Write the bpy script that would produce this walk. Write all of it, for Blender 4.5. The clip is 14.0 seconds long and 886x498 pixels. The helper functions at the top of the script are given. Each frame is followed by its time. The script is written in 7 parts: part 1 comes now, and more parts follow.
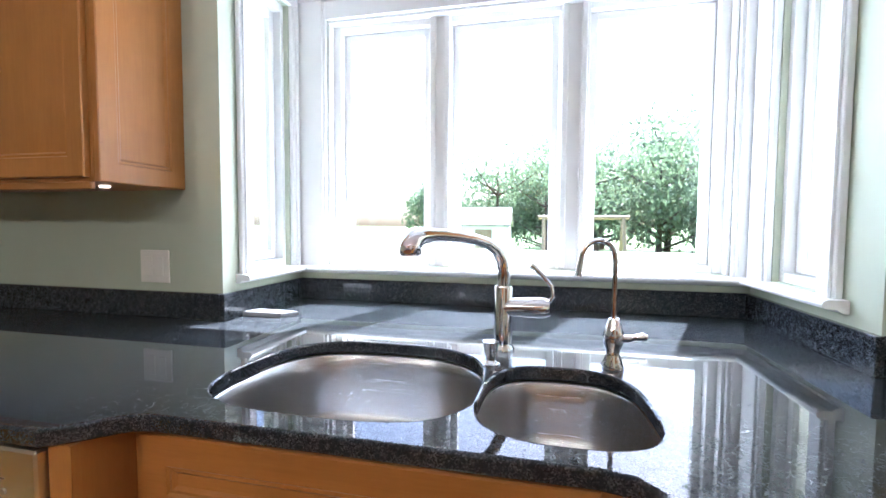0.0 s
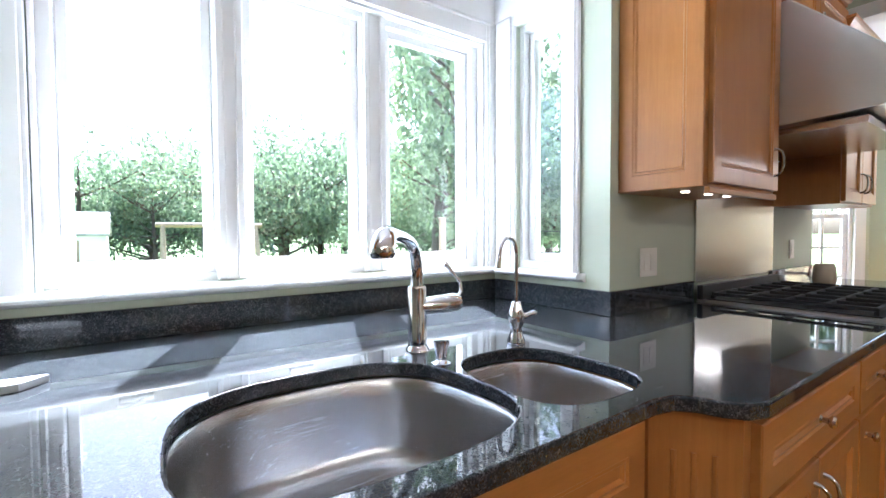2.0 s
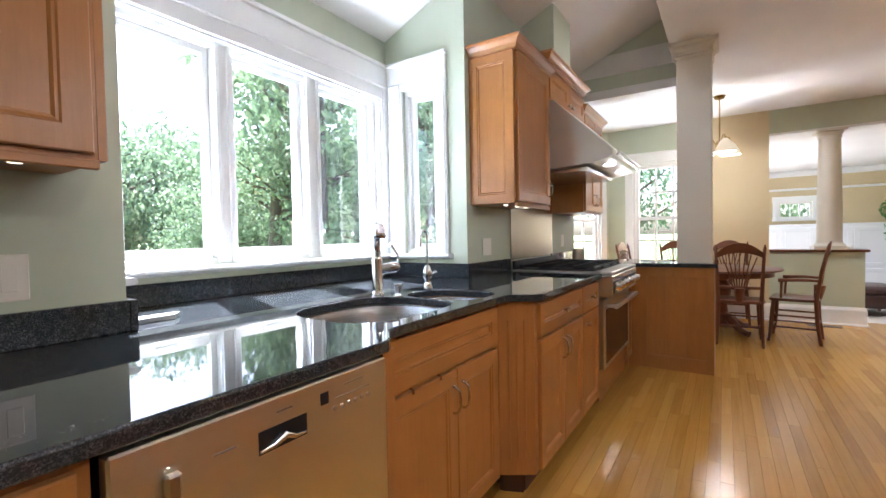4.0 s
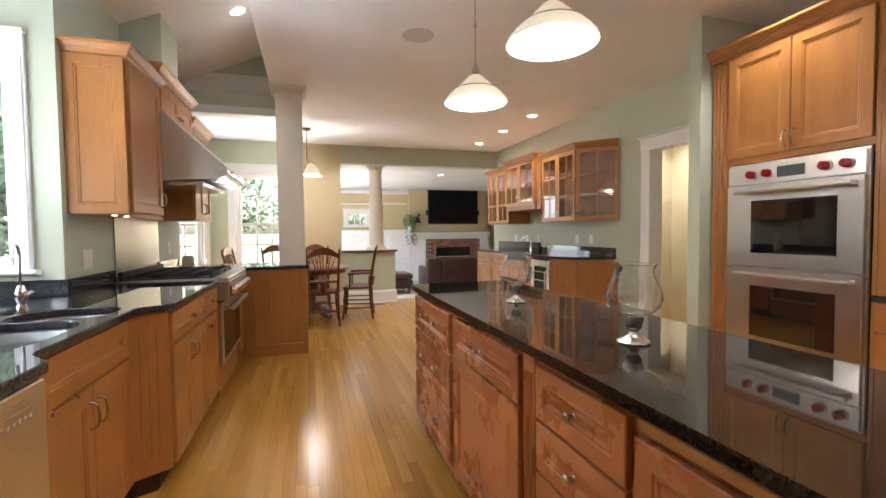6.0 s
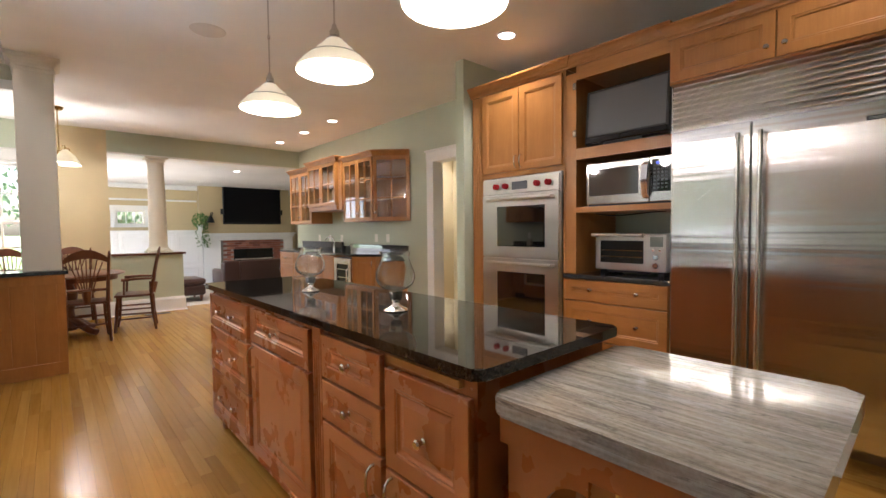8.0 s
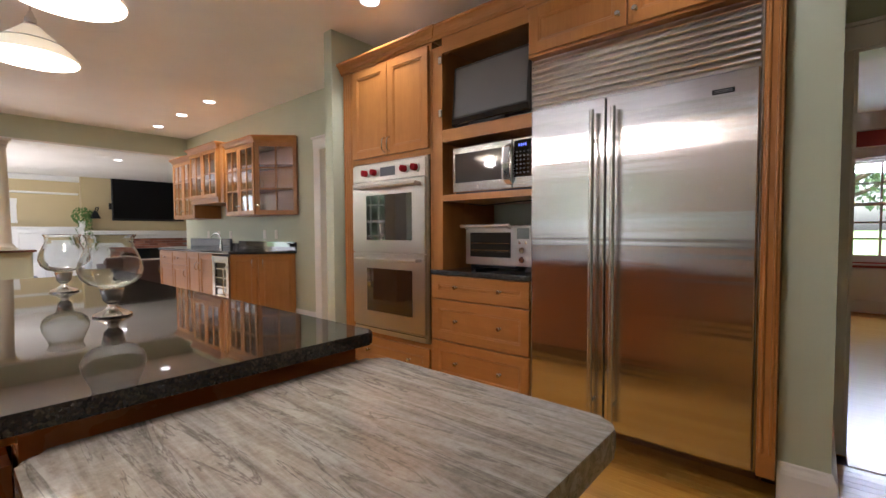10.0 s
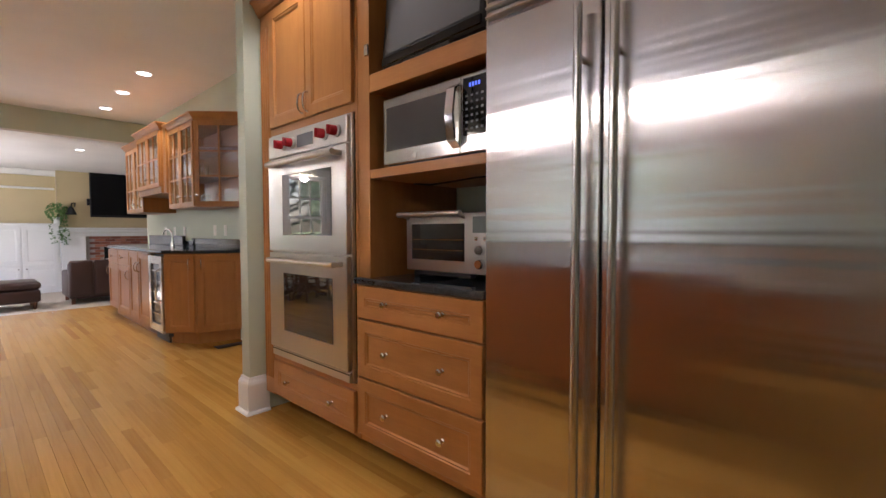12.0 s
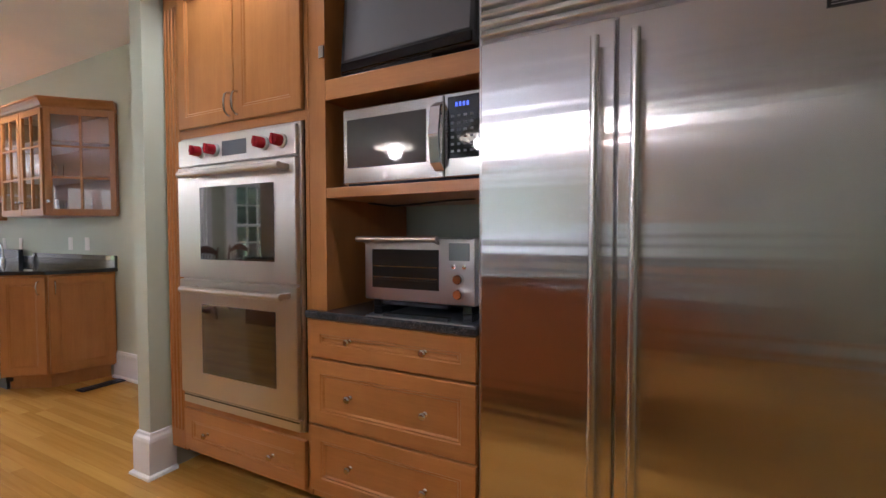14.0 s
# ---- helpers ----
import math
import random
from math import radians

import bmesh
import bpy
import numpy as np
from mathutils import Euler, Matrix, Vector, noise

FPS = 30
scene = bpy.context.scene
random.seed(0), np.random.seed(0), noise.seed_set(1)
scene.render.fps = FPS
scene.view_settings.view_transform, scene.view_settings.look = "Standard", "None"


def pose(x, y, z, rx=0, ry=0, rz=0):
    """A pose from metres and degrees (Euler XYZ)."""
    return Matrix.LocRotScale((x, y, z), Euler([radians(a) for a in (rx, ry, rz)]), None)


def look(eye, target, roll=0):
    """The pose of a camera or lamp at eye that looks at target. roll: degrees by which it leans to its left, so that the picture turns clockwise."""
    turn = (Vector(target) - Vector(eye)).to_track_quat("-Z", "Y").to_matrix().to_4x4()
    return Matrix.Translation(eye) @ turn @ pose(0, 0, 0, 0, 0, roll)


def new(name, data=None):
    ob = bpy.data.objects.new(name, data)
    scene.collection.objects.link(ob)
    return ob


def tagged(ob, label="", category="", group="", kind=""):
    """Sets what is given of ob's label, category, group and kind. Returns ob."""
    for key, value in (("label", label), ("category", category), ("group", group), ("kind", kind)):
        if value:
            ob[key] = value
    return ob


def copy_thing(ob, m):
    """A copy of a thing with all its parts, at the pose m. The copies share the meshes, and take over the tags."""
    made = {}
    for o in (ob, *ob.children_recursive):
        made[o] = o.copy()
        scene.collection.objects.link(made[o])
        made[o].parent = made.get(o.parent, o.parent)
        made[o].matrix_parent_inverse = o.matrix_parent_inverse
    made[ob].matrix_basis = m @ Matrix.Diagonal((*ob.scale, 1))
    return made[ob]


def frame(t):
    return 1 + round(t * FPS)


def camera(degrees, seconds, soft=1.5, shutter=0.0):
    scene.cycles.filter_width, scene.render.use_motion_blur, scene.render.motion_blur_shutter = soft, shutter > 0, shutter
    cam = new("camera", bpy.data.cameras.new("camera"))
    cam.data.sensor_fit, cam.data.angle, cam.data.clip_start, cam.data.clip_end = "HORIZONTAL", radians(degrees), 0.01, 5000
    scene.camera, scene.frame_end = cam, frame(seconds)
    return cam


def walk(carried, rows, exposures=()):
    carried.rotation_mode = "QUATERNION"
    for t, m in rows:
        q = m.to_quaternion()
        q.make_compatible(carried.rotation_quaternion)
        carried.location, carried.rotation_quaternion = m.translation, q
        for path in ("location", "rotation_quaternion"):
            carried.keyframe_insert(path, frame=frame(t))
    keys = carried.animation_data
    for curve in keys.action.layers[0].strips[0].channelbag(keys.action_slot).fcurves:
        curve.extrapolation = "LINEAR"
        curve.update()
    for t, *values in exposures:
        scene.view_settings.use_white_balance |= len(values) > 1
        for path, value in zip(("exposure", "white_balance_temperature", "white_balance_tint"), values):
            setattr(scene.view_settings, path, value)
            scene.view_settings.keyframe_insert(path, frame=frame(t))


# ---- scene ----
cam = camera(90.8, 14.0)
PATH = [
    (0, (0.119, 0.171, 1.243), (-0.319, 2.12, 1.137), 0.4),
    (0.5, (-0.063, 0.274, 1.234), (-0.147, 2.27, 1.147), 0.3),
    (1, (-0.238, 0.368, 1.248), (0.132, 2.332, 1.169), 0.3),
    (1.5, (-0.388, 0.416, 1.234), (0.472, 2.22, 1.162), -0.3),
    (2, (-0.58, 0.357, 1.22), (0.576, 1.988, 1.155), -0.3),
    (4.3, (-1.606, -0.04, 1.172), (0.2, 0.819, 1.113), -1.0),
    (4.5, (-1.656, -0.037, 1.181), (0.232, 0.621, 1.11), -0.7),
    (5, (-1.784, -0.027, 1.205), (0.206, 0.155, 1.132), -0.6),
    (5.5, (-1.939, -0.023, 1.241), (0.048, -0.237, 1.161), -0.6),
    (6, (-2.079, 0.013, 1.252), (-0.168, -0.571, 1.171), -0.6),
    (6.5, (-2.188, 0.052, 1.257), (-0.383, -0.805, 1.171), -0.6),
    (7, (-2.285, 0.086, 1.243), (-0.584, -0.962, 1.157), -0.6),
    (7.5, (-2.363, 0.102, 1.241), (-0.764, -1.096, 1.155), -0.6),
    (8, (-2.429, 0.105, 1.233), (-0.937, -1.224, 1.148), -0.6),
    (8.5, (-2.496, 0.093, 1.226), (-1.104, -1.34, 1.141), -0.5),
    (9, (-2.56, -0.04, 1.2), (-1.241, -1.541, 1.116), -0.5),
    (9.2, (-2.574, -0.146, 1.191), (-1.276, -1.665, 1.111), -0.3),
    (11.3, (-2.45, -1.275, 1.106), (-1.074, -2.724, 1.029), -0.0),
    (11.5, (-2.414, -1.386, 1.103), (-1.003, -2.802, 1.02), -0.3),
    (12, (-2.27, -1.518, 1.113), (-0.919, -2.991, 1.033), -0.1),
    (12.5, (-2.122, -1.514, 1.127), (-0.843, -3.049, 1.045), -0.1),
    (13, (-2.011, -1.465, 1.145), (-0.801, -3.055, 1.066), -0.1),
    (13.5, (-1.947, -1.43, 1.169), (-0.864, -3.11, 1.099), -0.1),
    (14, (-1.895, -1.424, 1.206), (-0.979, -3.2, 1.141), -0.1),
]
walk(cam, [(t, look(eye, target, roll)) for t, eye, target, roll in PATH],
     exposures=[(0.0, 3.08, 5200, 17), (1.5, 3.05, 5200, 17), (2.2, 3.02, 5200, 16), (4.3, 3.06, 5450, 17), (5.0, 3.10, 5650, 17), (6.0, 3.08, 5700, 16),
                (7.5, 3.02, 5800, 17), (9.2, 2.97, 5700, 18), (11.3, 2.82, 5700, 23), (14.0, 2.92, 5250, 23)])

# ---- world, sun, exposure ----
world = bpy.data.worlds.new("sky")
scene.world = world
world.use_nodes = True
wn = world.node_tree
sky = wn.nodes.new("ShaderNodeTexSky")
sky.sky_type, sky.sun_disc = "NISHITA", False
sky.sun_elevation, sky.sun_rotation = radians(54.5), radians(21)
sky.air_density, sky.dust_density, sky.ozone_density = 1.2, 4.0, 1.0
wn.links.new(sky.outputs[0], wn.nodes["Background"].inputs[0])
wn.nodes["Background"].inputs[1].default_value = 0.11
sun = new("sun", bpy.data.lights.new("sun", "SUN"))
sun.data.energy, sun.data.angle, sun.data.color = 5.0, radians(0.6), (1.0, 0.95, 0.86)
sun.matrix_world = look((3.8, 10.0, 15.0), (0.0, 0.0, 0.0))


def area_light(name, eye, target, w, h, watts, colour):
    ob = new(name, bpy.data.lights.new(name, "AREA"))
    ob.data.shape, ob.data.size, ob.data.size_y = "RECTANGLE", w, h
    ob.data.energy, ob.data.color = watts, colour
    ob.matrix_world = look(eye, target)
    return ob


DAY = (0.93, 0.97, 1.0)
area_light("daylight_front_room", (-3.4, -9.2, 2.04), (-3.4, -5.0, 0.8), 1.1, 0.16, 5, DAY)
# fill lamp added outside an unseen opening in the family room wall
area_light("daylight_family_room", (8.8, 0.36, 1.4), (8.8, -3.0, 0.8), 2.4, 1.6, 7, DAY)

# lamps hidden below the sills, added as daylight bounced onto the ceilings
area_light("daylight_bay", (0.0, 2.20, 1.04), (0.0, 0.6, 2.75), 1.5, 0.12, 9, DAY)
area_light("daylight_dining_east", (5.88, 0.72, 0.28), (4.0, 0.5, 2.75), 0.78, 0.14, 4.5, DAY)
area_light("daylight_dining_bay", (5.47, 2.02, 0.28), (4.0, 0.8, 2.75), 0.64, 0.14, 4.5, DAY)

# ---- materials ----


def material(name, base=(0.8, 0.8, 0.8), rough=0.5, metal=0.0, **more):
    m = bpy.data.materials.new(name)
    m.use_nodes = True
    b = m.node_tree.nodes["Principled BSDF"]
    b.inputs["Base Color"].default_value = (*base, 1)
    b.inputs["Roughness"].default_value, b.inputs["Metallic"].default_value = rough, metal
    for key, value in more.items():
        b.inputs[key.replace("_", " ")].default_value = value
    return m


def node(m, kind, **inputs):
    n = m.node_tree.nodes.new(kind)
    for key, value in inputs.items():
        n.inputs[key.replace("_", " ")].default_value = value
    return n


def link(m, a, b):
    m.node_tree.links.new(a, b)


def coords(m, scale=(1, 1, 1), jitter=False, which="Object"):
    tc, mp = node(m, "ShaderNodeTexCoord"), node(m, "ShaderNodeMapping")
    mp.inputs["Scale"].default_value = scale
    link(m, tc.outputs[which], mp.inputs["Vector"])
    if jitter:
        oi, mul = node(m, "ShaderNodeObjectInfo"), node(m, "ShaderNodeVectorMath")
        mul.operation = "SCALE"
        mul.inputs[0].default_value = (17.0, 31.0, 23.0)
        link(m, oi.outputs["Random"], mul.inputs["Scale"])
        link(m, mul.outputs[0], mp.inputs["Location"])
    return mp.outputs[0]


def ramp(m, fac, stops):
    r = node(m, "ShaderNodeValToRGB")
    e = r.color_ramp.elements
    while len(e) < len(stops):
        e.new(0.5)
    for el, (p, c) in zip(e, stops):
        el.position, el.color = p, (*c, 1)
    link(m, fac, r.inputs[0])
    return r.outputs[0]


def mix(m, fac, a, b, blend="MIX"):
    n = node(m, "ShaderNodeMix")
    n.data_type, n.blend_type = "RGBA", blend
    for sock, v in ((n.inputs[0], fac), (n.inputs[6], a), (n.inputs[7], b)):
        if hasattr(v, "links"):
            link(m, v, sock)
        else:
            sock.default_value = v if isinstance(v, float) else (*v, 1)
    return n.outputs[2]


def noise_tex(m, vec, scale, detail=3.0, rough=0.55, distortion=0.0):
    n = node(m, "ShaderNodeTexNoise", Scale=scale, Detail=detail, Roughness=rough, Distortion=distortion)
    link(m, vec, n.inputs["Vector"])
    return n.outputs["Fac"]


def bump(m, height, strength, dist=0.002):
    b = node(m, "ShaderNodeBump", Strength=strength, Distance=dist)
    link(m, height, b.inputs["Height"])
    link(m, b.outputs[0], m.node_tree.nodes["Principled BSDF"].inputs["Normal"])


def base(m, socket):
    link(m, socket, m.node_tree.nodes["Principled BSDF"].inputs["Base Color"])


def roughness(m, fac, lo, hi):
    r = node(m, "ShaderNodeMapRange")
    r.inputs["To Min"].default_value, r.inputs["To Max"].default_value = lo, hi
    link(m, fac, r.inputs["Value"])
    link(m, r.outputs[0], m.node_tree.nodes["Principled BSDF"].inputs["Roughness"])


def wood(name, dark, mid, light, along="z", rough=0.32, grain=1.0, figure=0.22):
    m = material(name, mid, rough)
    sc = {"z": (14, 14, 0.9), "x": (0.9, 14, 14), "y": (14, 0.9, 14)}[along]
    v = coords(m, sc, True)
    broad = noise_tex(m, v, 1.3 * grain, 2.5, 0.5, 0.4)
    fine = noise_tex(m, v, 9.0 * grain, 5.0, 0.7, 0.2)
    half = tuple((a + 2 * b) / 3 for a, b in zip(dark, mid))
    pale = tuple((a + 2 * b) / 3 for a, b in zip(light, mid))
    c = ramp(m, broad, [(0.28, half), (0.5, mid), (0.74, pale)])
    c = mix(m, figure, c, ramp(m, fine, [(0.30, dark), (0.70, light)]))
    blotch = noise_tex(m, coords(m, (1, 1, 1), True), 4.5, 4.0, 0.6)
    c = mix(m, 0.20, c, ramp(m, blotch, [(0.32, dark), (0.68, light)]))
    base(m, c)
    roughness(m, blotch, rough, rough + 0.03)
    bump(m, fine, 0.006)
    return m


def paint(name, colour, rough=0.55, relief=0.05):
    m = material(name, colour, rough)
    v = coords(m)
    n = noise_tex(m, v, 1.1, 3.0)
    dk = tuple(c * 0.95 for c in colour)
    lt = tuple(min(c * 1.03, 0.95) for c in colour)
    base(m, ramp(m, n, [(0.3, dk), (0.7, lt)]))
    bump(m, noise_tex(m, v, 260.0, 2.0), relief, 0.001)
    return m


def metal(name, colour, rough, along=None, spread=0.08, aniso=0.0):
    m = material(name, colour, rough, 1.0)
    sc = {None: (60, 60, 60), "x": (1.5, 300, 300), "z": (300, 300, 1.5)}[along]
    n = noise_tex(m, coords(m, sc), 1.0, 3.0, 0.6)
    roughness(m, n, max(rough - spread, 0.02), rough + spread)
    if aniso:
        b = m.node_tree.nodes["Principled BSDF"]
        tg = node(m, "ShaderNodeTangent")
        tg.direction_type, tg.axis = "RADIAL", "Z"
        b.inputs["Anisotropic"].default_value = aniso
        link(m, tg.outputs[0], b.inputs["Tangent"])
    if along:
        wavy = noise_tex(m, coords(m, (1.2, 1.2, 2.2)), 1.0, 2.0)
        base(m, ramp(m, wavy, [(0.3, tuple(c * 0.93 for c in colour)), (0.7, colour)]))
    return m


CHERRY_D, CHERRY_M, CHERRY_L = (0.25, 0.092, 0.019), (0.40, 0.164, 0.037), (0.51, 0.242, 0.062)
WOOD = wood("honey_cherry_upright", CHERRY_D, CHERRY_M, CHERRY_L)
WOOD_H = wood("honey_cherry_level", CHERRY_D, CHERRY_M, CHERRY_L, "x")
ISLAND_TONES = (0.33, 0.102, 0.031), (0.41, 0.142, 0.044), (0.48, 0.190, 0.062)
ISLAND = wood("red_cherry_upright", *ISLAND_TONES, "z", 0.26, 0.7, 0.07)
ISLAND_H = wood("red_cherry_level", *ISLAND_TONES, "x", 0.26, 0.7, 0.07)
INNER = wood("cabinet_inside", (0.26, 0.11, 0.04), (0.38, 0.18, 0.07), (0.46, 0.24, 0.10))
DARKWOOD = wood("dark_chair_wood", (0.065, 0.020, 0.010), (0.15, 0.050, 0.023), (0.23, 0.085, 0.040), "z", 0.28)
GREEN = paint("sage_green_paint", (0.50, 0.545, 0.415))
TAN = paint("tan_paint", (0.60, 0.49, 0.29))
CREAM = paint("cream_paint", (0.76, 0.66, 0.44))
WHITE = paint("white_trim_paint", (0.82, 0.82, 0.80), 0.35, 0.0)
CEIL = paint("ceiling_paint", (0.86, 0.845, 0.81), 0.8)
COLUMN = paint("column_paint", (0.72, 0.68, 0.58), 0.45)
RED = paint("red_paint", (0.42, 0.06, 0.06))
STEEL = metal("brushed_steel", (0.62, 0.60, 0.57), 0.30, "x", 0.03, 0.6)
PLAINSTEEL = metal("satin_sheet_steel", (0.60, 0.59, 0.57), 0.26, None, 0.02)
STEEL_V = metal("brushed_steel_upright", (0.62, 0.60, 0.57), 0.27, "z", 0.03)
SINKM = metal("satin_sink_steel", (0.80, 0.80, 0.80), 0.27, "x", 0.012)
CHROME = metal("chrome", (0.78, 0.78, 0.79), 0.07, None, 0.02)
NICKEL = metal("pewter_hardware", (0.58, 0.56, 0.54), 0.22)
SILVER = metal("polished_silver", (0.70, 0.68, 0.64), 0.15)
BLACK = material("black_plastic", (0.012, 0.012, 0.013), 0.35)
IRON = material("cast_iron", (0.018, 0.018, 0.019), 0.55, 0.3)
BLACKGLASS = material("black_glass", (0.006, 0.006, 0.007), 0.04)
OVENGLASS = material("mirrored_oven_glass", (0.008, 0.007, 0.007), 0.03, IOR=2.3)
SCREEN = material("matte_tv_screen", (0.006, 0.006, 0.007), 0.35, Specular_IOR_Level=0.15)
GREYSCREEN = material("grey_tv_screen", (0.13, 0.132, 0.135), 0.22)
PLATE = material("ivory_plastic", (0.80, 0.77, 0.68), 0.35)
REDKNOB = material("red_knob_enamel", (0.32, 0.012, 0.018), 0.25)
LEATHER = material("brown_leather", (0.045, 0.018, 0.013), 0.38)
bump(LEATHER, noise_tex(LEATHER, coords(LEATHER), 130.0, 3.0), 0.25, 0.002)
FABRIC = material("grey_cushion_cloth", (0.20, 0.22, 0.25), 0.9)
CARPET = material("beige_carpet", (0.45, 0.40, 0.33), 0.95)
bump(CARPET, noise_tex(CARPET, coords(CARPET), 320.0, 2.0), 0.5, 0.004)
# darkened wood: the shade under the cabinets is put into its colour
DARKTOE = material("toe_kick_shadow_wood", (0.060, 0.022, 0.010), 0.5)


def granite(name):
    m = material(name, (0.02, 0.02, 0.022), 0.06)
    v = coords(m)
    vo = node(m, "ShaderNodeTexVoronoi", Scale=430.0)
    link(m, v, vo.inputs["Vector"])
    cells = ramp(m, vo.outputs["Color"], [(0.2, (0.014, 0.016, 0.019)), (0.5, (0.030, 0.034, 0.038)), (0.85, (0.085, 0.092, 0.092))])
    broad = noise_tex(m, v, 55.0, 4.0, 0.7)
    c = mix(m, ramp(m, broad, [(0.36, (0, 0, 0)), (0.56, (1, 1, 1))]), (0.017, 0.020, 0.024), cells)
    base(m, c)
    roughness(m, broad, 0.02, 0.05)
    return m


GRANITE = granite("black_speckled_granite")


def island_granite():
    m = material("dark_brown_granite", (0.02, 0.017, 0.014), 0.08)
    v = coords(m)
    vo = node(m, "ShaderNodeTexVoronoi", Scale=240.0)
    link(m, v, vo.inputs["Vector"])
    cells = ramp(m, vo.outputs["Color"], [(0.2, (0.010, 0.008, 0.007)), (0.6, (0.030, 0.023, 0.017)), (0.9, (0.075, 0.055, 0.038))])
    base(m, mix(m, noise_tex(m, v, 40.0, 4.0, 0.7), (0.014, 0.011, 0.009), cells))
    roughness(m, noise_tex(m, v, 6.0, 3.0), 0.02, 0.045)
    return m


ISLETOP = island_granite()


def streaky_stone():
    m = material("streaked_grey_beige_stone", (0.5, 0.47, 0.42), 0.05)
    broad = noise_tex(m, coords(m, (0.9, 6.5, 6.5)), 1.0, 6.0, 0.62, 1.1)
    c = ramp(m, broad, [(0.30, (0.15, 0.135, 0.115)), (0.42, (0.33, 0.285, 0.23)), (0.50, (0.44, 0.39, 0.32)), (0.58, (0.27, 0.25, 0.22)), (0.70, (0.52, 0.50, 0.47))])
    streak = noise_tex(m, coords(m, (3.2, 34, 34)), 1.0, 6.0, 0.66, 1.2)
    c = mix(m, 0.42, c, ramp(m, streak, [(0.36, (0.12, 0.105, 0.09)), (0.48, (0.34, 0.30, 0.25)), (0.60, (0.58, 0.56, 0.53))]))
    vein = noise_tex(m, coords(m, (1.7, 15, 15)), 1.0, 5.0, 0.6, 1.6)
    thin = ramp(m, vein, [(0.0, (0, 0, 0)), (0.455, (0, 0, 0)), (0.475, (0.75, 0.75, 0.75)), (0.495, (0, 0, 0))])
    c = mix(m, thin, c, (0.10, 0.085, 0.07))
    speck = noise_tex(m, coords(m), 70.0, 5.0, 0.75)
    c = mix(m, 0.16, c, ramp(m, speck, [(0.36, (0.15, 0.14, 0.13)), (0.64, (0.72, 0.71, 0.68))]))
    base(m, c)
    return m


MARBLE = streaky_stone()


def oak(name, island):
    m = material(name, (0.5, 0.3, 0.12), 0.25, Specular_IOR_Level=0.32)
    if island:
        rnd = node(m, "ShaderNodeNewGeometry").outputs["Random Per Island"]
    else:
        rnd = node(m, "ShaderNodeObjectInfo").outputs["Random"]
    tone = ramp(m, rnd, [(0.0, (0.33, 0.150, 0.023)), (0.12, (0.42, 0.212, 0.032)), (0.62, (0.50, 0.258, 0.041)), (1.0, (0.57, 0.325, 0.063))])
    tc, add = node(m, "ShaderNodeTexCoord"), node(m, "ShaderNodeVectorMath")
    sc = node(m, "ShaderNodeVectorMath")
    sc.operation = "SCALE"
    sc.inputs[0].default_value = (41.0, 29.0, 7.0)
    link(m, rnd, sc.inputs["Scale"])
    link(m, tc.outputs["Object"], add.inputs[0])
    link(m, sc.outputs[0], add.inputs[1])
    mp = node(m, "ShaderNodeMapping")
    mp.inputs["Scale"].default_value = (1.6, 42, 42)
    link(m, add.outputs[0], mp.inputs["Vector"])
    g = noise_tex(m, mp.outputs[0], 1.0, 5.0, 0.65, 0.5)
    c = mix(m, 0.28, tone, ramp(m, g, [(0.3, (0.29, 0.130, 0.026)), (0.5, (0.49, 0.265, 0.056)), (0.75, (0.60, 0.355, 0.092))]))
    base(m, c)
    roughness(m, g, 0.17, 0.29)
    bump(m, g, 0.04, 0.001)
    return m


OAK, OAK_REST = oak("oak_strip", False), oak("oak_strips_joined", True)


def glass(name, tint=(0.95, 0.97, 0.96), rough=0.0):
    m = material(name, tint, rough)
    b = m.node_tree.nodes["Principled BSDF"]
    b.inputs["Transmission Weight"].default_value, b.inputs["IOR"].default_value = 1.0, 1.45
    return m


GLASS = glass("clear_glass")


PANE = glass("window_pane_glass", (0.98, 1.0, 0.99))


def glow(name, colour, strength):
    m = material(name, colour, 0.4)
    b = m.node_tree.nodes["Principled BSDF"]
    b.inputs["Emission Color"].default_value, b.inputs["Emission Strength"].default_value = (*colour, 1), strength
    return m


BULB = glow("lit_bulb", (1.0, 0.90, 0.70), 1.6)
CAN = glow("lit_downlight", (1.0, 0.93, 0.82), 1.8)
PUCK = glow("lit_puck_light", (1.0, 0.80, 0.50), 0.5)
SHADE = material("frosted_white_glass", (0.88, 0.83, 0.70), 0.45)
SHADE.node_tree.nodes["Principled BSDF"].inputs["Emission Color"].default_value = (1.0, 0.80, 0.44, 1)
SHADE.node_tree.nodes["Principled BSDF"].inputs["Emission Strength"].default_value = 0.04
BLUELED = glow("blue_display_digits", (0.10, 0.16, 0.9), 0.15)

# ---- mesh helpers ----


def box(bm, x0, x1, y0, y1, z0, z1, bevel=0.0, segs=1):
    lo, hi = Vector((min(x0, x1), min(y0, y1), min(z0, z1))), Vector((max(x0, x1), max(y0, y1), max(z0, z1)))
    g = bmesh.ops.create_cube(bm, size=1, matrix=Matrix.Translation((lo + hi) / 2) @ Matrix.Diagonal((*(hi - lo), 1)))
    if bevel:
        edges = list({e for v in g["verts"] for e in v.link_edges})
        bmesh.ops.bevel(bm, geom=edges, offset=bevel, segments=segs, affect="EDGES", profile=0.5)
    return bm


def boxes(*rows, bevel=0.0):
    bm = bmesh.new()
    for r in rows:
        box(bm, *r, bevel=bevel)
    return bm


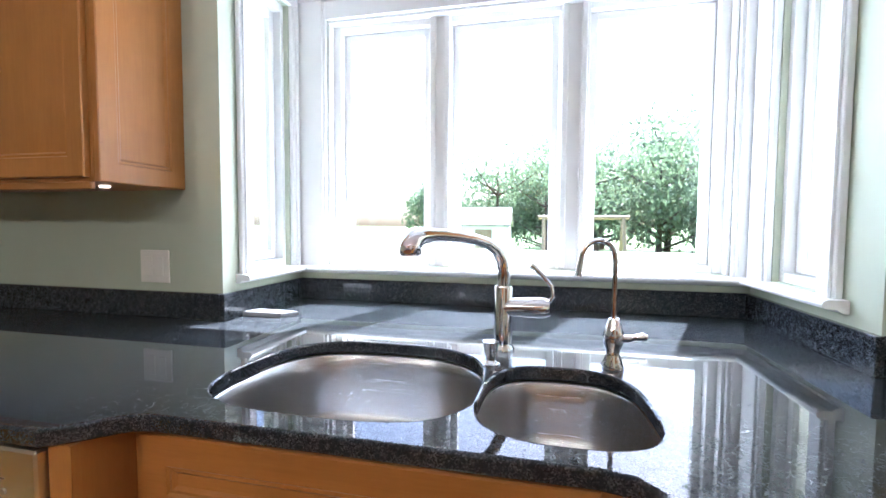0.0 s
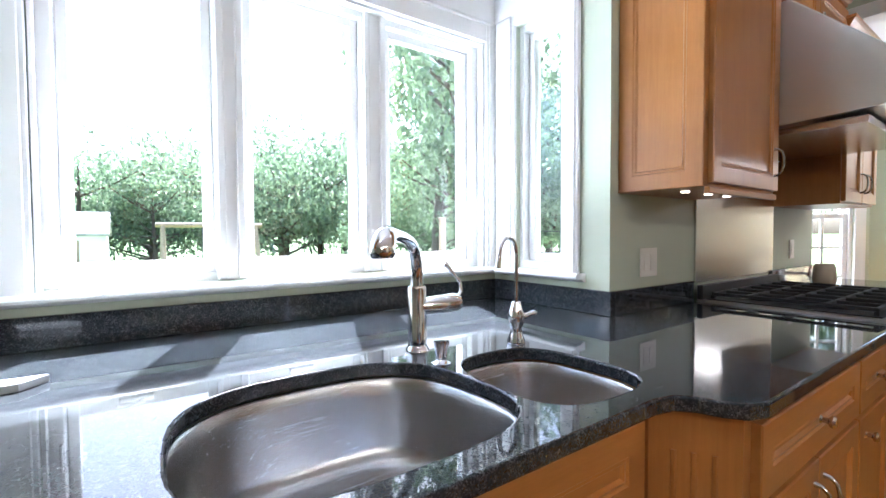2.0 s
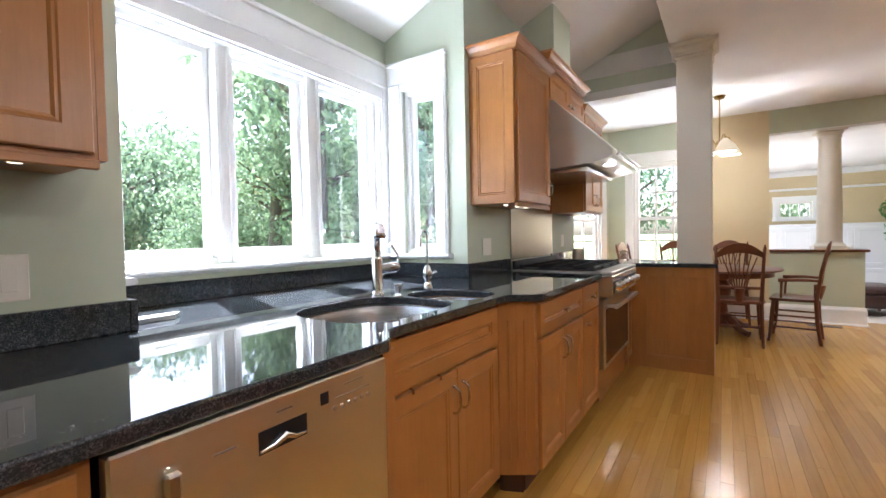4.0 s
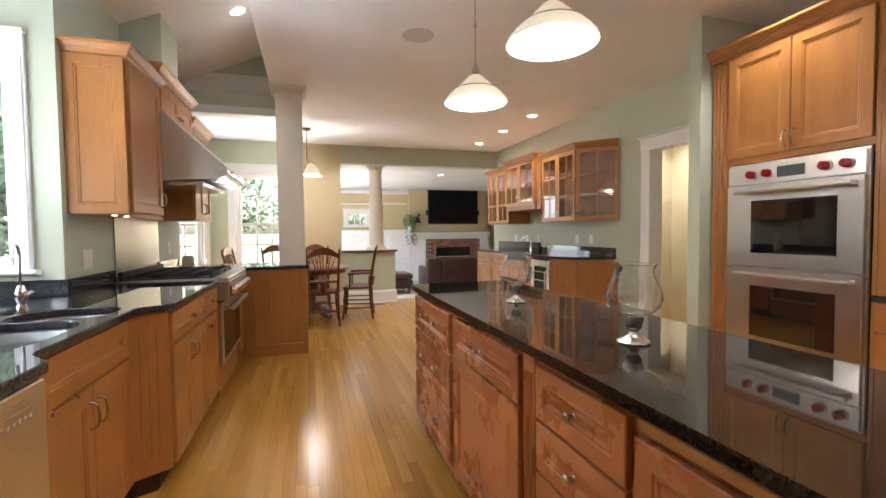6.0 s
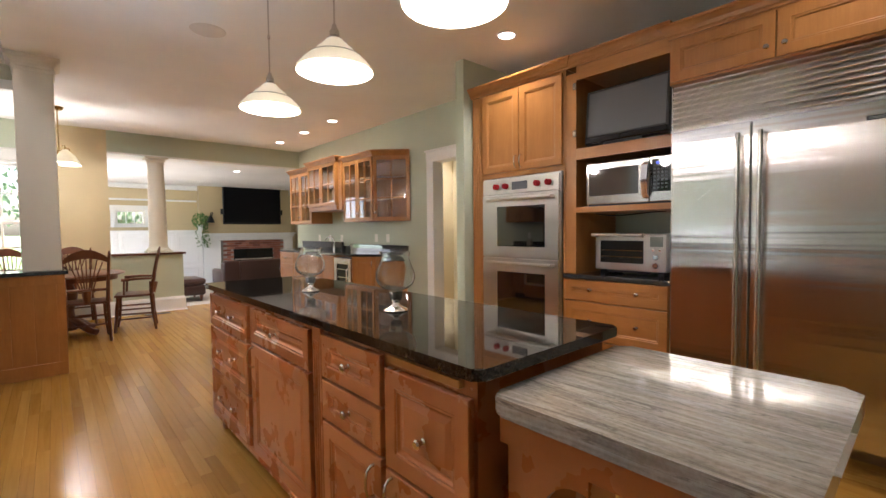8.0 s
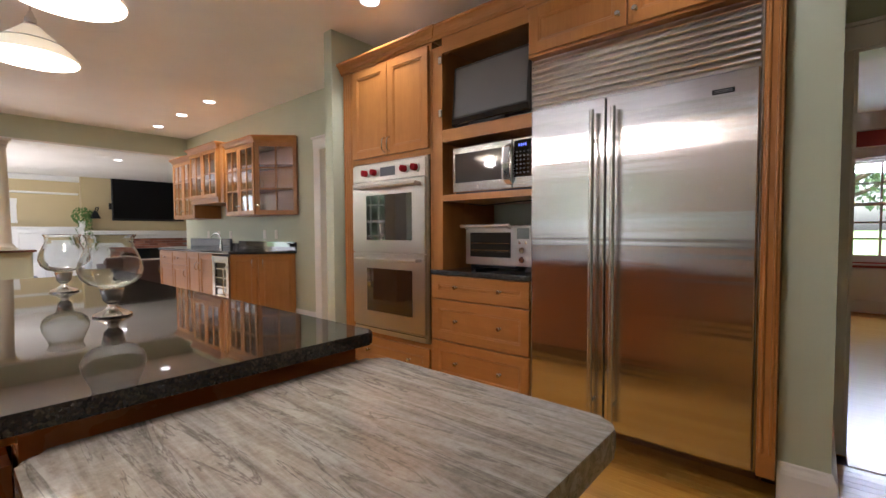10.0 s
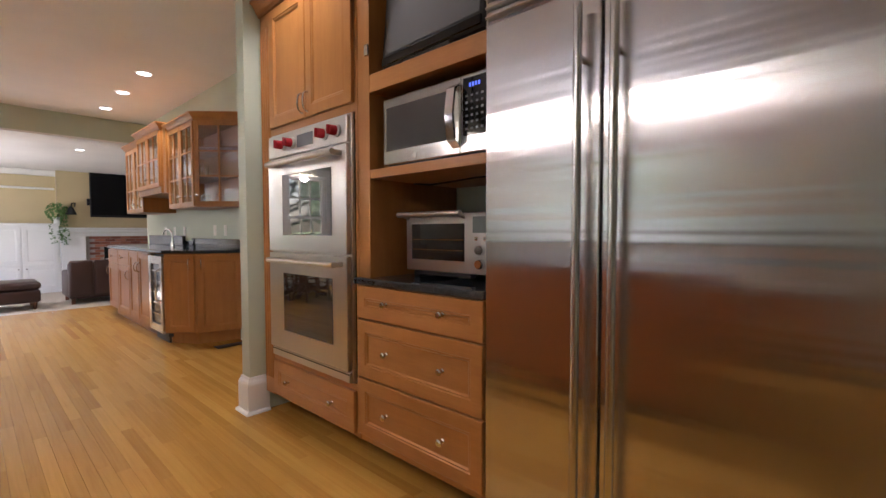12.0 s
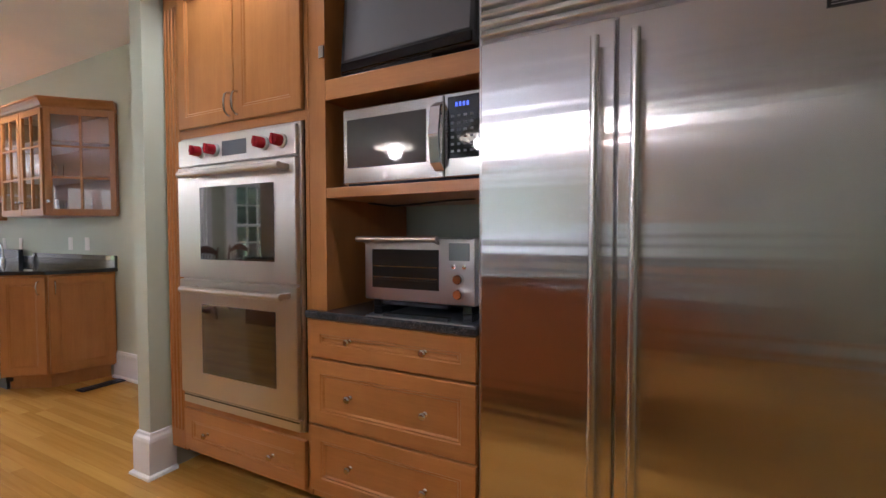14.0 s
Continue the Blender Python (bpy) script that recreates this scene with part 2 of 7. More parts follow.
def lathe(bm, profile, segs=20, m=Matrix()):
    rings = []
    for r, z in profile:
        rings.append([bm.verts.new(m @ Vector((r * math.cos(a), r * math.sin(a), z))) for a in [2 * math.pi * i / segs for i in range(segs)]] if r > 1e-5 else [bm.verts.new(m @ Vector((0, 0, z)))])
    for a, b in zip(rings, rings[1:]):
        for i in range(segs):
            j = (i + 1) % segs
            vs = [a[i % len(a)], a[j % len(a)], b[j % len(b)], b[i % len(b)]]
            vs = list(dict.fromkeys(vs))
            if len(vs) > 2:
                bm.faces.new(vs)
    return bm


def tube(bm, pts, r, segs=10, cap=True):
    pts = [Vector(p) for p in pts]
    radii = r if isinstance(r, (list, tuple)) else [r] * len(pts)
    rings, up = [], None
    for i, p in enumerate(pts):
        t = (pts[min(i + 1, len(pts) - 1)] - pts[max(i - 1, 0)]).normalized()
        if up is None:
            up = t.orthogonal().normalized()
        up = (up - t * up.dot(t)).normalized()
        side = t.cross(up)
        rings.append([bm.verts.new(p + radii[i] * (up * math.cos(a) + side * math.sin(a))) for a in [2 * math.pi * k / segs for k in range(segs)]])
    for a, b in zip(rings, rings[1:]):
        for i in range(segs):
            j = (i + 1) % segs
            bm.faces.new([a[i], a[j], b[j], b[i]])
    if cap:
        bm.faces.new(rings[0][::-1])
        bm.faces.new(rings[-1])
    return bm


def arc(centre, r, a0, a1, n, u=(1, 0, 0), v=(0, 0, 1)):
    c, u, v = Vector(centre), Vector(u), Vector(v)
    return [c + r * (u * math.cos(radians(a0 + (a1 - a0) * i / n)) + v * math.sin(radians(a0 + (a1 - a0) * i / n))) for i in range(n + 1)]


def sweep(bm, path, profile, closed=False):
    """A moulding: profile of (out, z) carried along a plan path; out is to the right of the way."""
    n = len(path)
    P = [Vector(p) for p in path]
    rings = []
    for i in range(n):
        a = P[(i - 1) % n] if (i > 0 or closed) else None
        b = P[(i + 1) % n] if (i < n - 1 or closed) else None
        d1 = (P[i] - a).normalized() if a else (b - P[i]).normalized()
        d2 = (b - P[i]).normalized() if b else d1
        n1, n2 = Vector((d1.y, -d1.x)), Vector((d2.y, -d2.x))
        k = (n1 + n2).normalized()
        k /= max(k.dot(n1), 0.2)
        rings.append([bm.verts.new((P[i].x + k.x * o, P[i].y + k.y * o, z)) for o, z in profile])
    m = len(profile)
    for i in range(n if closed else n - 1):
        a, b = rings[i], rings[(i + 1) % n]
        for j in range(m):
            k = (j + 1) % m
            bm.faces.new([a[j], a[k], b[k], b[j]])
    if not closed:
        bm.faces.new(rings[0][::-1])
        bm.faces.new(rings[-1])
    return bm


def prism(bm, outline, z0, z1, bevel=0.0):
    top = [bm.verts.new((x, y, z1)) for x, y in outline]
    bot = [bm.verts.new((x, y, z0)) for x, y in outline]
    f = [bm.faces.new(top), bm.faces.new(bot[::-1])]
    n = len(outline)
    for i in range(n):
        f.append(bm.faces.new([bot[i], bot[(i + 1) % n], top[(i + 1) % n], top[i]]))
    if bevel:
        bmesh.ops.bevel(bm, geom=list(f[0].edges) + list(f[1].edges), offset=bevel, segments=2, affect="EDGES", profile=0.6)
    return bm


def finish(bm, name, mat, smooth=None):
    bmesh.ops.recalc_face_normals(bm, faces=bm.faces)
    me = bpy.data.meshes.new(name)
    bm.to_mesh(me)
    bm.free()
    me.materials.append(mat)
    if smooth:
        me.shade_smooth()
        me.set_sharp_from_angle(angle=radians(smooth))
    return me


def part(name, bm, mat, parent, label="", smooth=None):
    ob = new(name, finish(bm, name, mat, smooth))
    ob.parent = parent
    return tagged(ob, label)


def single(name, bm, mat, label, category, group="", kind="", smooth=None):
    """A thing of one mesh, modelled where it stands; its origin goes to its base."""
    co = [v.co for v in bm.verts]
    lo = Vector([min(c[i] for c in co) for i in range(3)])
    hi = Vector([max(c[i] for c in co) for i in range(3)])
    o = Vector(((lo.x + hi.x) / 2, (lo.y + hi.y) / 2, lo.z))
    bmesh.ops.translate(bm, verts=bm.verts, vec=-o)
    ob = new(name, finish(bm, name, mat, smooth))
    ob.location = o
    return tagged(ob, label, category, group, kind)


def thing(name, at, label, category, group="", turn=0.0, kind=""):
    ob = new(name)
    ob.empty_display_size = 0.1
    ob.matrix_world = pose(*at, 0, 0, turn)
    return tagged(ob, label, category, group, kind)


def setting(name, bm, mat, label="", smooth=None):
    ob = new(name, finish(bm, name, mat, smooth))
    return tagged(ob, label, "", "", "structure")


def rings_panel(bm, x0, x1, z0, z1, rings):
    """A front of nested rectangles: rings of (inset, y)."""
    loops = []
    for i, y in rings:
        loops.append([bm.verts.new(p) for p in ((x0 + i, y, z0 + i), (x1 - i, y, z0 + i), (x1 - i, y, z1 - i), (x0 + i, y, z1 - i))])
    for a, b in zip(loops, loops[1:]):
        for k in range(4):
            bm.faces.new([a[k], a[(k + 1) % 4], b[(k + 1) % 4], b[k]])
    bm.faces.new(loops[-1])
    bm.faces.new(loops[0][::-1])
    return bm


def panel_rings(stile, raised=False):
    t = 0.020
    r = [(0.0, -0.001), (0.0, -t + 0.003), (0.003, -t), (stile, -t), (stile + 0.004, -t + 0.004), (stile + 0.010, -t + 0.003), (stile + 0.016, -t + 0.009)]
    if raised:
        r += [(stile + 0.022, -t + 0.010), (stile + 0.040, -t + 0.005)]
    return r


def knob(parent, x, y, z, mat=None):
    bm = lathe(bmesh.new(), [(0, -0.030), (0.010, -0.029), (0.0145, -0.024), (0.0135, -0.019), (0.007, -0.014), (0.006, -0.004), (0.010, 0.0), (0, 0.0)], 14, Matrix.Translation((x, y, z)) @ pose(0, 0, 0, -90, 0, 0))
    return part("knob", bm, mat or NICKEL, parent, "small pewter knob", 40)


def pull(parent, x, y, z, length=0.10, upright=True):
    bm = bmesh.new()
    h = length / 2
    prof = [(-h, 0.0), (-h * 0.97, -0.014), (-h * 0.75, -0.026), (-h * 0.3, -0.031), (h * 0.3, -0.031), (h * 0.75, -0.026), (h * 0.97, -0.014), (h, 0.0)]
    pts = [(x, y + d, z + s) if upright else (x + s, y + d, z) for s, d in prof]
    tube(bm, pts, [0.0065, 0.005, 0.0045, 0.005, 0.005, 0.0045, 0.005, 0.0065], 8)
    return part("handle", bm, NICKEL, parent, "curved pewter handle", 40)


def front(parent, kind, x0, x1, z0, z1, y=0.0, wood_set=None, hw=(), stile=0.055, raised=False):
    """A door or drawer front on the face y, with hardware of ("knob", x, z) or ("pull", x, z)."""
    v, h = wood_set or (WOOD, WOOD_H)
    bm = rings_panel(bmesh.new(), x0, x1, z0, z1, [(i, y + d) for i, d in panel_rings(stile, raised)])
    ob = part(kind, bm, h if kind == "drawer_front" else v, parent)
    for what, hx, hz in hw:
        (knob if what == "knob" else pull)(ob, hx, y - 0.019, hz)
    return ob


CROWN = [(0.0, 0.0), (0.010, 0.0), (0.012, 0.012), (0.022, 0.020), (0.030, 0.040), (0.048, 0.062), (0.058, 0.068), (0.058, 0.082), (0.0, 0.082)]

# ---- structure ----
CZ = 2.75


def slope_z(y):
    return 2.53 + 0.43 * (1.95 - y)


def wall_y(name, y0, y1, x0, x1, z0, z1, mat, holes=(), label=""):
    """A wall along x with openings (x0, x1, z0, z1) right through it."""
    bm = bmesh.new()
    at = x0
    for hx0, hx1, hz0, hz1 in sorted(holes):
        if hx0 > at:
            box(bm, at, hx0, y0, y1, z0, z1)
        if hz0 > z0:
            box(bm, hx0, hx1, y0, y1, z0, hz0)
        if hz1 < z1:
            box(bm, hx0, hx1, y0, y1, hz1, z1)
        at = hx1
    if at < x1:
        box(bm, at, x1, y0, y1, z0, z1)
    return setting(name, bm, mat, label)


def wall_x(name, x0, x1, y0, y1, z0, z1, mat, holes=(), label=""):
    ob = wall_y(name, -x1, -x0, y0, y1, z0, z1, mat, holes, label)
    for v in ob.data.vertices:
        v.co = (-v.co.y, v.co.x, v.co.z)
    return ob


BX0, BX1, BY, LY = -0.94, 0.86, 1.95, 1.455
setting("floor_base", boxes((-4.2, 5.95, -3.6, 2.4, -0.30, -0.012), (-7.0, 0.4, -9.2, -3.6, -0.30, -0.012), (0.4, 5.95, -5.2, -3.6, -0.30, -0.012)), DARKTOE, "dark subfloor under the strips")
wall_y("wall_north_1", LY, 1.60, -4.2, BX0 - 0.0, 0, 3.4, GREEN, (), "sage green painted wall behind the counter")
wall_y("wall_north_2", 1.32, 1.46, BX1, 3.15, 0, 3.4, GREEN, (), "sage green painted wall behind the range")
wall_x("wall_bay_1", BX0 - 0.14, BX0, 1.60, 2.12, 0, 3.4, GREEN, [(1.605, 1.865, 1.07, 2.16)], "green bay wall with a narrow window")
wall_x("wall_bay_2", BX1, BX1 + 0.14, 1.46, 2.12, 0, 3.4, GREEN, [(1.53, 1.80, 1.07, 2.16)], "green bay wall with a narrow window")
wall_y("wall_bay_back", BY, 2.12, BX0, BX1, 0, 3.4, GREEN, [(-0.80, 0.79, 1.07, 2.12)], "bay wall with a triple casement window")
wall_x("wall_west", -4.34, -4.2, -3.6, 1.46, 0, 3.4, GREEN, (), "plain green end wall")
EX0, EX1 = 5.65, 5.79
wall_x("wall_east_green", EX0, EX1, 0.25, 1.50, 0, 3.0, GREEN, [(0.24 + 0.06, 1.14, 0.35, 2.22)], "green dining wall with a tall window")
wall_x("wall_east_tan", EX0, EX1, -0.52, 0.25, -0.3, 3.0, TAN, (), "tan painted pier beside the half wall")
wall_y("wall_dining_north", 2.20, 2.34, 3.15, 4.97, 0, 3.0, GREEN, (), "green dining alcove wall")
wall_x("wall_dining_west", 3.01, 3.15, 1.46, 2.34, 0, 3.0, GREEN, (), "green return wall of the dining alcove")
diag = wall_y("wall_dining_bay", 0.0, 0.14, 0.0, 0.99, 0, 3.0, GREEN, [(0.14, 0.85, 0.35, 2.22)], "angled green dining wall with a tall window")
diag.matrix_world = pose(4.95, 2.20, 0, 0, 0, -45)
wall_y("wall_south", -3.58, -3.44, 0.48, EX1, 0, 3.0, GREEN, [(0.86, 1.72, -0.01, 2.10)], "sage green wall behind the wet bar")
wall_x("wall_end_ovens", 0.38, 0.48, -3.58, -2.66, 0, 3.0, GREEN, (), "green wall end beside the oven cabinet")
wall_y("wall_behind_ovens", -3.58, -3.42, -2.62, 0.38, 0, 3.0, GREEN, (), "green wall behind the tall cabinets")
wall_x("wall_end_fridge", -2.62, -2.455, -3.58, -2.77, 0, 3.0, GREEN, (), "green wall end beside the refrigerator")
wall_y("wall_opening_front_room", -3.72, -3.58, -4.34, -2.60, 0, 3.0, GREEN, [(-3.75, -2.68, -0.01, 2.04)], "green wall with a wide cased opening")
wall_y("wall_hall", -4.74, -4.60, 0.0, 5.0, 0, 3.0, CREAM, (), "cream hall wall beyond the doorway")
wall_x("wall_hall_end", 2.6, 2.74, -4.60, -3.58, 0, 3.0, CREAM, (), "cream hall end wall")
wall_x("wall_hall_side", -0.14, 0.0, -4.60, -3.58, 0, 3.0, CREAM, (), "cream hall side wall")

bm = bmesh.new()
v = [bm.verts.new(p) for p in ((-4.34, 0.36, slope_z(0.36)), (3.10, 0.36, slope_z(0.36)), (3.10, 2.12, slope_z(2.12)), (-4.34, 2.12, slope_z(2.12)))]
w = [bm.verts.new(p.co + Vector((0, 0, 0.1))) for p in v]
bm.faces.new(v[::-1]), bm.faces.new(w)
for i in range(4):
    bm.faces.new([v[i], v[(i + 1) % 4], w[(i + 1) % 4], w[i]])
setting("ceiling_slope", bm, CEIL, "white sloping ceiling over the sink side")
setting("ceiling", boxes((-4.34, 3.10, -3.72, 0.36, CZ, CZ + 0.6), (3.10, EX1, -3.72, 2.34, CZ, CZ + 0.2), (-0.2, 5.0, -4.8, -3.72, CZ, CZ + 0.2)), CEIL, "flat off-white ceiling")
setting("header_beam", boxes((3.10, 3.24, 0.20, 1.46, 2.615, 3.35)), GREEN, "green header over the dining opening")
setting("header_trim", boxes((3.095, 3.245, 0.20, 1.46, 2.530, 2.615), bevel=0.004), WHITE, "white trim under the header")
setting("family_room_beam", boxes((EX0, EX1, -3.44, -0.52, 2.44, 2.749)), GREEN, "green beam between dining and family room")
setting("beam_soffit_trim", boxes((EX0 - 0.015, EX1 + 0.015, -3.44, -0.52, 2.415, 2.44)), WHITE, "white trim under the beam")
setting("half_wall", boxes((EX0, EX1, -1.45, -0.52, -0.3, 0.90)), GREEN, "low green half wall carrying a column")
single("half_wall_cap", boxes((EX0 - 0.03, EX1 + 0.03, -1.49, -0.52, 0.90, 0.93), bevel=0.006), DARKWOOD, "dark wooden cap on the half wall", "wall cap")

# baseboards
BASE = [(0.0, 0.0), (0.020, 0.0), (0.020, 0.180), (0.016, 0.196), (0.009, 0.208), (0.007, 0.219), (0.0, 0.224)]
SHOE = [(0.0, 0.0), (0.036, 0.0), (0.034, 0.012), (0.026, 0.020), (0.0, 0.021)]


def baseboard(name, path):
    bm = sweep(bmesh.new(), path, BASE)
    sweep(bm, path, SHOE)
    return setting(name, bm, WHITE, "white painted baseboard")


baseboard("baseboard_oven_end", [(0.74, -3.44), (0.48, -3.44), (0.48, -2.66), (0.38, -2.66), (0.38, -2.775)])
baseboard("baseboard_fridge_end", [(-2.455, -2.77), (-2.62, -2.77), (-2.62, -3.56)])
baseboard("baseboard_wet_bar", [(2.30, -3.44), (1.84, -3.44)])
baseboard("baseboard_south", [(EX1, -3.44), (5.50, -3.44)])
baseboard("baseboard_half_wall", [(EX0, 0.25), (EX0, -1.45), (EX1, -1.45)])
baseboard("baseboard_dining", [(3.15, 2.20), (4.95, 2.20), (EX0, 1.50), (EX0, 0.25)])


def tapered_column(name, x, y, z0, z1, r, label):
    ob = thing(name, (x, y, z0), label, "column")
    h = z1 - z0
    part("base", lathe(boxes((-r * 1.35, r * 1.35, -r * 1.35, r * 1.35, 0, 0.035), bevel=0.004), [(0, 0.035), (r * 1.3, 0.035), (r * 1.32, 0.05), (r * 1.15, 0.07), (r * 1.1, 0.085), (0, 0.085)], 28), COLUMN, ob, "", 40)
    part("shaft", lathe(bmesh.new(), [(0, 0.08), (r * 1.05, 0.08), (r, 0.12), (r * 0.98, h * 0.4), (r * 0.86, h - 0.10), (0, h - 0.10)], 32), COLUMN, ob, "", 40)
    part("capital", lathe(boxes((-r * 1.2, r * 1.2, -r * 1.2, r * 1.2, h - 0.03, h - 0.002), bevel=0.004), [(0, h - 0.11), (r * 0.93, h - 0.11), (r * 0.95, h - 0.09), (r * 0.9, h - 0.08), (r * 1.1, h - 0.035), (0, h - 0.03)], 28), COLUMN, ob, "", 40)
    return ob


tapered_column("round_column", 5.72, -1.13, 0.93, 2.415, 0.125, "cream round tapered column on the half wall")


def square_column():
    ob = thing("square_column", (2.81, 0.185, 0.916), "cream square column standing on the peninsula counter", "column")
    h, r = CZ - 0.916, 0.128
    part("shaft", boxes((-r, r, -r, r, 0, h - 0.12), bevel=0.006), COLUMN, ob)
    bm = bmesh.new()
    sq = [(-r, -r), (-r, r), (r, r), (r, -r)]
    sweep(bm, sq[::-1], [(-0.05, h - 0.13), (0.010, h - 0.13), (0.014, h - 0.112), (0.006, h - 0.10), (0.008, h - 0.07), (0.03, h - 0.045), (0.048, h - 0.035), (0.048, h - 0.002), (-0.05, h - 0.002)], True)
    part("capital", bm, COLUMN, ob)


square_column()

# ---- windows and door casings ----


def sash(parent, x0, x1, z0, z1, y, stile=0.042, cols=1, rows=1, depth=0.035, bottom=0.0, bar=0.018):
    """A sash with its panes, in the plane of y."""
    bm = bmesh.new()
    b = stile + bottom
    box(bm, x0, x0 + stile, y, y + depth, z0, z1, 0.003)
    box(bm, x1 - stile, x1, y, y + depth, z0, z1, 0.003)
    box(bm, x0 + stile, x1 - stile, y + 0.001, y + depth - 0.001, z1 - stile, z1 - 0.0005)
    box(bm, x0 + stile, x1 - stile, y + 0.001, y + depth - 0.001, z0 + 0.0005, z0 + b)
    gx0, gx1, gz0, gz1 = x0 + stile, x1 - stile, z0 + b, z1 - stile
    for i in range(1, cols):
        xc = gx0 + (gx1 - gx0) * i / cols
        box(bm, xc - bar / 2, xc + bar / 2, y + 0.004, y + depth - 0.004, gz0, gz1)
    for i in range(1, rows):
        zc = gz0 + (gz1 - gz0) * i / rows
        box(bm, gx0, gx1, y + 0.005, y + depth - 0.005, zc - bar / 2, zc + bar / 2)
    ob = part("sash", bm, WHITE, parent)
    for i in range(cols):
        for j in range(rows):
            p = part("pane", boxes((gx0 + (gx1 - gx0) * i / cols, gx0 + (gx1 - gx0) * (i + 1) / cols, y + depth / 2 - 0.002, y + depth / 2 + 0.002, gz0 + (gz1 - gz0) * j / rows, gz0 + (gz1 - gz0) * (j + 1) / rows)), PANE, ob)
            p.visible_shadow = False
    return ob


def crank(parent, x, y, z):
    bm = boxes((x - 0.045, x + 0.045, y - 0.022, y, z, z + 0.016), bevel=0.004)
    tube(bm, [(x + 0.02, y - 0.016, z + 0.018), (x - 0.01, y - 0.030, z + 0.020), (x - 0.05, y - 0.034, z + 0.014)], [0.007, 0.006, 0.006], 8)
    return part("crank_handle", bm, WHITE, parent, "folded white crank handle", 40)


# the triple casement over the sink
wf = thing("window_1", (0, 0, 0), "white triple casement window over the sink", "window", kind="structure")
bm = bmesh.new()
FY0, FY1 = 1.985, 2.115
for a, b in ((-0.80, -0.752), (-0.352, -0.258), (0.178, 0.292), (0.742, 0.79)):
    box(bm, a, b, FY0, FY1, 1.07, 2.12, 0.003)
for a, b in ((-0.752, -0.352), (-0.258, 0.178), (0.292, 0.742)):
    box(bm, a, b, FY0 + 0.001, FY1 - 0.001, 2.085, 2.12)
    box(bm, a, b, FY0 + 0.001, FY1 - 0.001, 1.07, 1.098)
part("window_frame", bm, WHITE, wf)
for a, b in ((-0.752, -0.352), (-0.258, 0.178), (0.292, 0.742)):
    s = sash(wf, a + 0.002, b - 0.002, 1.10, 2.083, 2.02, 0.030, bottom=0.012)
    crank(s, (a + b) / 2 - 0.03, 2.018, 1.104)
    part("sash_lock", boxes((a - 0.012, a - 0.004, 1.972, 1.984, 1.20, 1.28), bevel=0.002), WHITE, wf)
bm = bmesh.new()
for x0, x1 in ((-0.938, -0.80), (0.79, 0.858)):
    box(bm, x0, x1, 1.928, 1.949, 1.062, 2.20, 0.002)
    box(bm, x0 + 0.012, x1 - 0.012, 1.920, 1.929, 1.062, 2.20, 0.003)
for x in (-0.335, -0.275, 0.198, 0.270):
    box(bm, x - 0.012, x + 0.012, 1.972, 1.986, 1.075, 2.115, 0.003)
box(bm, -0.80, 0.79, 1.928, 1.949, 2.12, 2.20, 0.002)
box(bm, -0.938, 0.858, 1.924, 1.949, 2.20, 2.33, 0.002)
box(bm, -0.938, 0.858, 1.905, 1.949, 2.33, 2.352, 0.004)
box(bm, -0.938, 0.858, 1.914, 1.949, 2.196, 2.208, 0.003)
part("casing", bm, WHITE, wf)
part("jamb", boxes((-0.797, -0.787, 1.945, 1.984, 1.07, 2.118)), WHITE, wf)
part("jamb", boxes((0.777, 0.787, 1.945, 1.984, 1.07, 2.118)), WHITE, wf)
part("head_jamb", boxes((-0.787, 0.777, 1.945, 1.984, 2.108, 2.118)), WHITE, wf)
# one sill moulding right round the bay
bm = bmesh.new()
STOOL = [(0.0, 1.043), (0.050, 1.043), (0.058, 1.047), (0.060, 1.054), (0.056, 1.062), (0.048, 1.066), (0.0, 1.066)]
UNDER = [(0.0, 1.032), (0.012, 1.032), (0.016, 1.035), (0.022, 1.039), (0.026, 1.043), (0.0, 1.043)]
ring = [(BX0, 1.52), (BX0, BY), (BX1, BY), (BX1, 1.425)]
sweep(bm, ring, STOOL)
sweep(bm, ring, UNDER)
box(bm, -0.80, 0.79, 1.945, 1.99, 1.044, 1.069)
part("window_sill", bm, WHITE, wf)

for n, x, d in (("window_2", BX0, 1), ("window_3", BX1, -1)):
    w_ = thing(n, (x, 0, 0), "narrow white casement in the side of the bay", "window", "side casements", kind="structure")
    w_.matrix_world = pose(x, 1.665 if d < 0 else 1.735, 0, 0, 0, 90 if d > 0 else -90)
    # local x runs along the wall, local y into the wall
    part("window_frame", boxes((-0.135, -0.110, 0.02, 0.13, 1.07, 2.16), (0.110, 0.135, 0.02, 0.13, 1.07, 2.16), (-0.110, 0.110, 0.021, 0.129, 2.13, 2.16), (-0.110, 0.110, 0.021, 0.129, 1.07, 1.10)), WHITE, w_)
    sash(w_, -0.108, 0.108, 1.102, 2.128, 0.05, 0.034)
    lo, hi = (-0.262, 0.215) if d < 0 else (-0.20, 0.185)
    bm = boxes((lo, -0.135, -0.020, -0.001, 1.062, 2.21), (0.135, hi, -0.020, -0.001, 1.062, 2.21), (-0.135, 0.135, -0.020, -0.001, 2.16, 2.21), (lo, hi, -0.024, -0.001, 2.21, 2.33), (lo - 0.008, hi + 0.008, -0.042, -0.001, 2.33, 2.352), bevel=0.003)
    for a, b in ((lo + 0.012, -0.150), (0.150, hi - 0.012)):
        box(bm, a, b, -0.028, -0.019, 1.062, 2.205, 0.003)
    part("casing", bm, WHITE, w_)


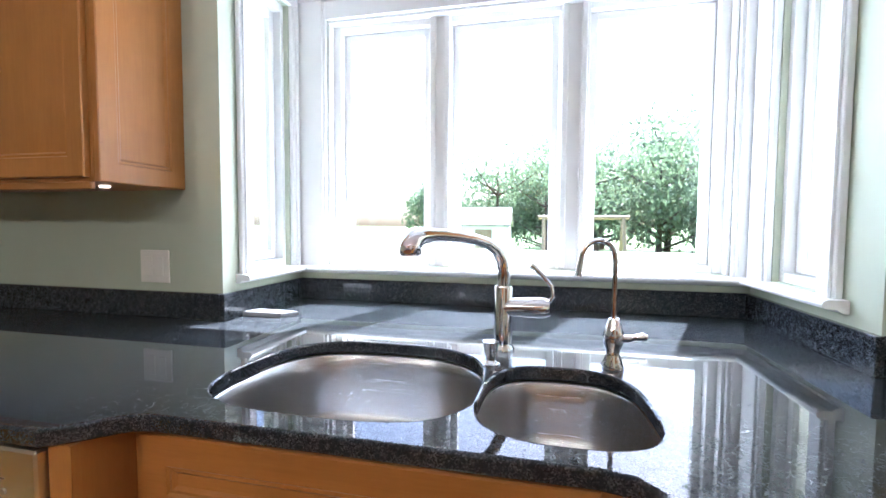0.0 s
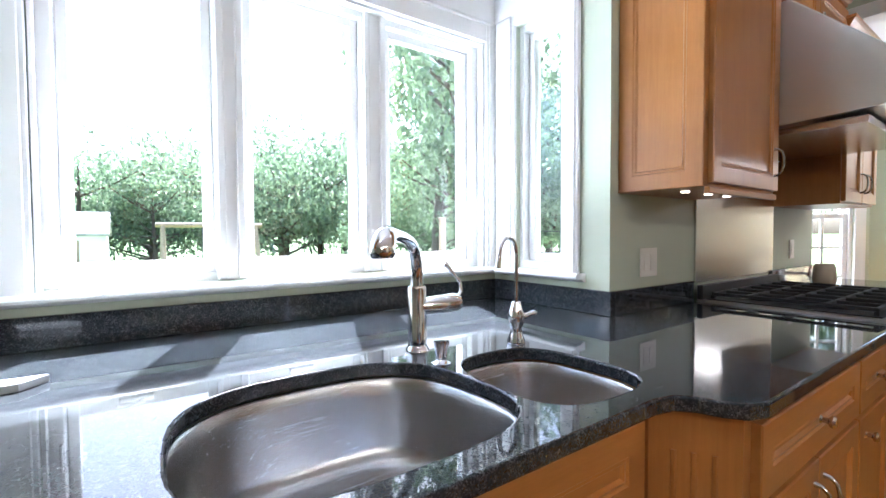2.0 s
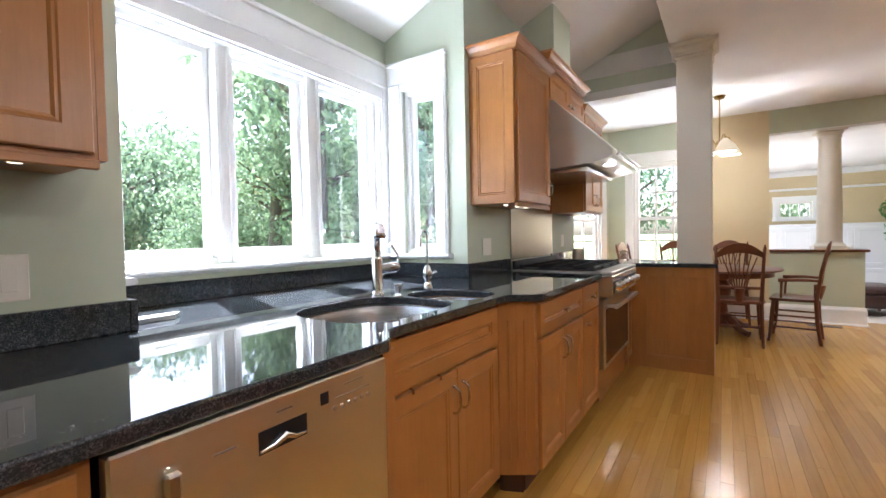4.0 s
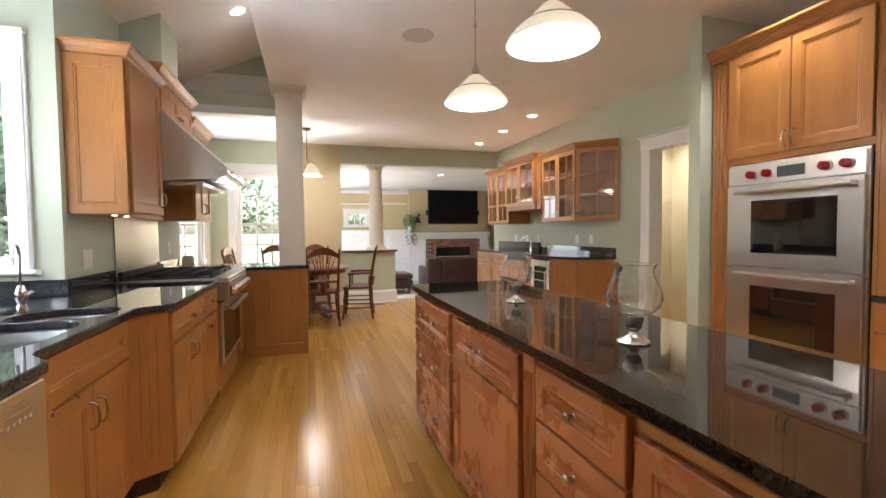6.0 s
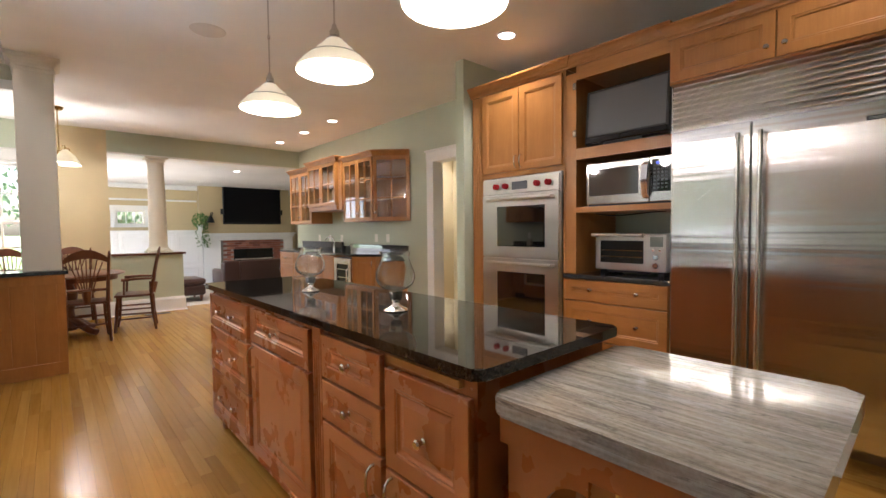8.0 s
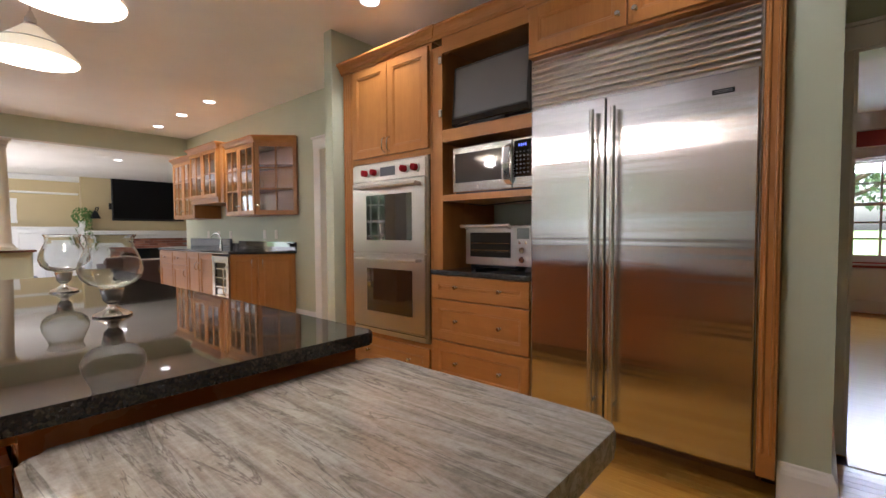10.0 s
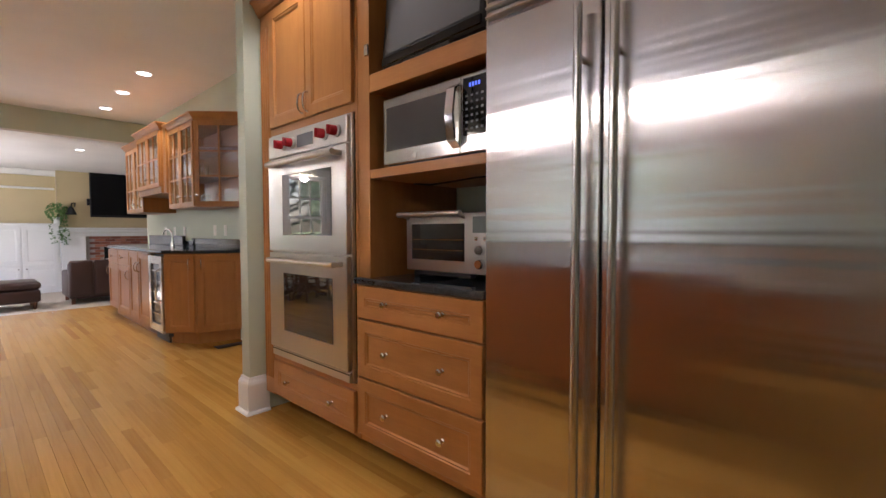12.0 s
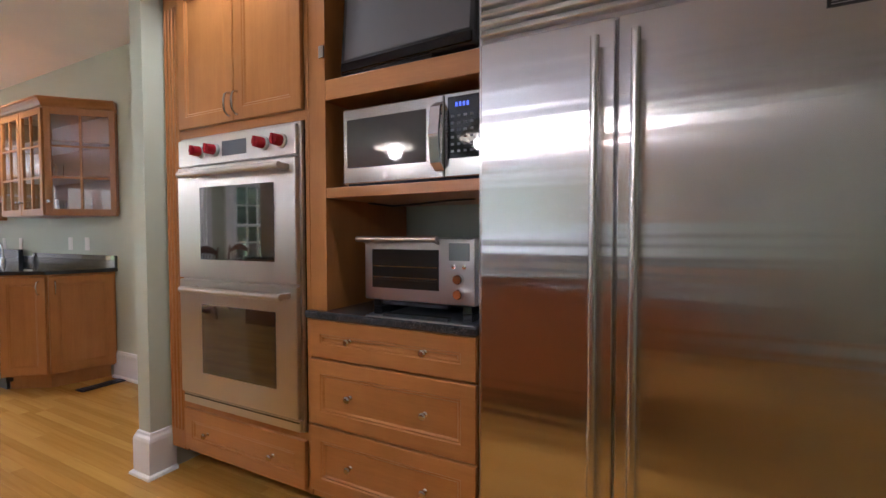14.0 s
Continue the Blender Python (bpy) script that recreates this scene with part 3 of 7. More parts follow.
def tall_window(name, m, width, z0, z1, label, out=0.11, depth=0.14):
    """Double-hung divided window in an opening of that width; local y goes into the wall."""
    w_ = thing(name, (0, 0, 0), label, "window", "dining windows", kind="structure")
    w_.matrix_world = m
    h = width / 2
    zm = z0 + (z1 - z0) * 0.56
    part("window_frame", boxes((-h, -h + 0.03, 0.02, depth - 0.01, z0, z1), (h - 0.03, h, 0.02, depth - 0.01, z0, z1), (-h + 0.03, h - 0.03, 0.021, depth - 0.011, z1 - 0.03, z1), (-h + 0.03, h - 0.03, 0.021, depth - 0.011, z0, z0 + 0.03)), WHITE, w_)
    sash(w_, -h + 0.031, h - 0.031, z0 + 0.031, zm + 0.02, 0.045, 0.045, 3, 3, bottom=0.02, bar=0.026)
    sash(w_, -h + 0.031, h - 0.031, zm - 0.02, z1 - 0.031, 0.083, 0.045, 3, 2, bar=0.026)
    part("casing", boxes((-h - out, -h, -0.020, -0.001, z0 - 0.02, z1), (h, h + out, -0.020, -0.001, z0 - 0.02, z1), (-h - out, h + out, -0.024, -0.001, z1, z1 + 0.13), (-h - out - 0.02, h + out + 0.02, -0.045, -0.001, z1 + 0.13, z1 + 0.152), bevel=0.003), WHITE, w_)
    part("window_sill", boxes((-h - out - 0.02, h + out + 0.02, -0.05, 0.03, z0 - 0.045, z0 - 0.02), bevel=0.004), WHITE, w_)
    return w_


tall_window("window_4", pose(EX0, 0.72, 0, 0, 0, -90), 0.84, 0.35, 2.22, "tall white divided dining window")
tall_window("window_5", diag.matrix_world @ pose(0.495, 0.0, 0, 0, 0, 0), 0.71, 0.35, 2.22, "tall white divided window in the angled wall", 0.10)


def casing(name, x0, x1, top, y, side, label, width=0.11, lining=0.15):
    bm = boxes((x0 - width, x0, y, y + side * 0.02, 0, top), (x1, x1 + width, y, y + side * 0.02, 0, top), (x0 - width - 0.005, x1 + width + 0.005, y, y + side * 0.024, top, top + 0.11), (x0 - width - 0.02, x1 + width + 0.02, y, y + side * 0.04, top + 0.11, top + 0.13), bevel=0.003)
    box(bm, x0, x0 + 0.015, y - side * lining, y + side * 0.018, 0, top)
    box(bm, x1 - 0.015, x1, y - side * lining, y + side * 0.018, 0, top)
    box(bm, x0 + 0.015, x1 - 0.015, y - side * lining, y + side * 0.017, top - 0.015, top - 0.0005)
    return setting(name, bm, WHITE, label)


casing("door_casing_hall", 0.86, 1.72, 2.10, -3.44, 1, "white casing round the hall doorway")
casing("door_casing_front_room", -3.75, -2.68, 2.04, -3.58, 1, "white casing of the wide opening", 0.085)

# ---- counters along the window wall ----
CT = 0.915


def slab_with_holes(outline, holes, z0, z1, bevel=0.006):
    """A stone slab with cut-outs, its rim rounded."""
    bm = bmesh.new()
    rings = []
    for pts in [outline] + holes:
        vs = [bm.verts.new((x, y, z1)) for x, y in pts]
        es = [bm.edges.new((vs[i], vs[(i + 1) % len(vs)])) for i in range(len(vs))]
        rings.append(es)
    g = bmesh.ops.triangle_fill(bm, use_beauty=True, use_dissolve=False, edges=[e for r in rings for e in r])
    faces = [f for f in g["geom"] if isinstance(f, bmesh.types.BMFace)]
    ex = bmesh.ops.extrude_face_region(bm, geom=faces)
    bmesh.ops.translate(bm, verts=[v for v in ex["geom"] if isinstance(v, bmesh.types.BMVert)], vec=(0, 0, z0 - z1))
    bmesh.ops.recalc_face_normals(bm, faces=bm.faces)
    rim = [e for e in bm.edges if len(e.link_faces) == 2 and abs(e.link_faces[0].normal.z - e.link_faces[1].normal.z) > 0.5]
    bmesh.ops.bevel(bm, geom=rim, offset=bevel, segments=3, affect="EDGES", profile=0.5)
    return bm


def superellipse(cx, cy, rx, ry, n=44, p=3.0, turn=0.0, lean=0.0):
    out = []
    for i in range(n):
        a = 2 * math.pi * i / n
        c, s = math.cos(a), math.sin(a)
        x = rx * math.copysign(abs(c) ** (2 / p), c)
        y = ry * math.copysign(abs(s) ** (2 / p), s)
        x *= 1 + lean * y / ry
        ca, sa = math.cos(radians(turn)), math.sin(radians(turn))
        out.append((cx + x * ca - y * sa, cy + x * sa + y * ca))
    return out


BOWL1 = superellipse(-0.275, 1.075, 0.275, 0.235, 48, 3.0, 0, -0.06)
BOWL2 = superellipse(0.165, 1.02, 0.155, 0.185, 40, 3.0, 0, -0.06)


def arc2(cx, cy, r, a0, a1, n=5):
    return [(cx + r * math.cos(radians(a0 + (a1 - a0) * i / n)), cy + r * math.sin(radians(a0 + (a1 - a0) * i / n))) for i in range(n + 1)]


def rounded(x0, x1, y0, y1, r):
    """The plan of a slab with rounded corners."""
    return arc2(x0 + r, y0 + r, r, 180, 270) + arc2(x1 - r, y0 + r, r, 270, 360) + arc2(x1 - r, y1 - r, r, 0, 90) + arc2(x0 + r, y1 - r, r, 90, 180)


front_edge = [(-2.6, 0.69), (-0.66, 0.69)] + [(-0.635, 0.705), (-0.60, 0.735), (-0.565, 0.768), (-0.53, 0.778)] + [(0.20, 0.778), (0.245, 0.768), (0.27, 0.74), (0.285, 0.70), (0.31, 0.668), (0.35, 0.652)] + [(1.465, 0.652)]
top1 = front_edge + [(1.465, 1.318), (BX1 - 0.002, 1.318), (BX1 - 0.002, BY - 0.002), (BX0 + 0.002, BY - 0.002), (BX0 + 0.002, LY - 0.002), (-2.6, LY - 0.002)]
ctr = thing("sink_counter", (0, 0, CT - 0.032), "polished black speckled granite counter with two sink cut-outs", "countertop")
bm = slab_with_holes([(x, y) for x, y in top1], [BOWL1, BOWL2], -0.0, 0.032)
part("slab", bm, GRANITE, ctr)
bs = ((BX0 + 0.002, BX1 - 0.002, BY - 0.022, BY - 0.002, 0.0325, 0.124), (BX0 + 0.002, BX0 + 0.022, LY - 0.022, BY - 0.023, 0.0325, 0.124), (BX1 - 0.022, BX1 - 0.002, 1.30, BY - 0.023, 0.0325, 0.124), (BX1 + 0.001, 1.465, 1.298, 1.318, 0.0325, 0.124), (-2.6, BX0 + 0.001, LY - 0.022, LY - 0.002, 0.0325, 0.124))
for row in bs:
    part("backsplash", boxes(row, bevel=0.002), GRANITE, ctr, "low granite upstand along the walls")


def bowl(name, outline, cx, cy, depth, label):
    bm = bmesh.new()
    n = len(outline)
    levels = [(1.02, -0.004), (1.0, -0.010), (0.985, -0.05), (0.95, -depth + 0.045), (0.90, -depth + 0.015), (0.80, -depth), (0.12, -depth - 0.006)]
    rows = [[bm.verts.new((cx + (x - cx) * s, cy + (y - cy) * s, z)) for x, y in outline] for s, z in levels]
    for a, b in zip(rows, rows[1:]):
        for i in range(n):
            bm.faces.new([a[i], a[(i + 1) % n], b[(i + 1) % n], b[i]])
    bm.faces.new(rows[-1])
    bmesh.ops.solidify(bm, geom=list(bm.faces), thickness=0.0015)
    ob = thing(name, (0, 0, CT - 0.032), label, "sink", "undermount sink bowls")
    part("basin", bm, SINKM, ob, "", 60)
    dr = lathe(bmesh.new(), [(0, -depth - 0.003), (0.018, -depth - 0.003), (0.022, -depth + 0.001), (0.040, -depth + 0.002), (0.043, -depth), (0, -depth - 0.004)], 24, Matrix.Translation((cx, cy, 0)))
    part("drain", dr, CHROME, ob, "round chrome drain", 40)
    return ob


bowl("large_sink_bowl", BOWL1, -0.275, 1.075, 0.20, "large brushed steel undermount sink bowl")
bowl("small_sink_bowl", BOWL2, 0.165, 1.02, 0.16, "small brushed steel undermount prep bowl")


def faucet():
    ob = thing("kitchen_faucet", (0.024, 1.328, CT), "tall chrome pull-out kitchen faucet", "faucet")
    part("body", lathe(bmesh.new(), [(0, 0), (0.031, 0), (0.031, 0.006), (0.026, 0.012), (0.0245, 0.02), (0.0245, 0.165), (0.022, 0.172), (0, 0.172)], 24), CHROME, ob, "", 40)
    # the neck rises and leans over towards the large bowl
    d = Vector((-0.72, -0.69, 0)).normalized() * 0.95
    prof = [(0.0, 0.17), (-0.002, 0.205), (0.006, 0.24), (0.026, 0.266), (0.058, 0.284), (0.10, 0.295), (0.155, 0.302), (0.205, 0.306), (0.235, 0.306)]
    part("neck", tube(bmesh.new(), [(d.x * s, d.y * s, z) for s, z in prof], [0.018, 0.0165, 0.016, 0.015, 0.0145, 0.014, 0.014, 0.015, 0.0165], 16), CHROME, ob, "", 50)
    part("spray_head", tube(bmesh.new(), [(d.x * s, d.y * s, z) for s, z in [(0.235, 0.306), (0.258, 0.305), (0.277, 0.297), (0.288, 0.282), (0.292, 0.266), (0.292, 0.259)]], [0.018, 0.021, 0.0235, 0.0255, 0.0265, 0.021], 18), CHROME, ob, "bell-shaped chrome spray head", 50)
    part("side_valve", tube(bmesh.new(), [(0.0, 0.0, 0.115), (0.060, -0.012, 0.118), (0.105, -0.020, 0.120), (0.122, -0.023, 0.121)], [0.023, 0.026, 0.027, 0.020], 18), CHROME, ob, "", 40)
    part("lever", tube(bmesh.new(), [(0.108, -0.020, 0.125), (0.128, -0.024, 0.150), (0.122, -0.024, 0.178), (0.098, -0.022, 0.205), (0.082, -0.020, 0.222), (0.072, -0.018, 0.228)], [0.006, 0.0055, 0.0055, 0.006, 0.008, 0.011], 10), CHROME, ob, "curved chrome lever", 50)


faucet()
fo = thing("filter_faucet", (0.285, 1.227, CT), "slim chrome filtered water tap with a gooseneck", "faucet")
part("base", lathe(bmesh.new(), [(0, 0), (0.025, 0), (0.026, 0.008), (0.017, 0.03), (0.015, 0.045), (0.022, 0.06), (0.023, 0.085), (0.017, 0.10), (0.012, 0.118), (0, 0.12)], 20), CHROME, fo, "", 40)
part("spout", tube(bmesh.new(), [(0, 0, 0.11), (0, 0, 0.25)] + [(-0.04 * (1 - math.cos(radians(a))) * 0.95, -0.008 * (1 - math.cos(radians(a))), 0.255 + 0.042 * math.sin(radians(a))) for a in range(0, 181, 15)] + [(-0.079, -0.016, 0.235)], [0.0062] * 15 + [0.008], 10), CHROME, fo, "", 50)
part("nozzle", tube(bmesh.new(), [(-0.079, -0.016, 0.240), (-0.082, -0.016, 0.215)], [0.007, 0.009], 10), CHROME, fo, "", 40)
part("tap_lever", tube(bmesh.new(), [(0.0, 0, 0.072), (0.035, -0.004, 0.074), (0.045, -0.005, 0.078), (0.062, -0.006, 0.080), (0.072, -0.007, 0.080)], [0.010, 0.009, 0.007, 0.010, 0.006], 10), CHROME, fo, "", 40)
so = thing("soap_pump", (0.007, 1.194, CT), "short chrome air switch button", "button")
part("collar", lathe(bmesh.new(), [(0, 0), (0.022, 0), (0.022, 0.004), (0.014, 0.008), (0.012, 0.012), (0, 0.012)], 18), CHROME, so, "", 40)
part("cap", lathe(bmesh.new(), [(0, 0.012), (0.012, 0.012), (0.013, 0.022), (0.019, 0.05), (0.019, 0.056), (0, 0.057)], 18), CHROME, so, "", 40)
so = thing("counter_tray", (-0.83, 1.56, CT), "small grey folded stone tray on the counter", "tray")
part("body", prism(bmesh.new(), [(-0.10, -0.035), (0.06, -0.03), (0.10, 0.02), (-0.07, 0.03)], 0.0, 0.018, 0.004), material("grey_tray", (0.30, 0.31, 0.31), 0.4), so)

# ---- base cabinets, window side ----


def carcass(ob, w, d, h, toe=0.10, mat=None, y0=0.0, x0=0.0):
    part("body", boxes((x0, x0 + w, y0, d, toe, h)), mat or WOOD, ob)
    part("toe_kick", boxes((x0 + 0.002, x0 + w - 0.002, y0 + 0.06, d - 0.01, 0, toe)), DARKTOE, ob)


TOPC = CT - 0.0325
c1 = thing("sink_base_cabinet", (-0.615, 0.825, 0), "honey-stained cherry sink base cabinet with two doors", "cabinet", "base cabinets")
carcass(c1, 0.855, 0.475, 0.68)
part("filler_panel", boxes((-0.048, -0.001, -0.115, 0.02, 0.0, TOPC)), WOOD, c1)
part("apron_rail", boxes((0, 0.855, 0, 0.02, 0.68, TOPC)), WOOD_H, c1)
front(c1, "drawer_front", 0.03, 0.825, 0.70, 0.865, 0)
front(c1, "door", 0.03, 0.475, 0.11, 0.685, 0, hw=[("pull", 0.445, 0.58)])
front(c1, "door", 0.480, 0.825, 0.11, 0.685, 0, hw=[("pull", 0.512, 0.58)])
for xx in (0.20, 0.36):
    part("towel_hook", tube(bmesh.new(), [(xx, -0.012, 0.694), (xx, -0.023, 0.690), (xx, -0.024, 0.678)], 0.0045, 6), NICKEL, c1, "", 40)
pl = thing("fluted_corner_post", (0.245, 0.82, 0), "angled fluted cherry corner post", "cabinet post")
bm = prism(bmesh.new(), [(0, 0), (0.0, 0.03), (0.10, 0.03), (0.10, -0.135), (0.085, -0.135)], 0.10, TOPC)
part("post", bm, WOOD, pl)
dv = Vector((0.085, -0.135, 0))
nv = Vector((-0.135, -0.085, 0)).normalized()
for f in (0.28, 0.5, 0.72):
    part("flute", tube(bmesh.new(), [tuple(dv * f + Vector((0, 0, z)) - nv * 0.0035) for z in (0.18, 0.80)], 0.007, 8), WOOD, pl)
part("foot", prism(bmesh.new(), [(0.05, 0.01), (0.05, 0.03), (0.095, 0.03), (0.095, -0.06), (0.085, -0.075)], 0, 0.10), DARKTOE, pl)

c2 = thing("range_side_cabinet", (0.345, 0.685, 0), "honey-stained cherry base cabinet beside the range", "cabinet", "base cabinets")
carcass(c2, 1.105, 0.615, TOPC)
front(c2, "drawer_front", 0.015, 0.70, 0.715, 0.865, 0, hw=[("knob", 0.36, 0.79)])
front(c2, "drawer_front", 0.71, 1.09, 0.715, 0.865, 0, hw=[("knob", 0.90, 0.79)])
front(c2, "door", 0.015, 0.355, 0.11, 0.70, 0, hw=[("pull", 0.325, 0.60)])
front(c2, "door", 0.360, 0.70, 0.11, 0.70, 0, hw=[("pull", 0.39, 0.60)])
front(c2, "door", 0.71, 1.09, 0.11, 0.70, 0, hw=[("knob", 0.78, 0.64)])

dw = thing("dishwasher", (-1.235, 0.722, 0), "stainless steel dishwasher with a pocket handle", "dishwasher")
part("body", boxes((0.004, 0.566, 0.004, 0.55, 0.09, TOPC - 0.004)), BLACK, dw)
door = part("door", boxes((-0.030, 0.566, -0.028, 0.003, 0.11, 0.874), bevel=0.004), metal("warm_dishwasher_steel", (0.78, 0.73, 0.60), 0.36, "x"), dw)
# pocket is not cut in: its dark hollow is put into the colour
part("pocket", boxes((0.203, 0.314, -0.0295, -0.0285, 0.776, 0.820), bevel=0.0004), BLACK, door, "flat black sheet in place of the dark hollow grip")
part("pocket_lip", tube(bmesh.new(), [(0.207, -0.029, 0.782), (0.235, -0.033, 0.786), (0.258, -0.035, 0.798), (0.282, -0.033, 0.786), (0.310, -0.029, 0.782)], [0.003, 0.005, 0.008, 0.005, 0.003], 10), NICKEL, door, "curved steel grip lip", 50)
part("display_window", boxes((0.351, 0.373, -0.0295, -0.0283, 0.820, 0.846)), BLACK, door, "small dark display")
PRINT = material("grey_print", (0.25, 0.24, 0.22), 0.5)
for i in range(6):
    part("button", lathe(bmesh.new(), [(0, 0.0), (0.0055, 0.0), (0.0050, 0.003), (0, 0.0035)], 12, Matrix.Translation((0.392 + i * 0.021, -0.028, 0.801)) @ pose(0, 0, 0, 90, 0, 0)), STEEL, door)
for row in ((0.243, 0.279, 0.843, 0.846), (0.12, 0.16, 0.812, 0.815), (0.395, 0.50, 0.822, 0.824), (0.42, 0.48, 0.846, 0.848)):
    part("printed_mark", boxes((row[0], row[1], -0.0292, -0.0283, row[2], row[3])), PRINT, door)
part("latch", boxes((0.038, 0.063, -0.045, -0.0285, 0.765, 0.820), bevel=0.005), STEEL, door)
part("toe_panel", boxes((0.006, 0.566, 0.03, 0.05, 0.004, 0.10)), BLACK, dw)
c3 = thing("left_base_cabinet", (-2.625, 0.722, 0), "honey-stained cherry base cabinet beside the dishwasher", "cabinet", "base cabinets")
carcass(c3, 1.35, 0.58, TOPC)
front(c3, "door", 0.02, 0.66, 0.11, 0.865, 0, hw=[("pull", 0.62, 0.75)])
front(c3, "door", 0.67, 1.33, 0.11, 0.865, 0, hw=[("pull", 0.71, 0.75)])

# ---- range, hood, peninsula ----
rg = thing("gas_range", (1.47, 0.60, 0), "professional stainless gas range with black knobs", "range")
part("body", boxes((0.004, 0.906, 0.095, 0.69, 0.10, 0.90)), STEEL, rg)
part("cooktop", boxes((0.002, 0.908, -0.01, 0.69, 0.90, 0.925), bevel=0.005), STEEL, rg)
part("burner_tray", boxes((0.03, 0.88, 0.10, 0.66, 0.9255, 0.930)), IRON, rg, "black burner tray")
for i in range(3):
    bm = bmesh.new()
    x0 = 0.045 + i * 0.275
    for dx in (0.0, 0.125, 0.25):
        box(bm, x0 + dx, x0 + dx + 0.014, 0.11, 0.65, 0.945, 0.958, 0.003)
    for yy in (0.11, 0.25, 0.38, 0.51, 0.636):
        box(bm, x0 + 0.014, x0 + 0.25, yy, yy + 0.014, 0.944, 0.957)
    for dx in (0.0, 0.25):
        for yy in (0.11, 0.636):
            box(bm, x0 + dx, x0 + dx + 0.014, yy, yy + 0.014, 0.9305, 0.946)
    part("grate", bm, IRON, rg, "black cast iron grate")
    for yy in (0.24, 0.50):
        part("burner_cap", lathe(bmesh.new(), [(0, 0.942), (0.045, 0.942), (0.05, 0.936), (0.05, 0.9305), (0, 0.9305)], 18, Matrix.Translation((x0 + 0.13, yy, 0))), IRON, rg, "", 40)
part("back_riser", boxes((0.002, 0.908, 0.665, 0.69, 0.9255, 0.99), bevel=0.003), IRON, rg)
panel = part("control_panel", boxes((0.004, 0.906, -0.012, 0.094, 0.755, 0.899), bevel=0.006), STEEL, rg)
part("knob_strip", boxes((0.03, 0.88, -0.0165, -0.0125, 0.780, 0.862), bevel=0.001), BLACK, panel, "black strip behind the knobs")
for i in range(6):
    k = lathe(bmesh.new(), [(0, -0.040), (0.020, -0.040), (0.025, -0.032), (0.026, -0.008), (0.033, -0.004), (0.033, 0.0), (0, 0.0)], 18, Matrix.Translation((0.09 + i * 0.145, -0.0165, 0.822)) @ pose(0, 0, 0, -90, 0, 0))
    part("knob", k, SILVER, panel, "round bright steel range knob", 40)
od = part("oven_door", boxes((0.02, 0.89, 0.045, 0.094, 0.265, 0.735), bevel=0.005), STEEL, rg)
part("oven_window", boxes((0.07, 0.84, 0.0415, 0.0445, 0.30, 0.665)), OVENGLASS, od, "dark glass of the oven door")
bm = box(bmesh.new(), 0.06, 0.85, -0.035, -0.008, 0.676, 0.706, 0.006, 2)
for xx in (0.09, 0.82):
    box(bm, xx - 0.014, xx + 0.014, -0.009, 0.046, 0.680, 0.702, 0.003)
part("towel_bar", bm, STEEL, od, "thick square steel oven handle", 40)
part("kick_panel", boxes((0.01, 0.90, 0.080, 0.094, 0.045, 0.255), bevel=0.003), WOOD_H, rg, "cherry panel under the oven door")
for sx in (0.03, 0.85):
    part("leg", lathe(bmesh.new(), [(0, 0), (0.022, 0), (0.022, 0.10), (0, 0.10)], 14, Matrix.Translation((sx + 0.02, 0.20, 0))), BLACK, rg)
single("stove_backsplash", boxes((1.50, 2.42, 1.308, 1.3185, 0.995, 1.62), bevel=0.001), PLAINSTEEL, "brushed steel panel behind the range", "backsplash")

hd = thing("range_hood", (1.50, 1.318, 1.62), "large wedge-shaped stainless range hood with lamps", "range hood")
bm = bmesh.new()
prof = [(0.0, 0.0), (-0.60, 0.035), (-0.715, 0.06), (-0.735, 0.075), (-0.735, 0.115), (-0.34, 0.50), (0.0, 0.50)]
a = [bm.verts.new((0.0, y, z)) for y, z in prof]
b = [bm.verts.new((0.915, y, z)) for y, z in prof]
bm.faces.new(a), bm.faces.new(b[::-1])
for i in range(len(prof)):
    j = (i + 1) % len(prof)
    bm.faces.new([a[i], a[j], b[j], b[i]])
bmesh.ops.bevel(bm, geom=list(bm.edges), offset=0.004, segments=1, affect="EDGES")
part("canopy", bm, STEEL, hd)
part("baffle_filter", boxes((0.06, 0.85, -0.56, -0.06, -0.006, 0.02)), NICKEL, hd, "steel baffle filters under the hood")
for xx in (0.25, 0.66):
    part("hood_lamp", lathe(bmesh.new(), [(0, 0.038), (0.042, 0.040), (0.045, 0.05), (0, 0.052)], 18, Matrix.Translation((xx, -0.655, 0))), CAN, hd, "round lit hood lamp", 40)
bm = tube(bmesh.new(), [(0.03, -0.765, 0.09), (0.885, -0.765, 0.09)], 0.011, 12)
for xx in (0.10, 0.815):
    tube(bm, [(xx, -0.765, 0.09), (xx, -0.73, 0.09)], 0.008, 8)
part("rail", bm, STEEL, hd, "", 40)


def upper(name, at, w, d, h, doors, label, crown=True, sides=(1, 1), panel_side=0, raise_crown=0.0, turn=0.0, wood_set=None, knobs=()):
    ob = thing(name, at, label, "cabinet", "wall cabinets", turn)
    part("body", boxes((0, w, 0, d, 0, h)), (wood_set or (WOOD, WOOD_H))[0], ob)
    for x0, x1, z0, z1, hw in doors:
        front(ob, "door", x0, x1, z0, z1, 0, wood_set, hw)
    if crown:
        zt = h + raise_crown
        if raise_crown:
            part("frieze", boxes((0.002, w - 0.002, 0.002, d, h, zt)), WOOD_H, ob)
        path = []
        path += [(0, d)] if sides[0] else []
        path += [(0, 0), (w, 0)]
        path += [(w, d)] if sides[1] else []
        part("crown", sweep(bmesh.new(), path, [(o, z + zt - 0.01) for o, z in CROWN]), WOOD_H, ob, "stepped crown moulding")
    return ob


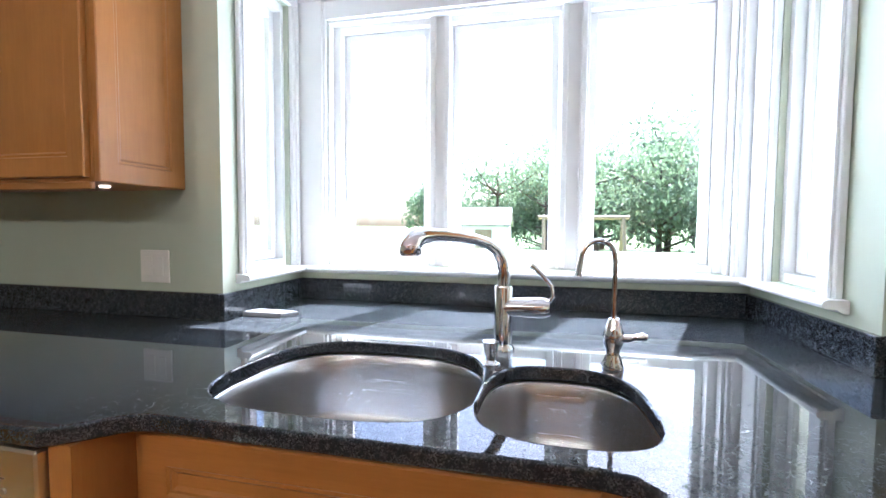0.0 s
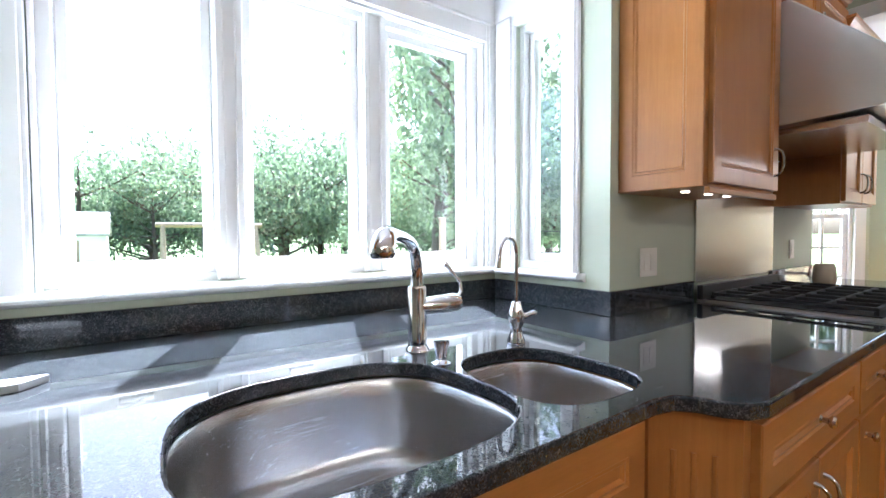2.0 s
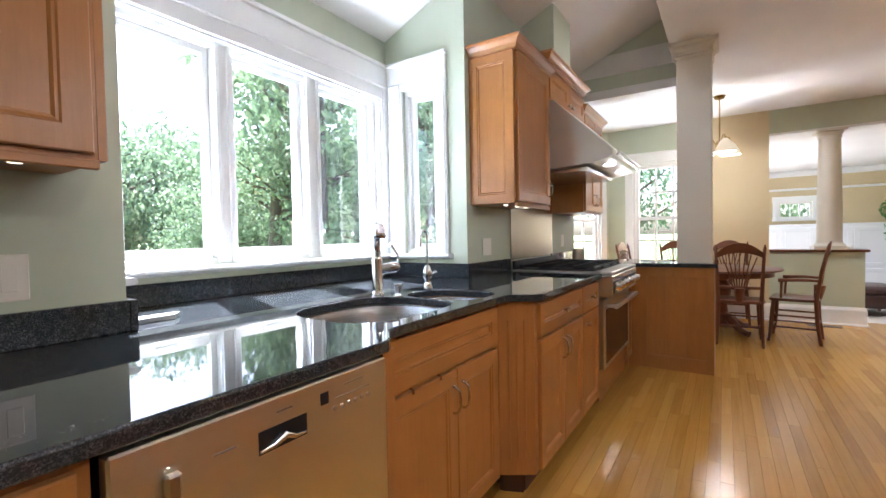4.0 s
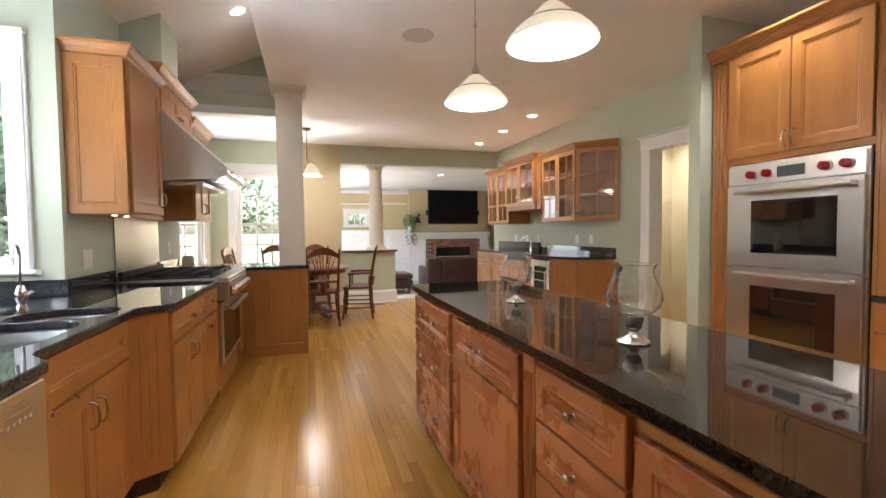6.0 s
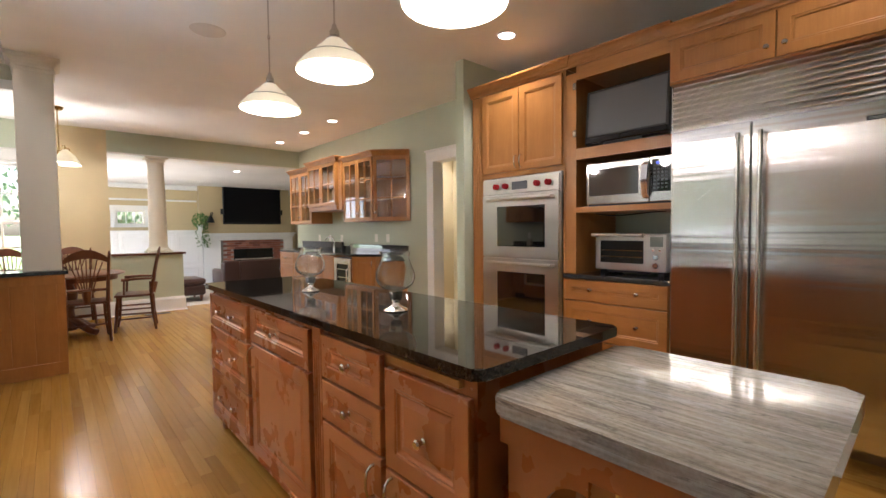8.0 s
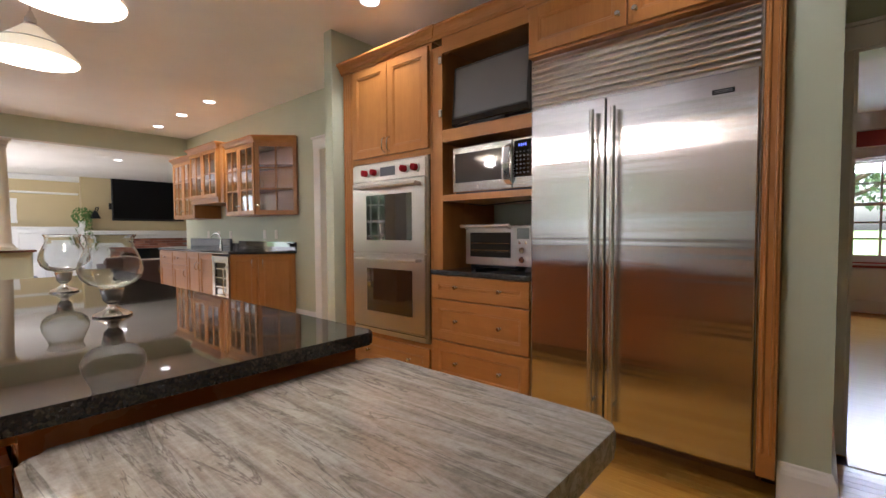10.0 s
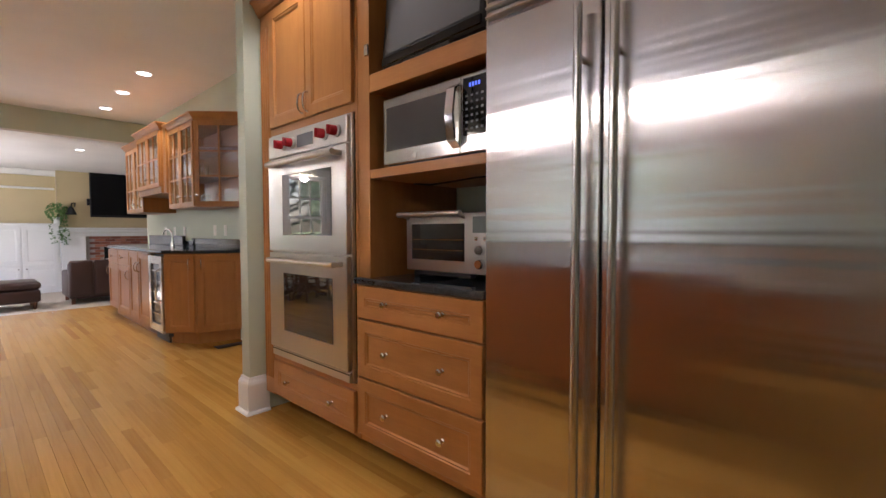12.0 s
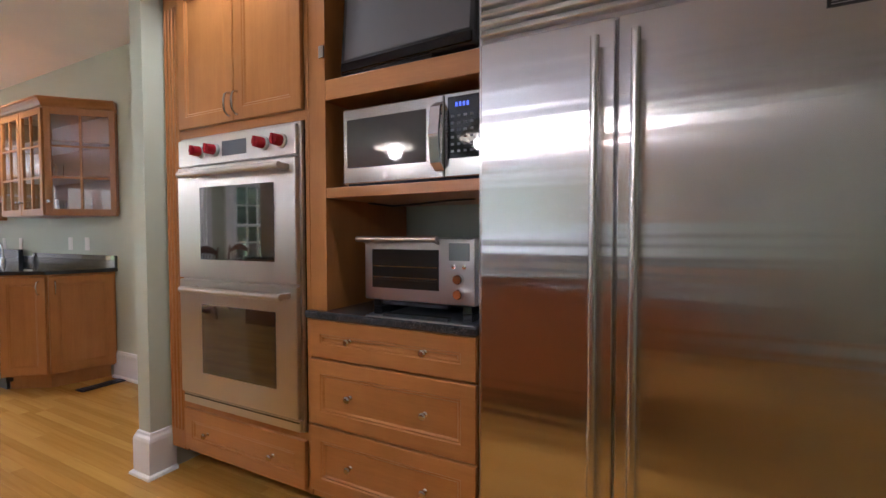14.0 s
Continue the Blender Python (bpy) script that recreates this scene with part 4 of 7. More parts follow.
u1 = upper("upper_cabinet", (0.925, 1.02, 1.372), 0.575, 0.298, 0.905, [(0.012, 0.563, 0.012, 0.895, [("pull", 0.52, 0.12)])], "honey cherry wall cabinet beside the range hood", raise_crown=0.0)
bm = rings_panel(bmesh.new(), 0, 0.30, 0.0, 0.905, [(i, y) for i, y in panel_rings(0.055)])
e = part("end_panel", bm, WOOD, u1)
e.matrix_local = pose(0, 0.298, 0, 0, 0, -90)
part("light_rail", boxes((0.0, 0.575, -0.012, 0.004, -0.022, 0.0), bevel=0.003), WOOD_H, u1)
for xx in (0.12, 0.30, 0.46):
    part("puck_light", lathe(bmesh.new(), [(0, -0.006), (0.013, -0.006), (0.016, 0.0), (0, 0.0)], 14, Matrix.Translation((xx, 0.12, 0))), PUCK, u1, "small lit puck light", 40)
upper("hood_cabinet", (1.503, 1.02, 2.125), 0.909, 0.298, 0.225, [(0.01, 0.45, 0.012, 0.215, [("knob", 0.41, 0.05)]), (0.455, 0.90, 0.012, 0.215, [("knob", 0.495, 0.05)])], "short honey cherry cabinet above the hood", raise_crown=0.03)
u3 = upper("upper_cabinet", (2.415, 1.02, 1.372), 0.665, 0.298, 0.86, [(0.012, 0.33, 0.012, 0.85, [("pull", 0.29, 0.12)]), (0.335, 0.653, 0.012, 0.85, [("pull", 0.375, 0.12)])], "honey cherry wall cabinet at the end of the wall", raise_crown=0.0)
single("hood_chase", boxes((1.75, 2.17, 1.05, 1.32, 2.352, 2.93)), GREEN, "green boxed duct chase above the hood cabinet", "chase", kind="structure")
ul = upper("upper_cabinet", (-2.09, 1.155, 1.36), 0.99, 0.298, 1.0, [(0.012, 0.49, 0.012, 0.99, [("pull", 0.45, 0.12)]), (0.495, 0.978, 0.012, 0.99, [("pull", 0.54, 0.12)])], "honey cherry wall cabinet beside the window")
bm = rings_panel(bmesh.new(), 0, 0.30, 0.0, 1.0, [(i, y) for i, y in panel_rings(0.055)])
e = part("end_panel", bm, WOOD, ul)
e.matrix_local = pose(0.99, 0, 0, 0, 0, 90)
part("light_rail", boxes((0.0, 0.99, -0.012, 0.004, -0.022, 0.0), bevel=0.003), WOOD_H, ul)
for xx in (0.55, 0.72, 0.88):
    part("puck_light", lathe(bmesh.new(), [(0, -0.006), (0.013, -0.006), (0.016, 0.0), (0, 0.0)], 14, Matrix.Translation((xx, 0.12, 0))), PUCK, ul, "small lit puck light", 40)

pn = thing("peninsula", (2.655, 0.60, 0), "cherry panelled peninsula with a column on its counter", "cabinet", "", -90)
part("body", boxes((-0.100, 0.556, 0.012, 0.58, 0.0, TOPC)), WOOD, pn)
bm = bmesh.new()
box(bm, 0.0, 0.556, -0.004, 0.012, 0.0, 0.115, 0.002)
box(bm, 0.0, 0.556, -0.004, 0.012, 0.80, TOPC, 0.002)
box(bm, 0.0, 0.055, -0.0035, 0.012, 0.115, 0.80)
box(bm, 0.50, 0.556, -0.0035, 0.012, 0.115, 0.80)
part("panel_frame", bm, WOOD, pn)
for i in range(3):
    part("panel", boxes((0.055 + i * 0.1485, 0.055 + i * 0.1485 + 0.1475, 0.003, 0.012, 0.115, 0.80), bevel=0.0015), WOOD, pn)
top2 = [(2.382, 0.652), (2.62, 0.652), (2.63, 0.64), (2.63, 0.03), (2.64, 0.018), (3.26, 0.018), (3.27, 0.03), (3.27, 1.318), (2.382, 1.318)]
pc = thing("peninsula_counter", (0, 0, CT - 0.032), "polished black granite counter on the peninsula", "countertop")
part("slab", prism(bmesh.new(), top2, 0, 0.032, 0.006), GRANITE, pc)
part("backsplash", boxes((2.385, 3.13, 1.298, 1.318, 0.0325, 0.124), bevel=0.002), GRANITE, pc)
c4 = thing("corner_base_cabinet", (2.385, 0.685, 0), "honey cherry base cabinet between range and peninsula", "cabinet", "base cabinets")
part("body", boxes((0, 0.27, 0, 0.61, 0.10, TOPC)), WOOD, c4)
front(c4, "door", 0.01, 0.25, 0.11, 0.865, 0)
part("toe_kick", boxes((0.01, 0.26, 0.06, 0.6, 0, 0.10)), DARKTOE, c4)
part("rear_body", boxes((0.27, 0.87, 0.02, 0.61, 0.0, TOPC)), WOOD, c4)


def plate(x, y, z, turn, toggles, label, w=None):
    w = w or 0.046 * toggles + 0.03
    ob = thing("wall_plate", (x, y, z), label, "switch plate", "wall plates", turn)
    part("cover", boxes((-w / 2, w / 2, -0.006, -0.0005, -0.058, 0.058), bevel=0.002), PLATE, ob)
    for i in range(toggles):
        xc = (i - (toggles - 1) / 2) * 0.046
        part("rocker", boxes((xc - 0.016, xc + 0.016, -0.009, -0.006, -0.034, 0.034), bevel=0.0015), PLATE, ob)
    return ob


plate(1.12, 1.32, 1.105, 0, 2, "ivory double rocker switch on the green wall")
plate(-1.213, LY, 1.093, 0, 2, "ivory double rocker switch on the green wall")
plate(2.75, 1.32, 1.12, 0, 1, "ivory outlet plate beside the range")

# ---- tall cabinet wall: ovens, niche, refrigerator ----
FYW = -2.76   # face of the tall cabinets, which look along +y; local x runs along -x


def south(name, x, label, category, group="", z=0.0, y=None):
    return thing(name, (x, FYW if y is None else y, z), label, category, group, 180)


oc = south("oven_cabinet", 0.376, "tall honey cherry cabinet holding the double oven", "cabinet")
part("side_panel", boxes((0.12, 0.14, 0.0, 0.62, 0.125, 2.42)), WOOD, oc)
part("side_panel", boxes((0.952, 0.972, 0.0, 0.62, 0.125, 2.42)), WOOD, oc)
part("back_panel", boxes((0.14, 0.952, 0.60, 0.62, 0.0, 2.42)), INNER, oc)
part("face_rail", boxes((0.14, 0.952, 0.0, 0.03, 1.675, 1.72)), WOOD_H, oc)
part("face_rail", boxes((0.14, 0.952, 0.0, 0.03, 2.36, 2.42)), WOOD_H, oc)
part("upper_box", boxes((0.14, 0.952, 0.03, 0.60, 1.68, 2.42)), INNER, oc)
part("face_rail", boxes((0.14, 0.952, 0.0, 0.60, 0.345, 0.382)), WOOD_H, oc)
part("lower_box", boxes((0.14, 0.952, 0.005, 0.60, 0.125, 0.345)), WOOD_H, oc)
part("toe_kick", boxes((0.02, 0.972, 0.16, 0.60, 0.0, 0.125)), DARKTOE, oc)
front(oc, "door", 0.145, 0.543, 1.715, 2.385, 0, hw=[("pull", 0.520, 1.79)])
front(oc, "door", 0.548, 0.948, 1.715, 2.385, 0, hw=[("pull", 0.572, 1.79)])
front(oc, "drawer_front", 0.145, 0.948, 0.150, 0.352, 0, hw=[("knob", 0.32, 0.25), ("knob", 0.76, 0.25)])


def fluted(parent, x0, x1, z0, z1, y=-0.004, mat=WOOD, rr=0.0065, label="fluted cherry pilaster"):
    pil = part("pilaster", boxes((x0, x1, y, 0.04, z0, z1), bevel=0.002), mat, parent, label)
    n = max(2, int((x1 - x0) / 0.022))
    for i in range(n):
        xc = x0 + (x1 - x0) * (i + 0.5) / n
        part("flute", tube(bmesh.new(), [(xc, y, z0 + 0.10), (xc, y, z1 - 0.08)], rr, 8), mat, pil, "", 40)
    return pil


fluted(oc, 0.012, 0.12, 0.125, 2.40)
part("crown", sweep(bmesh.new(), [(0.0, 0.10), (0.0, 0.0), (0.972, 0.0), (0.972, 0.25)], [(o, z + 2.405) for o, z in CROWN]), WOOD_H, oc, "stepped crown moulding")

ov = south("double_wall_oven", 0.217, "stainless double wall oven with red knobs", "oven", y=FYW + 0.002)
part("trim", boxes((0.0, 0.787, -0.016, 0.004, 0.388, 1.668), bevel=0.003), STEEL, ov)
part("body", boxes((0.03, 0.757, 0.005, 0.55, 0.40, 1.65)), BLACK, ov)
cp = part("control_panel", boxes((0.008, 0.779, -0.036, -0.0165, 1.530, 1.655), bevel=0.004), STEEL, ov)
part("display", boxes((0.330, 0.488, -0.0375, -0.0355, 1.560, 1.625)), material("oven_display_glass", (0.10, 0.11, 0.12), 0.15), cp, "grey oven display")
for kx in (0.185, 0.285, 0.600, 0.703):
    bez = lathe(bmesh.new(), [(0, 0.0), (0.030, 0.0), (0.030, 0.010), (0.024, 0.014), (0, 0.014)], 22, Matrix.Translation((kx, -0.036, 1.591)) @ pose(0, 0, 0, 90, 0, 0))
    kb = part("knob_bezel", bez, STEEL, cp, "", 40)
    bm = lathe(bmesh.new(), [(0, 0.014), (0.024, 0.014), (0.023, 0.045), (0.020, 0.050), (0, 0.051)], 22, Matrix.Translation((kx, -0.036, 1.591)) @ pose(0, 0, 0, 90, 0, 0))
    box(bm, kx - 0.006, kx + 0.006, -0.094, -0.080, 1.569, 1.613, 0.002)
    part("knob", bm, REDKNOB, kb, "red oven knob", 40)
for z0, z1, g0, g1, zh in ((1.004, 1.524, 1.094, 1.426, 1.482), (0.448, 0.996, 0.560, 0.884, 0.958)):
    d_ = part("oven_door", boxes((0.008, 0.779, -0.042, -0.0165, z0, z1), bevel=0.004), STEEL, ov)
    part("window_glass", boxes((0.176, 0.658, -0.0445, -0.0415, g0, g1)), OVENGLASS, d_, "black oven window")
    bm = tube(bmesh.new(), [(0.110, -0.100, zh), (0.755, -0.100, zh)], 0.0145, 14)
    for hx in (0.14, 0.735):
        box(bm, hx - 0.014, hx + 0.014, -0.100, -0.041, zh - 0.012, zh + 0.012, 0.003)
    part("oven_handle", bm, STEEL, d_, "round steel bar handle", 40)
part("vent_strip", boxes((0.008, 0.779, -0.030, -0.0165, 0.392, 0.440), bevel=0.002), STEEL, ov)
part("vent_slot", boxes((0.012, 0.775, -0.0315, -0.0295, 0.428, 0.434)), BLACK, ov)

nc = south("appliance_niche_cabinet", -0.598, "honey cherry drawer stack with open appliance niches", "cabinet")
NW = 0.745
part("drawer_box", boxes((0.0, NW, 0.005, 0.60, 0.125, 0.868)), WOOD_H, nc)
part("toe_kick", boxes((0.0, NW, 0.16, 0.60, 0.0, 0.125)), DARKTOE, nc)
for z0, z1, kz in ((0.715, 0.866, 0.795), (0.440, 0.706, 0.575), (0.165, 0.431, 0.30)):
    front(nc, "drawer_front", 0.006, NW - 0.006, z0, z1, 0, hw=[("knob", 0.212, kz), ("knob", 0.545, kz)])
part("side_panel", boxes((0.0, 0.085, 0.0, 0.62, 0.902, 2.36)), WOOD, nc)
part("back_panel", boxes((0.085, NW, 0.60, 0.62, 0.902, 2.36)), GREEN, nc, "green painted niche back")
part("shelf", boxes((0.085, NW, 0.0, 0.60, 1.352, 1.392), bevel=0.002), WOOD_H, nc)
part("shelf", boxes((0.085, NW, 0.0, 0.60, 1.735, 1.815), bevel=0.002), WOOD_H, nc)
part("face_rail", boxes((0.085, NW, 0.0, 0.03, 2.31, 2.42)), WOOD_H, nc)
part("niche_top", boxes((0.085, NW, 0.03, 0.60, 2.34, 2.36)), INNER, nc)
part("crown", sweep(bmesh.new(), [(0.002, 0.0), (NW - 0.002, 0.0)], [(o * 0.8, z + 2.405) for o, z in CROWN]), WOOD_H, nc, "stepped crown moulding")
for hz in (1.90, 2.24):
    part("hinge", boxes((0.060, 0.085, -0.010, 0.0, hz, hz + 0.05), bevel=0.002), NICKEL, nc)
single("niche_counter", boxes((-1.343, -0.586, -3.36, FYW + 0.028, 0.8695, 0.9015), bevel=0.006), GRANITE, "black granite counter in the appliance niche", "countertop")

MWSTEEL = metal("microwave_steel", (0.43, 0.42, 0.40), 0.2, "x", 0.03, 0.5)
mw = south("microwave", -0.752, "stainless microwave with a bowed handle", "microwave", z=1.393, y=FYW - 0.035)
part("body", boxes((0.0, 0.590, 0.02, 0.40, 0.0, 0.305)), BLACK, mw)
part("door", boxes((0.0, 0.445, -0.012, 0.02, 0.012, 0.300), bevel=0.004), MWSTEEL, mw)
part("window_glass", boxes((0.022, 0.375, -0.0145, -0.0115, 0.072, 0.258)), material("microwave_glass", (0.060, 0.058, 0.056), 0.05, IOR=1.9), mw, "dark microwave window")
part("control_panel", boxes((0.447, 0.590, -0.012, 0.02, 0.012, 0.300), bevel=0.004), MWSTEEL, mw)
kp = part("keypad", boxes((0.462, 0.578, -0.0145, -0.0115, 0.075, 0.285)), BLACKGLASS, mw)
bm = bmesh.new()
for i in range(4):
    box(bm, 0.492 + i * 0.014, 0.500 + i * 0.014, -0.0155, -0.0143, 0.250, 0.264)
part("clock_digits", bm, BLUELED, kp, "blue lit digits")
bm = bmesh.new()
for r in range(6):
    for c in range(4):
        box(bm, 0.475 + c * 0.024, 0.486 + c * 0.024, -0.0153, -0.0143, 0.095 + r * 0.024, 0.103 + r * 0.024)
part("key_marks", bm, material("pale_key_print", (0.12, 0.125, 0.13), 0.5), kp)
hb = [(0.432, -0.012, 0.035), (0.432, -0.050, 0.060), (0.432, -0.064, 0.155), (0.432, -0.050, 0.250), (0.432, -0.012, 0.275)]
bm = bmesh.new()
for a, b in zip(hb, hb[1:]):
    v8 = [bm.verts.new((x, p[1] + dy, p[2])) for p in (a, b) for x in (0.412, 0.450) for dy in (0.0, 0.010)]
    for f in ((0, 1, 3, 2), (4, 6, 7, 5), (0, 4, 5, 1), (2, 3, 7, 6), (0, 2, 6, 4), (1, 5, 7, 3)):
        bm.faces.new([v8[i] for i in f])
bmesh.ops.remove_doubles(bm, verts=bm.verts, dist=0.0005)
part("handle", bm, CHROME, mw, "wide bowed steel handle")
part("badge", lathe(bmesh.new(), [(0, 0), (0.012, 0), (0.012, 0.002), (0, 0.002)], 16, Matrix.Translation((0.20, -0.012, 0.036)) @ pose(0, 0, 0, 90, 0, 0)), NICKEL, mw, "", 40)

tv = south("niche_television", -0.735, "small tilted flat television in the top niche", "television", z=1.816, y=FYW - 0.05)
tv.matrix_world = pose(-0.728, FYW - 0.03, 1.816, -5, 0, 180 - 3)
part("cabinet", boxes((0.0, 0.600, 0.0, 0.045, 0.02, 0.405), bevel=0.008), BLACK, tv)
part("screen", boxes((0.025, 0.575, -0.002, 0.001, 0.075, 0.385)), GREYSCREEN, tv, "grey switched-off screen")
part("speaker_bar", boxes((0.012, 0.588, -0.008, 0.0, 0.024, 0.062), bevel=0.003), BLACKGLASS, tv)
part("stand", boxes((0.15, 0.43, 0.0, 0.18, 0.0, 0.022), bevel=0.004), BLACK, tv)

to = south("toaster_oven", -0.745, "stainless countertop toaster oven with three dials", "toaster oven", z=0.902, y=FYW - 0.165)
part("body", boxes((0.0, 0.515, 0.012, 0.33, 0.032, 0.292), bevel=0.008), STEEL, to)
part("face", boxes((0.004, 0.511, -0.004, 0.013, 0.034, 0.290), bevel=0.003), STEEL, to)
part("window_glass", boxes((0.045, 0.360, -0.007, -0.003, 0.085, 0.245)), material("smoked_oven_glass", (0.018, 0.016, 0.014), 0.07), to, "dark glass with wire racks behind")
bm = bmesh.new()
for z in (0.130, 0.175):
    tube(bm, [(0.05, -0.0085, z), (0.355, -0.0085, z)], 0.0018, 6)
for i in range(24):
    tube(bm, [(0.055 + i * 0.013, -0.0080, 0.117), (0.055 + i * 0.013, -0.0080, 0.130)], 0.0009, 5)
part("rack", bm, SILVER, to, "bright wire rack")
bm = tube(bmesh.new(), [(0.0, -0.050, 0.287), (0.375, -0.050, 0.287)], 0.0125, 12)
for hx in (0.02, 0.355):
    tube(bm, [(hx, -0.050, 0.287), (hx, 0.0, 0.270)], 0.008, 8)
part("handle", bm, STEEL, to, "thick round steel handle", 40)
part("display", boxes((0.405, 0.490, -0.007, -0.003, 0.205, 0.272)), material("grey_lcd", (0.16, 0.18, 0.17), 0.25), to, "grey display")
for dz, r in ((0.135, 0.021), (0.078, 0.021)):
    part("dial", lathe(bmesh.new(), [(0, 0), (r, 0), (r * 0.95, 0.020), (r * 0.8, 0.024), (0, 0.024)], 20, Matrix.Translation((0.447, -0.004, dz)) @ pose(0, 0, 0, 90, 0, 0)), CHROME, to, "round steel dial", 40)
for dx in (0.425, 0.470):
    part("button", lathe(bmesh.new(), [(0, 0), (0.009, 0), (0.009, 0.006), (0, 0.007)], 14, Matrix.Translation((dx, -0.004, 0.182)) @ pose(0, 0, 0, 90, 0, 0)), CHROME, to, "", 40)
for fx in (0.03, 0.45):
    part("foot", boxes((fx, fx + 0.04, 0.02, 0.30, 0.0, 0.033), bevel=0.003), BLACK, to)
part("crumb_tray", boxes((0.10, 0.40, -0.012, 0.02, 0.018, 0.032)), BLACK, to)

part("power_cord", tube(bmesh.new(), [(-0.09, 0.26, -0.040), (0.0, 0.19, -0.052), (0.11, 0.17, -0.066), (0.23, 0.17, -0.062), (0.35, 0.20, -0.050), (0.45, 0.26, -0.042)], 0.0045, 8), BLACK, mw, "black cord hanging under the shelf", 50)

fr = south("refrigerator", -1.345, "wide built-in stainless side-by-side refrigerator", "refrigerator")
FW = 1.04
part("cabinet", boxes((0.005, FW - 0.005, 0.01, 0.62, 0.155, 2.085)), STEEL_V, fr)
part("trim", boxes((0.0, 0.010, -0.012, 0.02, 0.155, 2.09), bevel=0.002), STEEL_V, fr)
part("trim", boxes((FW - 0.010, FW, -0.012, 0.02, 0.155, 2.09), bevel=0.002), STEEL_V, fr)
part("toe_grille", boxes((0.01, FW - 0.01, 0.255, 0.275, 0.0, 0.154)), PLAINSTEEL, fr, "steel kick plate")
FDOOR = material("fridge_door_steel", (0.68, 0.66, 0.65), 0.20, 1.0, Anisotropic=0.97)
grain = node(FDOOR, "ShaderNodeTangent")
grain.direction_type, grain.axis = "RADIAL", "Z"
link(FDOOR, grain.outputs[0], FDOOR.node_tree.nodes["Principled BSDF"].inputs["Tangent"])
base(FDOOR, ramp(FDOOR, noise_tex(FDOOR, coords(FDOOR, (1.2, 1.2, 2.2)), 1.0, 2.0), [(0.3, (0.66, 0.64, 0.63)), (0.7, (0.71, 0.69, 0.68))]))
roll = FDOOR.node_tree.nodes.new("ShaderNodeBump")
roll.inputs["Strength"].default_value, roll.inputs["Distance"].default_value = 1.0, 0.0022
link(FDOOR, noise_tex(FDOOR, coords(FDOOR, (0.35, 0.35, 11.0)), 1.0, 2.0), roll.inputs["Height"])
link(FDOOR, roll.outputs[0], FDOOR.node_tree.nodes["Principled BSDF"].inputs["Normal"])
for x0, x1, hx in ((0.012, 0.413, 0.365), (0.420, FW - 0.012, 0.468)):
    d_ = part("door", boxes((x0, x1, -0.030, 0.008, 0.160, 1.808), bevel=0.004), FDOOR, fr)
    bm = tube(bmesh.new(), [(hx, -0.075, 0.20), (hx, -0.075, 1.745)], 0.0125, 16)
    for hz in (0.30, 1.60):
        tube(bm, [(hx, -0.075, hz), (hx, -0.028, hz)], 0.009, 10)
    part("bar_handle", bm, PLAINSTEEL, d_, "full-height round steel handle", 40)
part("grille_frame", boxes((0.010, FW - 0.010, -0.006, 0.010, 1.815, 2.086)), STEEL, fr)
for i in range(8):
    z = 1.830 + i * 0.031
    bm = bmesh.new()
    p = [(-0.030, z), (-0.034, z + 0.004), (-0.016, z + 0.027), (-0.006, z + 0.028), (-0.006, z)]
    a = [bm.verts.new((0.012, y, zz)) for y, zz in p]
    b = [bm.verts.new((FW - 0.012, y, zz)) for y, zz in p]
    bm.faces.new(a), bm.faces.new(b[::-1])
    for k in range(5):
        bm.faces.new([a[k], a[(k + 1) % 5], b[(k + 1) % 5], b[k]])
    part("slat", bm, STEEL, fr)
bdg = part("badge", boxes((FW - 0.175, FW - 0.095, -0.0325, -0.0295, 1.722, 1.742)), BLACK, fr, "small dark name badge")
part("badge_lines", boxes((FW - 0.168, FW - 0.102, -0.0335, -0.0323, 1.728, 1.7295), (FW - 0.168, FW - 0.102, -0.0335, -0.0323, 1.7345, 1.736)), STEEL, bdg)

fc = south("cabinet_over_refrigerator", -1.345, "honey cherry cabinet above the refrigerator", "cabinet", y=FYW + 0.045)
part("body", boxes((0.0, FW + 0.01, 0.0, 0.62, 2.092, 2.40)), WOOD_H, fc)
front(fc, "door", 0.010, 0.520, 2.105, 2.345, 0, hw=[("knob", 0.485, 2.165)])
front(fc, "door", 0.526, FW - 0.002, 2.105, 2.345, 0, hw=[("knob", 0.562, 2.165)])
part("crown", sweep(bmesh.new(), [(0.0, 0.20), (0.0, 0.0), (FW + 0.065, 0.0)], [(o, z + 2.36) for o, z in CROWN]), WOOD_H, fc, "stepped crown moulding")
fp = south("fridge_end_pilaster", -2.388, "fluted cherry end panel beside the refrigerator", "cabinet panel")
fluted(fp, 0.0, 0.064, 0.150, 2.36, -0.030)
part("side_panel", boxes((0.0, 0.064, 0.041, 0.62, 0.150, 2.36)), WOOD, fp)
part("toe_kick", boxes((0.0, 0.064, 0.26, 0.62, 0.0, 0.150)), DARKTOE, fp)

# ---- island ----
IS = (ISLAND, ISLAND_H)
isl = thing("kitchen_island", (0.600, -0.635, 0), "red-stained cherry island with drawers and doors", "kitchen island", "", 180)
IW, ID, IH = 2.315, 0.60, 0.884
part("body", boxes((0.004, IW - 0.004, 0.006, ID, 0.09, IH)), ISLAND, isl)
part("toe_kick", boxes((0.03, IW - 0.03, 0.06, ID - 0.03, 0.0, 0.09)), DARKTOE, isl)
part("base_mould", sweep(bmesh.new(), [(0.0, ID), (0.0, 0.0), (1.43, 0.0)], [(-0.01, 0.085), (0.012, 0.085), (0.012, 0.105), (0.005, 0.115), (-0.01, 0.115)]), ISLAND_H, isl)
